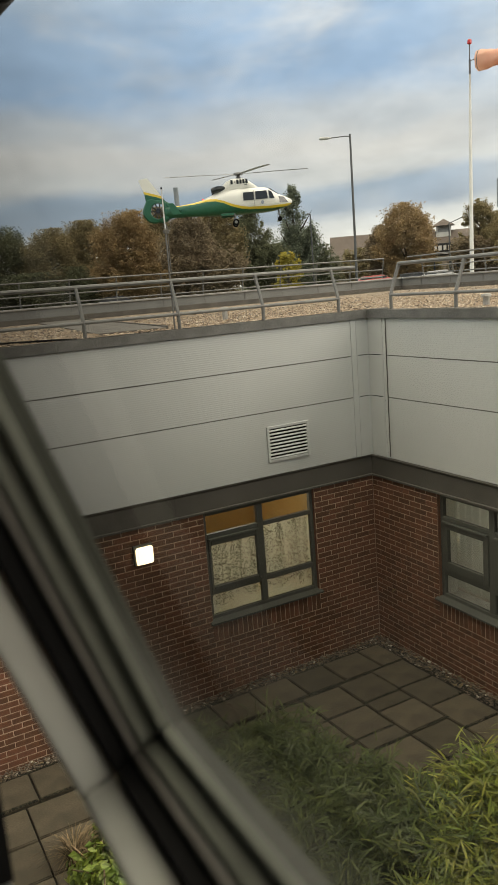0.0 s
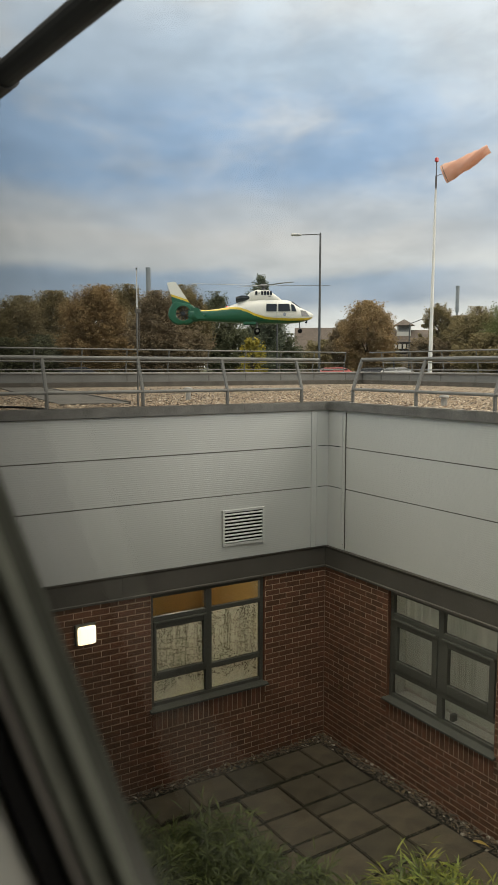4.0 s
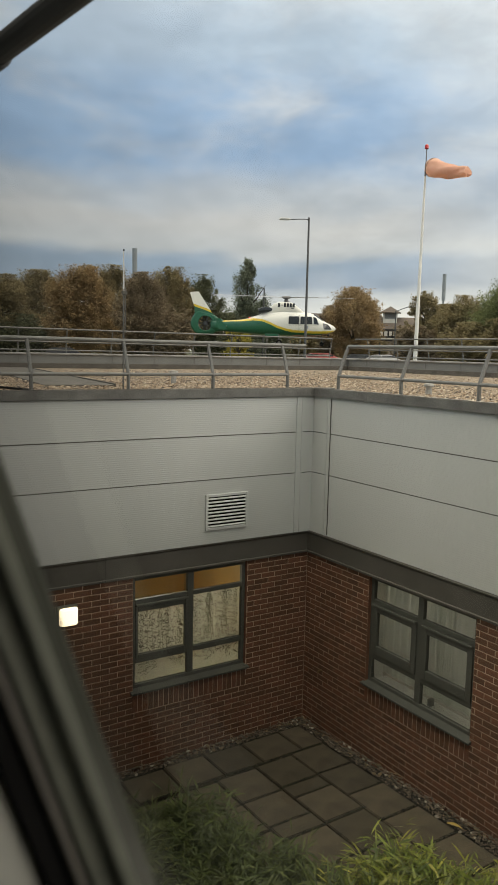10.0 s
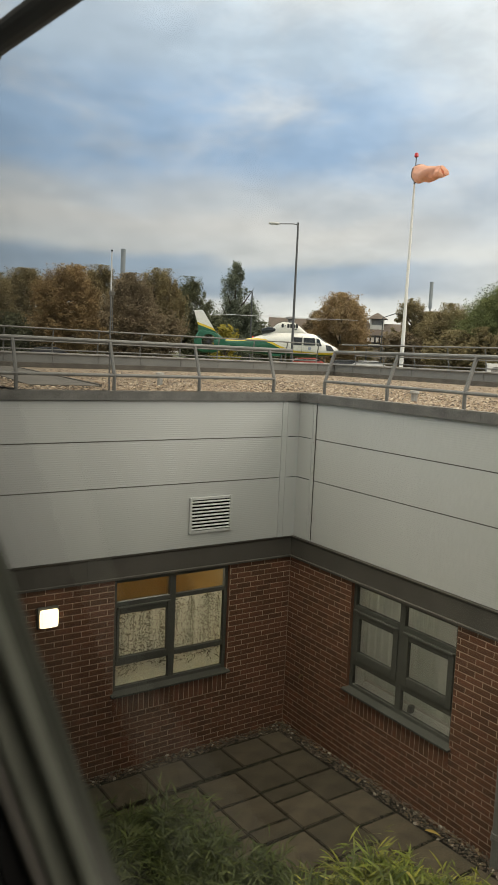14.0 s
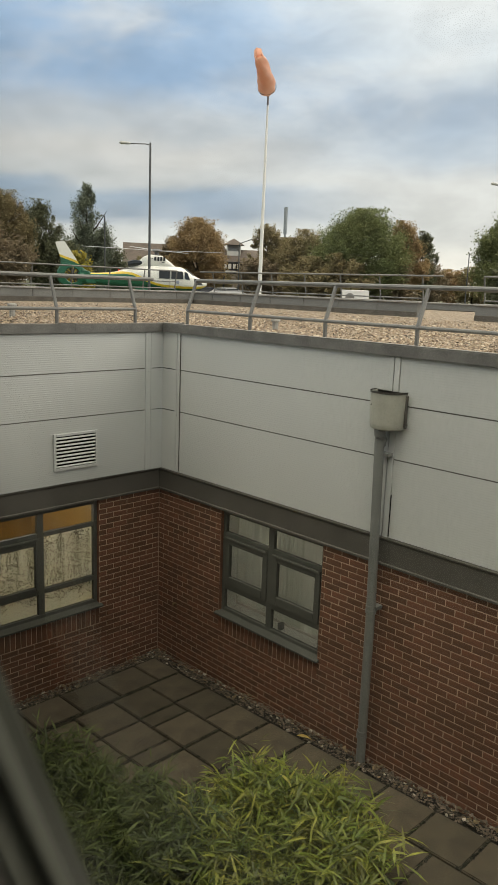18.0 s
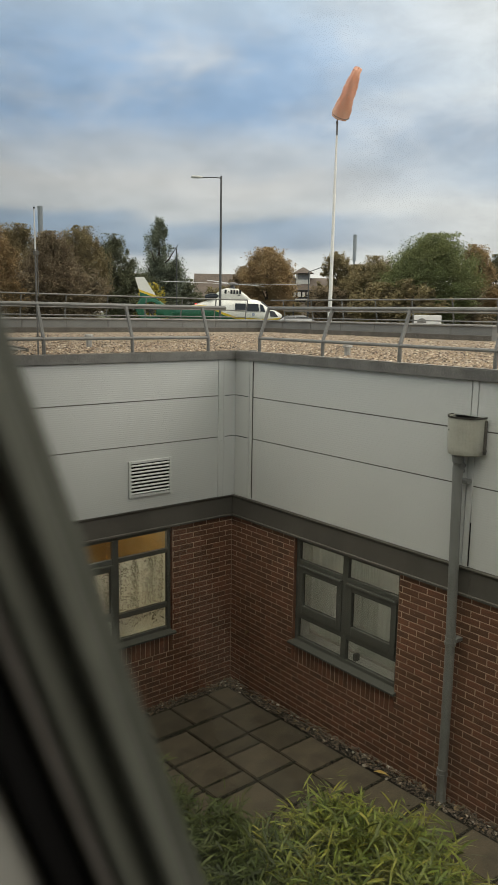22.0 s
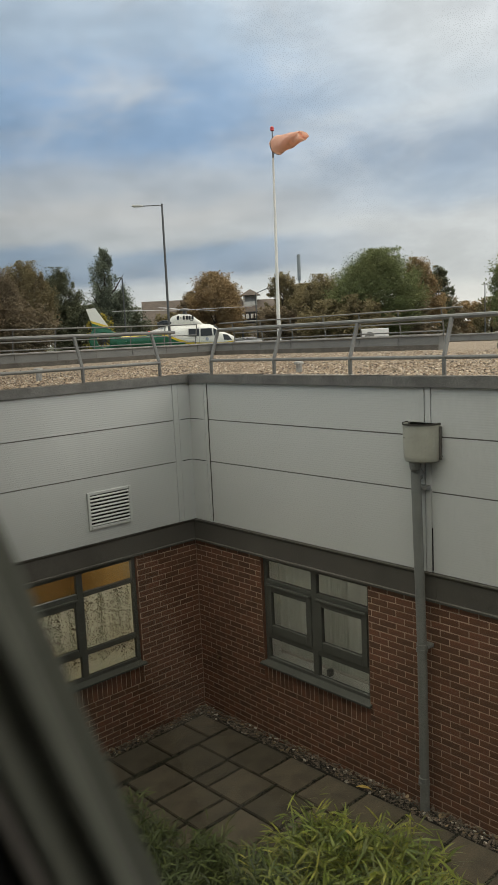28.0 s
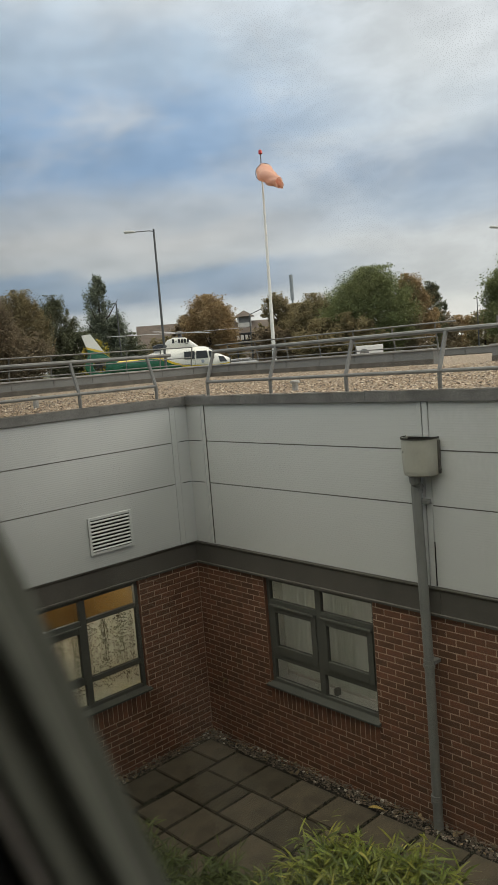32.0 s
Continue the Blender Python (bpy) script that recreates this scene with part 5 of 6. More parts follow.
def crown_mesh(name, h, w, base, seed, material, leaves, leaf_, shape="round", clumps=26):
    """An uneven crown of many small leaves, set in loose sprays along its twigs."""
    r = np.random.RandomState(seed)
    lobes = r.uniform(0, 6.283, 6)
    cs = []
    size = 0.15 * w * r.uniform(0.4, 1.7, clumps)
    if shape == "poplar":
        # a tall plume of upswept branches round one leading stem, ragged at its edge, with lower side leaders
        leaders = [(0.0, 0.0, 1.0, 0.95)] * 3 + [(a + r.uniform(-0.3, 0.3), r.uniform(0.25, 0.55), r.uniform(0.45, 0.74), 0.60) for a in np.arange(6) * 1.047]
        for k in range(clumps):
            a, out, top, fat = leaders[k % len(leaders)]
            u = r.uniform(0.0, 1.0) ** 1.15
            wide = fat * w * (0.06 + 1.0 * (1 - u)) * min(1.0, 0.5 + 2 * u)
            b = r.uniform(0, 6.283)
            q = wide * r.uniform(0.2, 1.1)
            cs.append((math.cos(a) * out * w * 0.8 + math.cos(b) * q, math.sin(a) * out * w * 0.8 + math.sin(b) * q, base + (h * top - base) * u * 0.98))
            size[k] = w * (0.19 - 0.13 * u) * r.uniform(0.6, 1.35)
    while len(cs) < clumps:
        u = r.uniform(-1, 1, 3)
        q = float((np.abs(u) ** 2.8).sum() ** (1 / 2.8))
        if q > 1 or q < 0.15:
            continue
        zz = (u[2] + 1) / 2
        a = math.atan2(u[1], u[0])
        if shape == "bush":
            wd = 1.0
        else:
            wd = 0.50 + 0.50 * math.sin(math.pi * (0.20 + 0.72 * zz))
        uneven = 1 + 0.13 * math.sin(2 * a + lobes[0]) + 0.10 * math.sin(3 * a + 4 * zz + lobes[1]) + 0.10 * math.sin(7 * zz + lobes[2]) + r.normal() * 0.10
        k = q ** -0.45 * uneven
        top = 0.5 + 0.5 * (u[2] * q ** -0.45) * (0.86 + 0.14 * math.sin(2 * a + lobes[3]) * math.sin(3 * a + lobes[4]) + 0.05 * r.normal())
        cs.append((u[0] * w * wd * k * 0.92, u[1] * w * wd * k * 0.92, base + (h - base) * np.clip(top, 0.0, 0.985)))
    cs = np.array(cs)
    # each spray is drawn out along a twig that points outwards and up
    mid = np.array([0, 0, base + (h - base) * 0.35])
    twig = cs - mid
    twig /= np.linalg.norm(twig, axis=1)[:, None] + 1e-6
    twig += r.normal(size=(clumps, 3)) * 0.35 + np.array([0, 0, 0.25 if shape != "poplar" else 1.2])
    twig /= np.linalg.norm(twig, axis=1)[:, None]
    n = leaves
    pick = r.randint(0, clumps, n)
    along = np.clip(r.normal(size=n), -1.7, 1.7) * 0.9
    p = cs[pick] + (twig[pick] * along[:, None] + np.clip(r.normal(size=(n, 3)), -1.6, 1.6) * 0.52) * size[pick][:, None]
    p[:, 2] = np.where(p[:, 2] > h, h - 0.3 * (p[:, 2] - h), p[:, 2])
    p[:, 2] = np.maximum(p[:, 2], 0.1)
    nn = r.normal(size=(n, 3)) * 0.75 + np.array([0, 0, 0.5]) + (p - mid) / (np.linalg.norm(p - mid, axis=1)[:, None] + 1e-6) * 0.35
    nn /= np.linalg.norm(nn, axis=1)[:, None]
    u = np.cross(nn, r.normal(size=(n, 3)))
    u /= np.linalg.norm(u, axis=1)[:, None]
    v = np.cross(nn, u)
    s = (leaf_ * r.uniform(0.5, 1.4, n))[:, None]
    quad = np.stack([p - u * s, p - v * s * 0.6 + nn * s * 0.15, p + u * s, p + v * s * 0.6 - nn * s * 0.1], 1).reshape(-1, 3)
    me = bpy.data.meshes.new(name)
    me.vertices.add(4 * n)
    me.vertices.foreach_set("co", quad.astype(np.float32).ravel())
    me.loops.add(4 * n)
    me.loops.foreach_set("vertex_index", np.arange(4 * n, dtype=np.int32))
    me.polygons.add(n)
    me.polygons.foreach_set("loop_start", np.arange(n, dtype=np.int32) * 4)
    me.update(calc_edges=True)
    me.materials.append(LEAVES[material])
    return me


def tree(az, d, el, width_deg, kind, seed, label, base=0.28, leaves=5200, leaf_=0.30, shape="round", clumps=64, name="tree"):
    p = far(az, d)
    h = height(el + 0.15, d) - GROUND
    w = d * math.tan(radians(width_deg / 2)) * 0.86
    root = thing(name, label, "tree" if name == "tree" else "bush", Matrix.Translation(p) @ pose(0, 0, 0, 0, 0, seed * 37 % 360), "trees beyond the roof" if name == "tree" else "bushes beyond the roof")
    me = crown_mesh("crown", h, w, h * base, seed, kind, leaves, leaf_, shape, clumps)
    c = new("crown", me)
    c.parent = root
    r = random.Random(seed)
    bm = bmesh.new()
    tr = max(0.10, h * 0.022)
    tube([(0, 0, -0.1), (0.02 * h * r.uniform(-1, 1), 0.02 * h * r.uniform(-1, 1), h * 0.35), (0, 0, h * 0.85)], tr, 8, bm=bm, taper=[tr * 1.3, tr * 0.8, tr * 0.15])
    for k in range(9):
        a, z = k * 2.4 + r.uniform(-0.5, 0.5), h * r.uniform(max(0.15, base * 0.6), 0.65)
        e = Vector((math.cos(a) * w * 0.75, math.sin(a) * w * 0.75, z + h * r.uniform(0.1, 0.28)))
        tube([(0, 0, z), tuple(e * 0.5 + Vector((0, 0, z * 0.45))), tuple(e)], tr * 0.4, 6, bm=bm, taper=[tr * 0.45, tr * 0.28, tr * 0.08])
    part("trunk", bm, BARK, root)
    return root


TREES = [
    (11.0, 85, 5.2, 5.5, "dark", "dark green broad tree beyond the landing ground"),
    (14.5, 82, 4.9, 5.0, "olive", "olive-brown tree beyond the landing ground"),
    (17.2, 86, 5.3, 4.5, "olive", "olive-brown autumn tree beyond the landing ground"),
    (19.9, 74, 5.75, 5.2, "orange", "broad orange-brown autumn tree"),
    (22.2, 92, 5.9, 4.2, "olive", "olive-brown tree standing behind an orange one"),
    (24.6, 80, 5.5, 4.4, "brown", "brown-leaved autumn tree in a row"),
    (26.6, 84, 5.95, 4.2, "olive", "olive-green autumn tree turning brown"),
    (28.9, 90, 5.45, 3.6, "dark", "dark green tree beside a poplar"),
    (40.35, 80, 4.75, 4.7, "orange", "rounded orange-brown autumn tree"),
    (38.6, 84, 3.4, 2.6, "brown", "thin brown autumn tree, half bare"),
    (45.5, 88, 4.6, 2.6, "olive", "thin olive tree with open branches"),
    (48.2, 82, 4.25, 4.0, "olive", "brown-green rounded tree behind the mast"),
    (46.6, 95, 3.6, 3.4, "olive", "low olive-brown tree behind the mast"),
    (52.2, 76, 5.75, 6.9, "green", "large rounded green tree"),
    (55.2, 82, 5.0, 3.6, "orange", "orange autumn tree beside a large green one"),
    (56.7, 90, 4.3, 2.2, "dark", "dark conifer-like tree with ragged branches"),
    (62.6, 72, 5.6, 4.6, "green", "green tree behind a street lamp"),
    (65.6, 68, 6.1, 5.0, "dark", "dark green tall tree"),
    (69.5, 66, 6.2, 5.5, "dark", "dark green tall tree"),
]
for i, (az, d, el, wd, kind, label) in enumerate(TREES):
    tree(az, d, el, wd, kind, 100 + i, label, base=0.06, leaves=int(12500 * wd), leaf_=0.088, clumps=int(75 * wd))
tree(32.25, 95, 6.8, 6.8, "poplar", 131, "tall pale-green poplar with upswept branches", base=0.04, leaves=76000, leaf_=0.105, shape="poplar", clumps=460)
BUSHES = [(13, 78, 1.9, 5, "dark"), (17, 78, 2.2, 5, "dark"), (22.5, 79, 2.5, 5.0, "brown"), (26.3, 79, 2.9, 5.0, "brown"), (30.2, 88, 2.7, 4.5, "dark"), (34.0, 96, 2.4, 3.4, "dark"), (36.8, 100, 1.9, 3.0, "olive"), (41.2, 92, 1.8, 3.6, "olive"), (45.0, 84, 2.0, 3.8, "brown"),
          (48.6, 74, 2.3, 4.2, "olive"), (51.0, 72, 2.6, 4.0, "olive"), (54.5, 78, 2.2, 3.6, "brown"), (57.2, 96, 2.0, 3.0, "brown"), (58.8, 104, 1.7, 2.6, "orange"), (60.4, 98, 1.9, 2.8, "olive"), (63.2, 66, 2.2, 3.6, "dark"), (67.0, 64, 2.2, 4.0, "dark"), (9.0, 78, 2.2, 5, "dark")]
for i, (az, d, el, wd, kind) in enumerate(BUSHES):
    tree(az, d, el, wd, kind, 200 + i, "dense %s hedge bush at the field's edge" % {"dark": "dark green", "olive": "olive-brown", "brown": "brown", "orange": "orange"}[kind], base=0.0, leaves=12000, leaf_=0.13, shape="bush", clumps=130, name="bush")
tree(31.75, 76, 2.05, 2.5, "yellow", 240, "small bright yellow autumn bush", base=0.0, leaves=2400, leaf_=0.14, shape="bush", clumps=40, name="bush")

# ==== inn with a cupola, sign, houses ====
ROOFT = mat("brown_roof", (0.11, 0.085, 0.07), 0.8, vary=0.15, scale=1.2, fine=14, bump=0.3)
RENDER_W = mat("white_render", (0.62, 0.61, 0.57), 0.8, vary=0.06, scale=0.8, fine=20, bump=0.1)
DKWIN = mat("dark_window", (0.03, 0.035, 0.04), 0.15, vary=0.05, bump=0)


def gable_house(name, label, az, d, turn, w, dep, eaves, ridge, wall_m, windows):
    root = thing(name, label, "building", Matrix.Translation(far(az, d)) @ pose(0, 0, 0, 0, 0, turn), "buildings beyond the field")
    part("wall", box(-w / 2, w / 2, -dep / 2, dep / 2, 0, eaves), wall_m, root)
    bm = bmesh.new()
    o = 0.35
    sec = [(-dep / 2 - o, eaves - 0.15), (0, ridge), (dep / 2 + o, eaves - 0.15), (0, ridge - 0.25)]
    ends = [[bm.verts.new((x, y, z)) for y, z in sec] for x in (-w / 2 - o, w / 2 + o)]
    for i in range(4):
        bm.faces.new((ends[0][i], ends[0][(i + 1) % 4], ends[1][(i + 1) % 4], ends[1][i]))
    bm.faces.new(ends[0][::-1]), bm.faces.new(ends[1])
    bmesh.ops.recalc_face_normals(bm, faces=bm.faces[:])
    part("roof", bm, ROOFT, root)
    bm = bmesh.new()
    for x in (-w / 2, w / 2 - 0.02):
        a = [bm.verts.new(p) for p in ((x, -dep / 2, eaves), (x, dep / 2, eaves), (x, 0, ridge - 0.22))]
        b = [bm.verts.new((v.co.x + 0.02, v.co.y, v.co.z)) for v in a]
        bm.faces.new(a), bm.faces.new(b[::-1])
    part("gable", bm, wall_m, root)
    for x, z, ww, hh in windows:
        wn = new("window")
        wn.parent = root
        part("window_frame", box(x - ww / 2 - 0.08, x + ww / 2 + 0.08, -dep / 2 - 0.06, -dep / 2 - 0.002, z - 0.08, z + hh + 0.08), RENDER_W, wn)
        part("pane", box(x - ww / 2, x + ww / 2, -dep / 2 - 0.075, -dep / 2 - 0.061, z, z + hh), DKWIN, wn)
    return root


gable_house("long_building", "long low building with a grey-brown roof", 38.6, 128, -36, 16, 9, 4.2, height(2.95, 128) - GROUND, mat("drab_wall", (0.26, 0.22, 0.19), 0.8, vary=0.1), ((-6, 1.2, 1.4, 1.3), (-2, 1.2, 1.4, 1.3), (2, 1.2, 1.4, 1.3), (6, 1.2, 1.4, 1.3)))
gable_house("cottage", "small white rendered gable house", 38.55, 112, 52, 6, 4.2, 2.6, height(2.0, 112) - GROUND, RENDER_W, ((0.0, 0.6, 1.2, 1.0),))
inn = gable_house("inn", "brown-roofed roadside inn with a small cupola", 44.1, 100, -44, 12, 9, 3.6, height(2.75, 100) - GROUND, mat("inn_wall", (0.36, 0.30, 0.25), 0.8, vary=0.1), ((-3.5, 1, 1.3, 1.4), (0, 1, 1.3, 1.4), (3.5, 1, 1.3, 1.4)))
cup = new("cupola")
cup.parent = inn
cup.matrix_basis = pose(-2.0, -0.5, height(2.35, 100) - GROUND) @ Matrix.Scale(0.88, 4)
part("base", box(-1.0, 1.0, -1.0, 1.0, -0.6, 0.5), RENDER_W, cup)
for x in (-0.9, 0.9):
    for y in (-0.9, 0.9):
        part("post", box(x - 0.12, x + 0.12, y - 0.12, y + 0.12, 0.5, 1.45), RENDER_W, cup)
part("louvre", box(-0.78, 0.78, -0.78, 0.78, 0.5, 1.4), mat("louvre_grey", (0.30, 0.30, 0.29), 0.7), cup)
bm = bmesh.new()
apex = bm.verts.new((0, 0, 2.35))
ring = [bm.verts.new(p) for p in ((-1.5, -1.5, 1.4), (1.5, -1.5, 1.4), (1.5, 1.5, 1.4), (-1.5, 1.5, 1.4))]
for i in range(4):
    bm.faces.new((ring[i], ring[(i + 1) % 4], apex))
bm.faces.new(ring[::-1])
part("cap_roof", bm, ROOFT, cup)
sign = thing("inn_sign", "black roadside sign board with pale lettering bars on posts", "sign", Matrix.Translation(far(42.85, 84)) @ pose(0, 0, 0, 0, 0, -42.85))
zs = height(1.38, 84) - GROUND
part("board", box(-1.1, 1.1, -0.08, 0.08, zs - 0.55, zs + 0.75, 0.02), mat("sign_black", (0.012, 0.012, 0.012), 0.4), sign)
SIGNW = mat("sign_white", (0.75, 0.73, 0.7), 0.5, vary=0.03)
for x, w in ((-0.72, 0.30), (-0.24, 0.34), (0.26, 0.30), (0.72, 0.30)):
    part("letter_bar", box(x - w / 2, x + w / 2, -0.095, -0.082, zs + 0.0, zs + 0.5), SIGNW, sign)
part("letter_bar", box(-0.7, 0.7, -0.095, -0.082, zs - 0.38, zs - 0.2), SIGNW, sign)
for x in (-0.85, 0.85):
    part("leg", box(x - 0.08, x + 0.08, -0.06, 0.06, 0, zs - 0.56), POLE, sign)


# ==== parked cars ====
def car(az, d, turn, colour, label):
    root = thing("car", label, "car", Matrix.Translation(far(az, d)) @ pose(0, 0, 0, 0, 0, turn), "parked cars")
    paint = mat("car_paint_" + label.split()[0], colour, 0.3, 0.2, vary=0.03, bump=0)
    prof = [(-2.1, 0.35), (-2.15, 0.75), (-1.95, 0.95), (-1.2, 1.02), (-0.6, 1.42), (0.9, 1.46), (1.7, 1.05), (2.08, 0.95), (2.12, 0.4)]
    bm = bmesh.new()
    ends = [[bm.verts.new((x, y * (0.86 if z > 1.1 else 1), z)) for x, z in prof] for y in (-0.87, 0.87)]
    n = len(prof)
    for i in range(n):
        bm.faces.new((ends[0][i], ends[0][(i + 1) % n], ends[1][(i + 1) % n], ends[1][i]))
    bm.faces.new(ends[0][::-1]), bm.faces.new(ends[1])
    bmesh.ops.recalc_face_normals(bm, faces=bm.faces[:])
    bmesh.ops.bevel(bm, geom=bm.edges[:], offset=0.04, segments=2, affect="EDGES")
    part("body", bm, paint, root)
    for y in (-0.80, 0.80):
        for x0, x1 in ((-0.95, 0.05), (0.12, 1.2)):
            part("side_window", box(x0, x1, y - 0.03, y + 0.03, 1.05, 1.36, 0.02), DKWIN, root)
        for x in (-1.3, 1.35):
            wh = new("wheel")
            wh.parent = root
            part("tyre", tube([(x, y - 0.1, 0.32), (x, y + 0.1, 0.32)], 0.32, 16), RUBBER, wh)
            part("rim", tube([(x, y - 0.11, 0.32), (x, y + 0.11, 0.32)], 0.19, 12), GALV, wh)
    return root


car(37.7, 64, -30, (0.45, 0.10, 0.09), "red parked car beyond the parapet")
car(42.3, 70, -35, (0.40, 0.40, 0.40), "silver parked car beyond the parapet")
car(40.6, 72, -35, (0.02, 0.02, 0.025), "black parked car beyond the parapet")
car(18.5, 68, -20, (0.02, 0.02, 0.025), "black parked car beyond the parapet")


# low slab on which the helicopter comes down
bm = box(-6.0, 6.0, -1.4, 1.4, GROUND - 0.2, 3.925, 0.02)
pad = tagged(part("landing_pad", bm, TARMAC), "low dark tarmac landing slab in the field", "landing pad", kind="structure")
pad.matrix_basis = Matrix.Translation(far(36.25, 61.0, 0.0)) @ pose(0, 0, 0, 0, 0, -36.25)

# ==== helicopter: local x points to the nose (nose at 0), z up from the wheels' feet ====
def livery():
    """White above, green below, a yellow sweep between; a second sweep across the fin."""
    m = mat("livery", (0.70, 0.70, 0.66), 0.28, vary=0.02, scale=2, fine=30, bump=0.0)
    nt = m.node_tree
    N, L = nt.nodes.new, nt.links.new
    b = nt.nodes["Principled BSDF"]
    tc, sep = N("ShaderNodeTexCoord"), N("ShaderNodeSeparateXYZ")
    L(tc.outputs["Object"], sep.inputs[0])
    along = N("ShaderNodeMapRange")
    for i, v in ((1, 0.0), (2, -12.0), (3, 0.0), (4, 1.0)):
        along.inputs[i].default_value = v
    L(sep.outputs[0], along.inputs[0])
    curve = N("ShaderNodeValToRGB")
    stops = [(0.0, 1.30), (0.8, 1.20), (1.8, 1.16), (3.4, 1.22), (4.0, 1.32), (4.7, 1.54), (5.3, 1.82), (5.9, 2.02), (6.6, 2.08), (7.6, 1.99), (9.2, 1.93), (9.6, 2.50), (10.4, 2.80), (11.4, 3.12), (12.0, 3.3)]
    while len(curve.color_ramp.elements) < len(stops):
        curve.color_ramp.elements.new(0.5)
    for e, (x, z) in zip(curve.color_ramp.elements, stops):
        e.position, e.color = x / 12.0, (z / 4, z / 4, z / 4, 1)
    L(along.outputs[0], curve.inputs[0])
    four = N("ShaderNodeMath")
    four.operation, four.inputs[1].default_value = "MULTIPLY", 4.0
    L(curve.outputs[0], four.inputs[0])
    off = N("ShaderNodeMath")
    off.operation = "SUBTRACT"
    L(sep.outputs[2], off.inputs[0]), L(four.outputs[0], off.inputs[1])
    sh = N("ShaderNodeMath")
    sh.operation, sh.inputs[1].default_value = "ADD", 0.5
    L(off.outputs[0], sh.inputs[0])
    ramp = N("ShaderNodeValToRGB")
    ramp.color_ramp.interpolation = "CONSTANT"
    ramp.color_ramp.elements.new(0.5)
    for e, (p, c) in zip(ramp.color_ramp.elements, ((0.0, (0.016, 0.115, 0.065)), (0.38, (0.68, 0.50, 0.05)), (0.56, (0.74, 0.74, 0.70)))):
        e.position, e.color = p, (*c, 1)
    L(sh.outputs[0], ramp.inputs[0])
    L(ramp.outputs[0], b.inputs["Base Color"])
    b.inputs["Coat Weight"].default_value = 0.3
    return m


LIVERY = livery()
HWHITE = mat("heli_white", (0.74, 0.74, 0.70), 0.3, vary=0.03, bump=0)
HGREEN = mat("heli_green", (0.016, 0.115, 0.065), 0.3, vary=0.05, bump=0)
HDARK = mat("heli_window", (0.02, 0.025, 0.03), 0.08, vary=0.02, bump=0)
HGREY = mat("heli_grey", (0.14, 0.14, 0.145), 0.5, 0.3, vary=0.08, bump=0.03)
BLADEM = mat("rotor_blade", (0.27, 0.275, 0.28), 0.45, vary=0.06, scale=1.5, bump=0)
heli = thing("helicopter", "green and white rescue helicopter with a yellow sweep, rotor turning", "helicopter")


def oval(x, zb, zt, w, n=24, p=2.7):
    out = []
    for k in range(n):
        a = 2 * math.pi * k / n
        c, s = math.cos(a), math.sin(a)
        out.append(Vector((x, w * math.copysign(abs(c) ** (2 / p), c), (zb + zt) / 2 + (zt - zb) / 2 * math.copysign(abs(s) ** (2 / p), s))))
    return out


SECT = [(0.0, 1.40, 1.56, 0.10), (0.12, 1.28, 1.66, 0.28), (0.4, 1.12, 1.80, 0.52), (0.85, 0.99, 1.98, 0.75), (1.25, 0.92, 2.22, 0.88), (1.65, 0.87, 2.48, 0.95), (2.1, 0.84, 2.63, 1.0), (3.0, 0.82, 2.69, 1.02), (4.2, 0.82, 2.69, 1.02), (5.2, 0.83, 2.60, 0.98),
        (6.0, 0.86, 2.40, 0.86), (6.8, 0.92, 2.16, 0.66), (7.6, 0.98, 2.02, 0.50), (8.6, 1.04, 1.92, 0.38), (9.6, 1.12, 1.94, 0.29), (10.0, 1.16, 1.92, 0.22)]
part("fuselage", loft([oval(-x, a, b, w) for x, a, b, w in SECT]), LIVERY, heli, "white and green fuselage with a yellow sweep", smooth=True)
COWL = [(2.55, 2.45, 2.66, 0.40), (2.9, 2.45, 2.92, 0.52), (3.3, 2.45, 3.20, 0.58), (3.6, 2.45, 3.38, 0.58), (4.5, 2.45, 3.42, 0.58), (5.0, 2.40, 3.25, 0.56), (5.5, 2.2, 2.80, 0.52), (6.1, 2.1, 2.42, 0.42), (6.9, 1.9, 2.18, 0.30)]
part("engine_cowling", loft([oval(-x, a, b, w, 20, 3.0) for x, a, b, w in COWL]), HWHITE, heli, "white engine cowling", smooth=True)
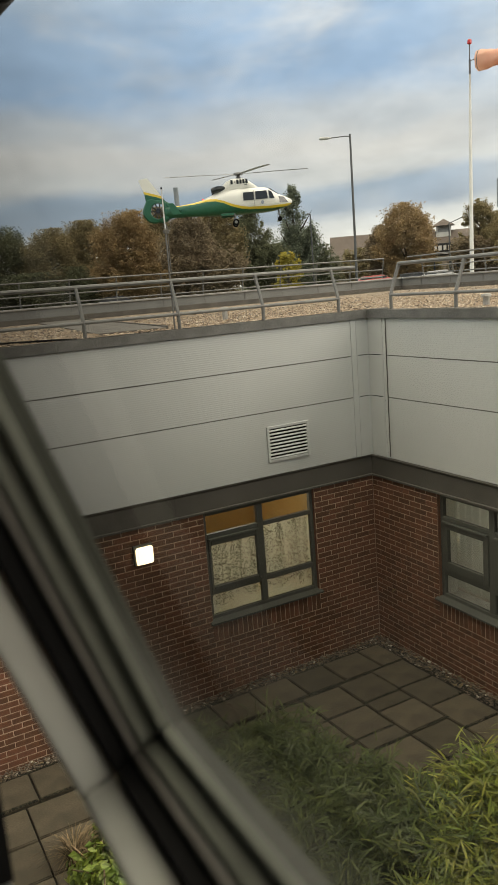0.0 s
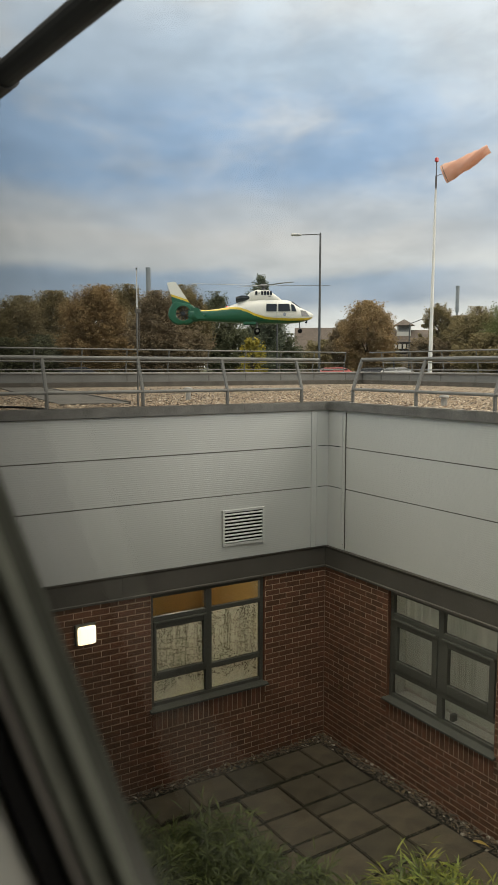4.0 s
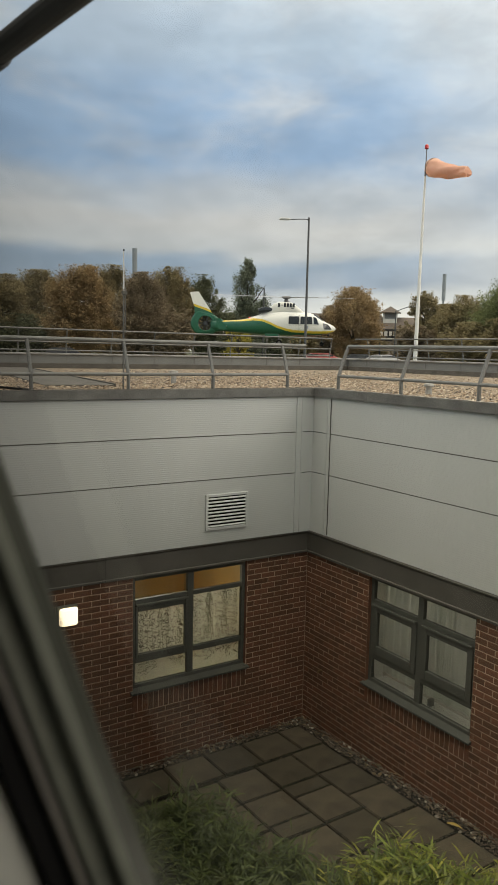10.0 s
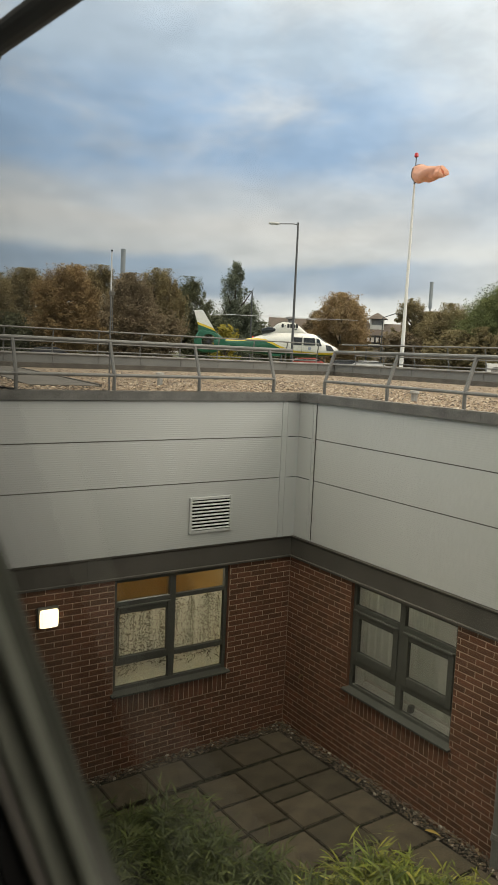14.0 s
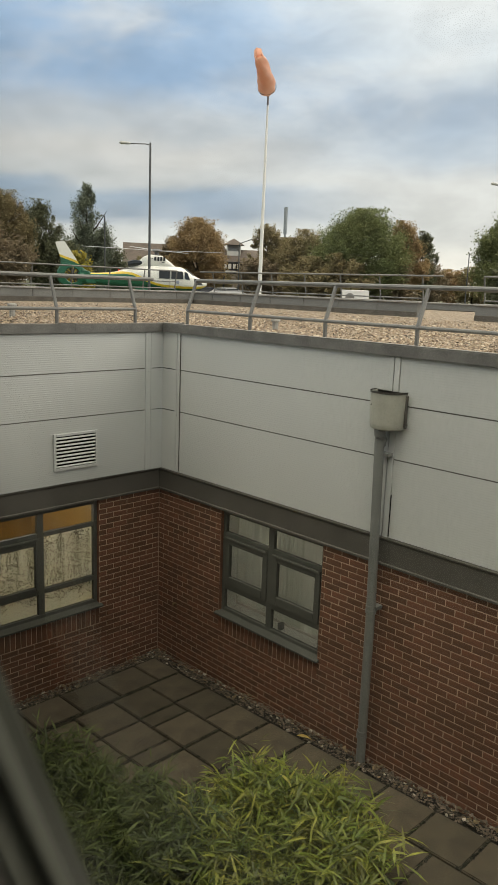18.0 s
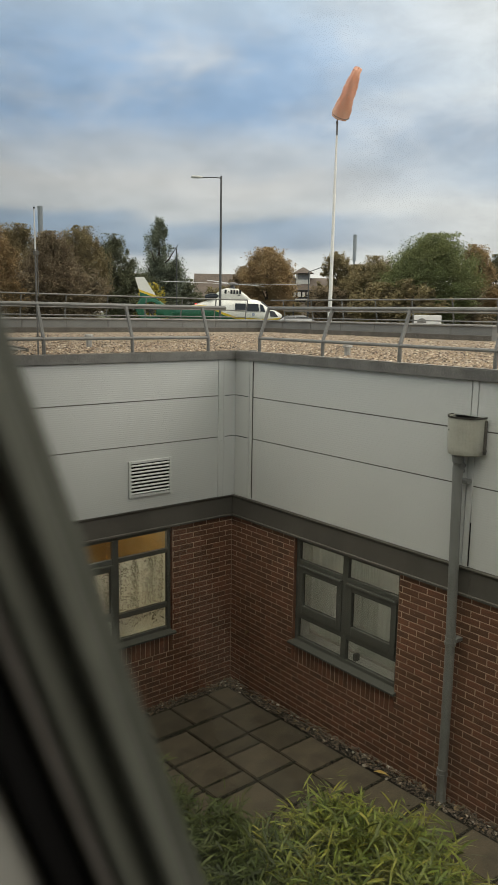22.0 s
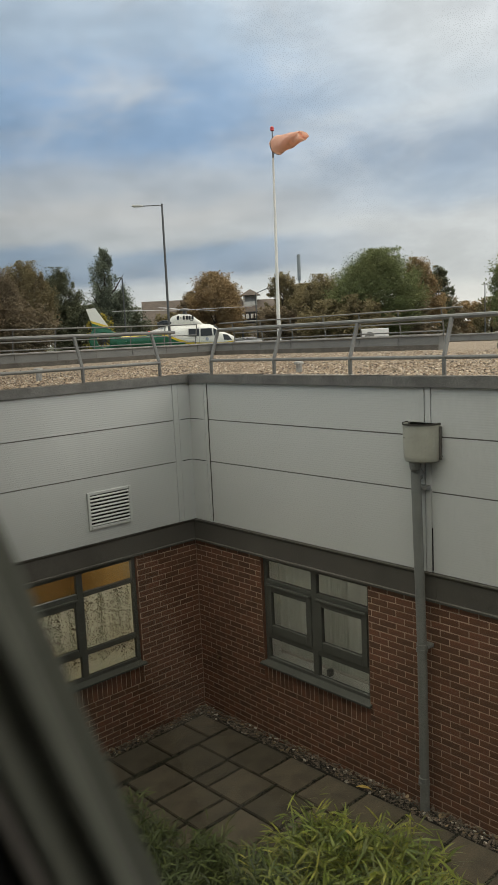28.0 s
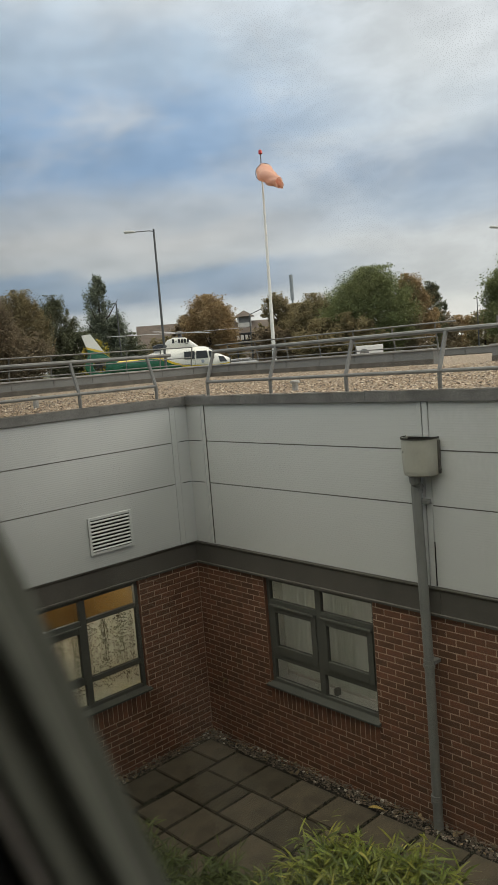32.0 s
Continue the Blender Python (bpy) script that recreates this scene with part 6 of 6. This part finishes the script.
for s in (-1, 1):
    ex = new("exhaust")
    ex.parent = heli
    part("exhaust_pipe", tube([(-5.10, s * 0.40, 2.78), (-5.70, s * 0.46, 2.74), (-6.20, s * 0.48, 2.66)], 0.2, 12, taper=[0.15, 0.25, 0.20]), HDARK, ex, "dark exhaust outlet")
    part("intake", box(-3.62, -3.40, s * 0.575 - 0.012, s * 0.575 + 0.012, 2.86, 2.93, 0.006), HGREY, heli)

    def pane_at(name, pts, label=""):
        bm = bmesh.new()
        inner = [bm.verts.new((-x, s * (y - 0.03), z)) for x, y, z in pts]
        outer = [bm.verts.new((-x, s * (y + 0.012), z)) for x, y, z in pts]
        bm.faces.new(inner), bm.faces.new(outer[::-1])
        n = len(pts)
        for i in range(n):
            bm.faces.new((inner[i], outer[i], outer[(i + 1) % n], inner[(i + 1) % n]))
        bmesh.ops.recalc_face_normals(bm, faces=bm.faces[:])
        part(name, bm, HDARK, heli, label)

    pane_at("cabin_window", ((3.00, 1.05, 1.74), (3.80, 1.05, 1.74), (3.80, 1.01, 2.30), (2.98, 1.01, 2.30)), "dark cabin window")
    pane_at("cabin_window", ((1.92, 1.03, 1.76), (2.86, 1.05, 1.74), (2.86, 1.01, 2.30), (1.98, 0.99, 2.31)), "dark cabin window")
    pane_at("cockpit_window", ((1.40, 0.95, 1.74), (1.80, 1.00, 1.76), (1.86, 0.95, 2.30), (1.62, 0.92, 2.24)), "dark cockpit window")
    pane_at("windscreen", ((0.34, 0.50, 1.40), (0.98, 0.83, 1.40), (1.10, 0.80, 1.86), (0.66, 0.62, 1.80)), "dark lower nose window")
    part("door_line", box(-2.98, -2.96, s * 1.012 - 0.01, s * 1.012 + 0.012, 1.05, 2.4), HGREY, heli)
    for k, x in enumerate((-4.66, -4.40, -4.20, -3.97, -3.74, -3.51)):
        part("registration_bar", box(x, x + (0.10 if k == 1 else 0.17), s * 0.590 - 0.01, s * 0.590 + 0.008, 2.98 if k != 1 else 3.09, 3.27 if k != 1 else 3.15, 0.003), HDARK, heli, "dark bar of lettering")
    part("badge", tube([(-2.35, s * 0.99, 1.52), (-2.35, s * 1.03, 1.52)], 0.13, 16), mat("badge_blue", (0.30, 0.34, 0.42), 0.4), heli)
    # horizontal tailplane and its end plate
    part("tailplane", box(-9.25, -8.65, s * 0.25, s * 1.5, 1.42, 1.50, 0.02) if s > 0 else box(-9.25, -8.65, -1.5, -0.25, 1.42, 1.50, 0.02), HGREEN, heli)
    bm = bmesh.new()
    pl = [(-8.55, 1.15), (-9.25, 1.15), (-9.55, 2.0), (-9.15, 2.0)]
    a = [bm.verts.new((x, s * 1.5, z)) for x, z in pl]
    b_ = [bm.verts.new((x, s * 1.545, z)) for x, z in pl]
    bm.faces.new(a), bm.faces.new(b_[::-1])
    for i in range(4):
        bm.faces.new((a[i], b_[i], b_[(i + 1) % 4], a[(i + 1) % 4]))
    bmesh.ops.recalc_face_normals(bm, faces=bm.faces[:])
    part("end_plate", bm, HGREEN, heli)
    # main undercarriage
    leg = new("main_gear")
    leg.parent = heli
    part("strut", tube([(-4.55, s * 0.62, 0.95), (-4.5, s * 0.95, 0.25)], 0.05, 8), HGREY, leg)
    part("tyre", tube([(-4.5, s * 0.98 - 0.1, 0.24), (-4.5, s * 0.98 - 0.07, 0.24), (-4.5, s * 0.98 + 0.07, 0.24), (-4.5, s * 0.98 + 0.1, 0.24)], 0.24, 16, taper=[0.18, 0.24, 0.24, 0.18]), RUBBER, leg)
    part("rim", tube([(-4.5, s * 0.98 - 0.11, 0.24), (-4.5, s * 0.98 + 0.11, 0.24)], 0.12, 12), GALV, leg)
    part("gear_door", box(-5.6, -4.6, s * 0.86 - 0.02, s * 0.86 + 0.02, 0.78, 0.96, 0.01), HGREEN, heli)
ws = bmesh.new()
front = [(-0.78, 0.0, 1.93), (-0.95, 0.42, 1.98), (-1.15, 0.62, 2.05)]
back = [(-1.72, 0.0, 2.555), (-1.74, 0.40, 2.53), (-1.76, 0.66, 2.44)]
for sgn in (-1, 1):
    f_ = [ws.verts.new((x, sgn * y, z + 0.02)) for x, y, z in front]
    g_ = [ws.verts.new((x, sgn * y, z + 0.02)) for x, y, z in back]
    for i in range(2):
        ws.faces.new((f_[i], f_[i + 1], g_[i + 1], g_[i]))
bmesh.ops.recalc_face_normals(ws, faces=ws.faces[:])
bmesh.ops.solidify(ws, geom=ws.faces[:], thickness=0.03)
part("windscreen", ws, HDARK, heli, "dark glazed windscreen")
nose_gear = new("nose_gear")
nose_gear.parent = heli
part("strut", tube([(-1.1, 0, 1.0), (-1.05, 0, 0.30)], 0.045, 8), HGREY, nose_gear)
for s in (-1, 1):
    part("tyre", tube([(-1.05, s * 0.13 - 0.06, 0.26), (-1.05, s * 0.13 + 0.06, 0.26)], 0.17, 14), RUBBER, nose_gear)
part("search_light", tube([(-0.62, 0, 1.02), (-0.5, 0, 0.92)], 0.1, 12), HDARK, heli)
part("belly_probe", tube([(-0.3, 0.2, 1.2), (-1.9, 0.35, 1.02)], 0.02, 6), HDARK, heli)
part("anti_collision_lamp", tube([(-6.9, 0, 2.14), (-6.9, 0, 2.24)], 0.06, 8), mat("red_lamp", (0.7, 0.03, 0.02), 0.3, vary=0, bump=0, emit=1.5), heli)
# shrouded tail fan and fin
sh = bmesh.new()
n = 36
cx, cz = -10.42, 1.66
OUTER = [(0, 1.10), (45, 0.95), (75, 0.84), (100, 0.90), (128, 1.22), (150, 1.16), (190, 1.22), (228, 1.10), (270, 0.86), (312, 1.05), (360, 1.10)]


def shroud_edge(k):
    """The angular outline of the tail fan's housing."""
    deg = 360.0 * k / n
    for (a0, r0), (a1, r1) in zip(OUTER, OUTER[1:]):
        if a0 <= deg <= a1:
            return r0 + (r1 - r0) * (deg - a0) / (a1 - a0)
    return OUTER[-1][1]


rings = []
for y, r0, r1 in ((-0.18, 0.58, 0.0), (-0.20, 0.62, 0.0), (-0.16, 0.0, 0.90), (0.0, 0.0, 1.0), (0.16, 0.0, 0.90), (0.20, 0.62, 0.0), (0.18, 0.58, 0.0)):
    rings.append([sh.verts.new((cx + (r0 + r1 * shroud_edge(k)) * math.cos(2 * math.pi * k / n), y, cz + (r0 + r1 * shroud_edge(k)) * math.sin(2 * math.pi * k / n))) for k in range(n)])
for a, b_ in zip(rings, rings[1:] + rings[:1]):
    for k in range(n):
        sh.faces.new((a[k], a[(k + 1) % n], b_[(k + 1) % n], b_[k]))
bmesh.ops.recalc_face_normals(sh, faces=sh.faces[:])
part("fan_shroud", sh, HGREEN, heli, "angular green housing of the tail fan")
part("fan_hub", tube([(cx, -0.14, cz), (cx, 0.14, cz)], 0.16, 14), HDARK, heli)
for k in range(10):
    a = 2 * math.pi * k / 10
    d = Vector((math.cos(a), 0, math.sin(a)))
    t_ = Vector((-math.sin(a), 0, math.cos(a))) * 0.05
    bm = bmesh.new()
    q = [Vector((cx, -0.03, cz)) + d * 0.14 - t_, Vector((cx, 0.03, cz)) + d * 0.14 + t_, Vector((cx, 0.02, cz)) + d * 0.57 + t_, Vector((cx, -0.02, cz)) + d * 0.57 - t_]
    bm.faces.new([bm.verts.new(p) for p in q])
    bmesh.ops.solidify(bm, geom=bm.faces[:], thickness=0.015)
    part("fan_blade", bm, HGREY, heli)
fin = bmesh.new()
outl = [(-9.62, 2.10), (-9.95, cz + 0.90), (-11.02, cz + 2.50), (-11.72, cz + 2.42), (-11.34, cz + 1.26), (-11.30, cz + 0.66), (-10.42, cz + 0.70)]
a = [fin.verts.new((x, -0.09 if z < 3 else -0.05, z)) for x, z in outl]
b_ = [fin.verts.new((x, 0.09 if z < 3 else 0.05, z)) for x, z in outl]
fin.faces.new(a), fin.faces.new(b_[::-1])
for i in range(len(outl)):
    fin.faces.new((a[i], b_[i], b_[(i + 1) % len(outl)], a[(i + 1) % len(outl)]))
bmesh.ops.recalc_face_normals(fin, faces=fin.faces[:])
bmesh.ops.bevel(fin, geom=fin.edges[:], offset=0.03, segments=2, affect="EDGES")
part("tail_fin", fin, LIVERY, heli, "tail fin, white above green")
part("tail_boom_fairing", loft([oval(-8.9, 1.10, 1.92, 0.32, 16), oval(-9.35, 1.02, 2.06, 0.28, 16), oval(-9.75, 0.98, 2.36, 0.20, 16)]), HGREEN, heli, smooth=True)

# main rotor: hub and four drooped blades, turning about the mast
part("rotor_mast", tube([(-4.0, 0, 3.35), (-4.0, 0, 3.72)], 0.12, 12, taper=[0.22, 0.10]), HGREY, heli)
rotor = new("main_rotor")
rotor.parent = heli
rotor.matrix_basis = pose(-4.0, 0, 3.72)
part("hub", tube([(0, 0, -0.10), (0, 0, -0.02), (0, 0, 0.08), (0, 0, 0.14)], 0.3, 16, taper=[0.22, 0.42, 0.36, 0.12]), HGREY, rotor)
for k in range(4):
    bm = bmesh.new()
    st = []
    for u in (0.0, 0.08, 0.14, 0.3, 0.6, 0.9, 1.0):
        r_ = 0.3 + 5.67 * u
        c = 0.09 if u < 0.1 else 0.23
        if u == 1.0:
            c = 0.12
        z = 0.03 * u + 0.05 * math.sin(u * 2)
        st.append([Vector((r_, c, z - 0.010)), Vector((r_, 0.3 * c, z + 0.022)), Vector((r_, -c, z + 0.008)), Vector((r_, -0.3 * c, z - 0.016))])
    loft(st, bm)
    part("rotor_blade", bm, BLADEM, rotor, m=pose(0, 0, 0, 0, 0, 90 * k))



def raise_roof(ob):
    """The cabin, the cowling and what stands on them are a little taller above the sill line; the tail boom is not."""
    for v in ob.data.vertices:
        k = 0.06 * min(1.0, max(0.0, (7.6 + v.co.x) / 2.2))
        if v.co.z > 1.5:
            v.co.z += k * (v.co.z - 1.5)


for ob in heli.children_recursive:
    if ob.type == "MESH" and ob.parent is not rotor:
        raise_roof(ob)
HUB = 1.5 + 1.06 * (3.72 - 1.5)

# ==== windsock mast ====
MAZ, MD = 44.92, 38.0
MASTW = mat("white_mast", (0.72, 0.72, 0.70), 0.4, vary=0.05, scale=2, bump=0.02)
SOCK = mat("faded_orange_cloth", (0.83, 0.57, 0.46), 0.85, vary=0.12, scale=2.2, fine=30, bump=0.2, tint=(0.76, 0.44, 0.33))
nt_ = SOCK.node_tree
tr, mx = nt_.nodes.new("ShaderNodeBsdfTranslucent"), nt_.nodes.new("ShaderNodeMixShader")
tr.inputs[0].default_value, mx.inputs[0].default_value = (0.82, 0.50, 0.38, 1), 0.40
nt_.links.new(nt_.nodes["Principled BSDF"].outputs[0], mx.inputs[1]), nt_.links.new(tr.outputs[0], mx.inputs[2])
nt_.links.new(mx.outputs[0], nt_.nodes["Material Output"].inputs[0])
mast_top = height(14.55, MD) - GROUND
wsock = thing("windsock_mast", "white tapered mast with a faded orange windsock", "windsock", Matrix.Translation(far(MAZ, MD)) @ pose(0, 0, 0, 0, 0, -MAZ) @ pose(0, 0, 0, 0, 0.4, 0))
part("mast", tube([(0, 0, 0), (0, 0, 1.2), (0, 0, 1.25), (0, 0, mast_top - 1.35)], 0.09, 12, taper=[0.13, 0.12, 0.10, 0.045]), MASTW, wsock, "white tapered mast")
part("head_tube", tube([(0, 0, mast_top - 1.4), (0, 0, mast_top - 0.75)], 0.045, 10), HGREY, wsock)
part("head_spike", tube([(0, 0, mast_top - 0.78), (0, 0, mast_top - 0.1)], 0.025, 8), HGREY, wsock)
part("red_lamp", tube([(0, 0, mast_top - 0.12), (0, 0, mast_top - 0.08), (0, 0, mast_top + 0.06), (0, 0, mast_top + 0.10)], 0.09, 10, taper=[0.05, 0.10, 0.09, 0.04]), mat("red_glass", (0.5, 0.03, 0.03), 0.25, vary=0.05, bump=0), wsock, "red obstruction lamp")
swivel = new("swivel")
swivel.parent = wsock
PIV = mast_top - 0.86
swivel.matrix_basis = pose(0, 0, PIV)
part("frame_arm", tube([(0, 0, 0.06), (0.2, 0, 0.08), (0.46, 0, 0.0)], 0.018, 6), HGREY, swivel)
bm = bmesh.new()
for k in range(16):
    a, b2 = 2 * math.pi * k / 16, 2 * math.pi * (k + 1) / 16
    tube([(0.46, 0.43 * math.cos(a), 0.43 * math.sin(a)), (0.46, 0.43 * math.cos(b2), 0.43 * math.sin(b2))], 0.015, 5, bm=bm)
part("hoop", bm, HGREY, swivel)
# cloth in five rigid lengths, each folded a little more than the last
SEG = 0.43
RAD = [0.41, 0.40, 0.385, 0.355, 0.32, 0.28]
socks = []
for k in range(5):
    bm = bmesh.new()
    n = 28
    ring = []
    for x in (-0.11, -0.02, 0.08, 0.17, 0.26, 0.35, SEG):
        r0 = RAD[k] + (RAD[k + 1] - RAD[k]) * x / SEG - (0.016 if x < -0.05 else 0.003 if x < 0 else 0.0)
        s0 = k + x / SEG
        ring.append([bm.verts.new((x, (r0 + 0.030 * math.sin(3 * a + 1.6 * s0) + 0.012 * math.sin(7 * a + 4.1 * s0)) * math.cos(a), (r0 * (1 - 0.07 * s0) + 0.034 * math.sin(4 * a + 2.3 * s0) + 0.012 * math.sin(5 * a - 5.0 * s0)) * math.sin(a))) for a in [2 * math.pi * i / n for i in range(n)]])
    for a, b2 in zip(ring, ring[1:]):
        for i in range(n):
            bm.faces.new((a[i], a[(i + 1) % n], b2[(i + 1) % n], b2[i]))
    bmesh.ops.recalc_face_normals(bm, faces=bm.faces[:])
    socks.append(part("cloth_length", bm, SOCK, wsock, "faded orange cloth" if k == 0 else "", smooth=True))


# ==== bricks ====
def brick_mesh(w, h=0.065, d=0.022):
    bm = box(-w / 2, w / 2, -d / 2, d / 2, -h / 2, h / 2)
    edge = [e for e in bm.edges if all(v.co.y < 0 for v in e.verts)]
    bmesh.ops.bevel(bm, geom=edge, offset=0.004, segments=1, affect="EDGES")
    return mesh_of(bm, BRICK, "brick")


BM = {}


def brick_data(w):
    k = round(w, 3)
    if k not in BM:
        BM[k] = brick_mesh(k)
    return BM[k]


def lay_bricks(wall, axis, length, holes, near, seed):
    """Stretcher bond outwards from the corner. near(s, z) picks the bricks that are objects of their own; the rest is one joined part."""
    r = random.Random(seed)
    rest_v, rest_f = [], []
    made = 0
    n_rows = int((H + 0.25) / 0.075)
    for row in range(n_rows):
        zc = H - 0.0375 - 0.006 - row * 0.075
        spans = []
        s = 0.002 if row % 2 == 0 else -0.1105
        while s < length:
            a, b = max(s, 0.002), min(s + 0.215, length)
            s += 0.225
            if b - a < 0.03:
                continue
            pieces = [(a, b)]
            for h0, h1, z0, z1 in holes:
                if zc + 0.03 > z0 - 0.265 and zc - 0.03 < z1:
                    nxt = []
                    for p, q in pieces:
                        if q <= h0 or p >= h1:
                            nxt.append((p, q))
                        else:
                            if h0 - p > 0.012:
                                nxt.append((p, h0 - 0.002))
                            if q - h1 > 0.012:
                                nxt.append((h1 + 0.002, q))
                    pieces = nxt
            spans += pieces
        for a, b in spans:
            w, c = b - a, (a + b) / 2
            out = r.uniform(-0.0015, 0.0015)
            turn = r.uniform(-0.25, 0.25)
            m = pose(-c, 0.011 + out - 0.0005, zc, 0, turn, 0) if axis == "x" else pose(0.011 + out - 0.0005, -c, zc, turn, 0, 0) @ pose(0, 0, 0, 0, 0, -90)
            if made < 300 and near(c, zc):
                o = new("brick", brick_data(w))
                o.parent, o.matrix_basis = wall, m
                made += 1
            else:
                put_brick(rest_v, rest_f, brick_data(w), m)
    for h0, h1, z0, z1 in holes:
        # soldier course under the sill, down to the last full course
        low = min(H - 0.0435 - i * 0.075 for i in range(n_rows) if H - 0.0435 - i * 0.075 + 0.03 > z0 - 0.265) - 0.0375
        tall, zs_ = z0 - 0.042 - low - 0.01, (z0 - 0.042 + low) / 2
        n_sold = round((h1 - h0) / 0.075)
        step = (h1 - h0 + 0.01) / n_sold
        x = h0
        while x + 0.065 <= h1 + 0.01:
            m = pose(-(x + 0.0325), 0.0105, zs_, 0, 90, 0) if axis == "x" else pose(0.0105, -(x + 0.0325), zs_, 90, 0, 0) @ pose(0, 0, 0, 0, 0, -90)
            put_brick(rest_v, rest_f, brick_data(tall), m)
            x += step
    me = bpy.data.meshes.new("brickwork")
    me.from_pydata(rest_v, [], rest_f)
    me.materials.append(BRICK)
    ob = new("brickwork", me)
    ob.parent = wall
    tagged(ob, "red facing bricks laid in stretcher bond", kind="stuff")


def put_brick(vs, fs, me, m):
    b0 = len(vs)
    vs.extend([tuple(m @ v.co) for v in me.vertices])
    fs.extend([tuple(b0 + i for i in p.vertices) for p in me.polygons])


lay_bricks(wall_east, "y", 10.5, [(-WE[1], -WE[0], WE[2], WE[3]), (-WE2[1], -WE2[0], WE2[2], WE2[3])], lambda s, z: 3.2 < s < 6.0 and z > 0.9, 1)
lay_bricks(wall_north, "x", 6.4, [(-WN[1], -WN[0], WN[2], WN[3])], lambda s, z: s < 1.1 or 2.6 < s < 4.2 and z > 0.9, 2)


# ==== what moves ====
# seconds, bearing of its middle, height of the wheels, nose up in degrees
FLIGHT = [
    (0, 26.90, 9.98, 0.8), (0.5, 27.70, 9.65, 1.5), (1, 28.35, 9.24, 1.7), (1.5, 28.8, 9.12, 1.2), (2, 29.2, 9.00, 1.4), (2.5, 29.6, 8.82, 0.5), (3, 30.15, 8.48, 0.2), (3.5, 30.45, 8.25, 0.5),
    (4, 30.83, 8.02, 0.1), (4.5, 31.16, 7.64, 0.1), (5.5, 31.7, 7.26, 0.0), (6.5, 32.1, 6.98, 0.0), (7.5, 32.48, 6.72, -0.4), (8, 32.7, 6.49, -0.1), (9, 33.19, 6.20, -0.3), (10, 33.52, 5.90, -0.3), (11, 33.85, 5.63, -0.4), (12, 34.24, 5.26, -0.5),
    (13, 34.5, 4.88, -0.5), (14, 34.75, 4.66, -0.6), (15.2, 35.1, 4.48, -0.6), (16.5, 35.37, 4.37, -0.8), (18, 35.55, 4.20, -0.9), (19, 35.65, 4.11, -1.0), (21, 35.85, 3.99, -1.1), (23, 36.05, 3.96, -1.1), (26, 36.2, 3.95, -1.1), (32, 36.25, 3.95, -1.1)]
# seconds, lean of the windsock above level, bend along it (degrees a length), turn towards the wards, lift of the cloth at the hoop
WIND = [
    (0, -3, 0, -20), (1, 0, 2, -20), (2, -8, 4, -20), (2.5, -3, 0, -20), (3, -6, 2, -20), (3.5, 4, 2, -20), (4, 22, 2, -10), (4.5, -20, 9, -20), (5.5, 18, 3, -20), (6.5, 38, 6, 0), (7, 16, 8, -10), (7.5, -62, 3, -20), (8, -26, 3, -20), (8.5, -4, 4, -20), (9, -47, 3, -42), (9.5, -48, 2, -25), (10, -29, 4, -40), (10.5, 10, 4, -25), (11, 14, 5, -20), (11.5, -20, 4, -43), (12, -27, 3, -33),
    (12.5, -40, 2, -42), (13, 0, 6, -36), (13.5, -41, 4, -44), (14, -28, 3, -60), (14.5, 52, 2, -40), (15.5, 122, 3, -20), (16.5, 151, 3, -36), (17, 184, 2, -44), (17.4, 117, -8, -55), (17.5, 70, -8, -58), (18, 108, 2, -62), (18.5, 77, 4, -44), (19, 88, 7, 0), (19.5, 80, 2, -30), (20, 85, 2, -50), (20.3, 129, 3, -50), (20.5, 157, 4, -65), (20.8, 109, 2, -40), (21, 92, 0, -10), (21.5, 88, 0, 0), (22, 68, 0, -34), (22.5, 56, 2, -35), (23, 50, -6, -35), (23.5, 75, -6, -44),
    (24, -5, -1, -32, 82), (24.5, 12, 4, -58), (25.5, -3, 5, -50), (26.5, -12, 3, -68), (26.8, 41, -8, -35), (27, 55, -9, -30), (27.2, 69, 2, -22), (27.6, 28, 4, -40), (28, -3, 0, -58), (28.4, -37, 0, -32), (28.8, -25, -9, -44), (29.2, 37, 4, -58), (29.6, 96, 0, -22), (29.8, 87, -2, -40), (30, 40, 0, -76), (30.2, -30, 0, -68), (30.4, -56, 4, -40), (30.6, -55, 4, -25), (30.8, -49, 2, -35), (31.2, -40, 4, -55), (31.5, -40, 3, -55), (31.8, -67, 4, -48), (32, -62, 2, -58)]


def motions():
    rows = []
    for t, az, z, up in FLIGHT:
        p = far(az, 61.0, z)
        # the middle of the hull is 5.8 m behind the nose
        rows.append((t, Matrix.Translation(p) @ pose(0, 0, 0, 0, -up, -az) @ pose(5.8, 0, 0)))
    walk(heli, rows)
    spin = []
    for k in range(0, 321):
        spin.append((k / 10, pose(-4.0, 0, HUB, 4.0, 0, 0) @ pose(0, 0, 0, 0, 0, 81.0 * k + 20.0)))
    walk(rotor, spin)
    arm, lengths = [], [[] for _ in socks]
    for t, lean, bend, away, *lift in WIND:
        m = pose(0, 0, PIV) @ pose(0, 0, 0, 0, -lean, 0) @ pose(0, 0, 0, 0, 0, away)
        arm.append((t, m))
        m = m @ pose(0.47, 0, 0) @ pose(0, 0, 0, 0, -sum(lift), 0)
        for k in range(len(socks)):
            if k:
                m = m @ pose(SEG, 0, 0) @ pose(0, 0, 0, 0, -bend, 0)
            lengths[k].append((t, m.copy()))
    walk(swivel, arm)
    for ob, rr in zip(socks, lengths):
        walk(ob, rr)


motions()
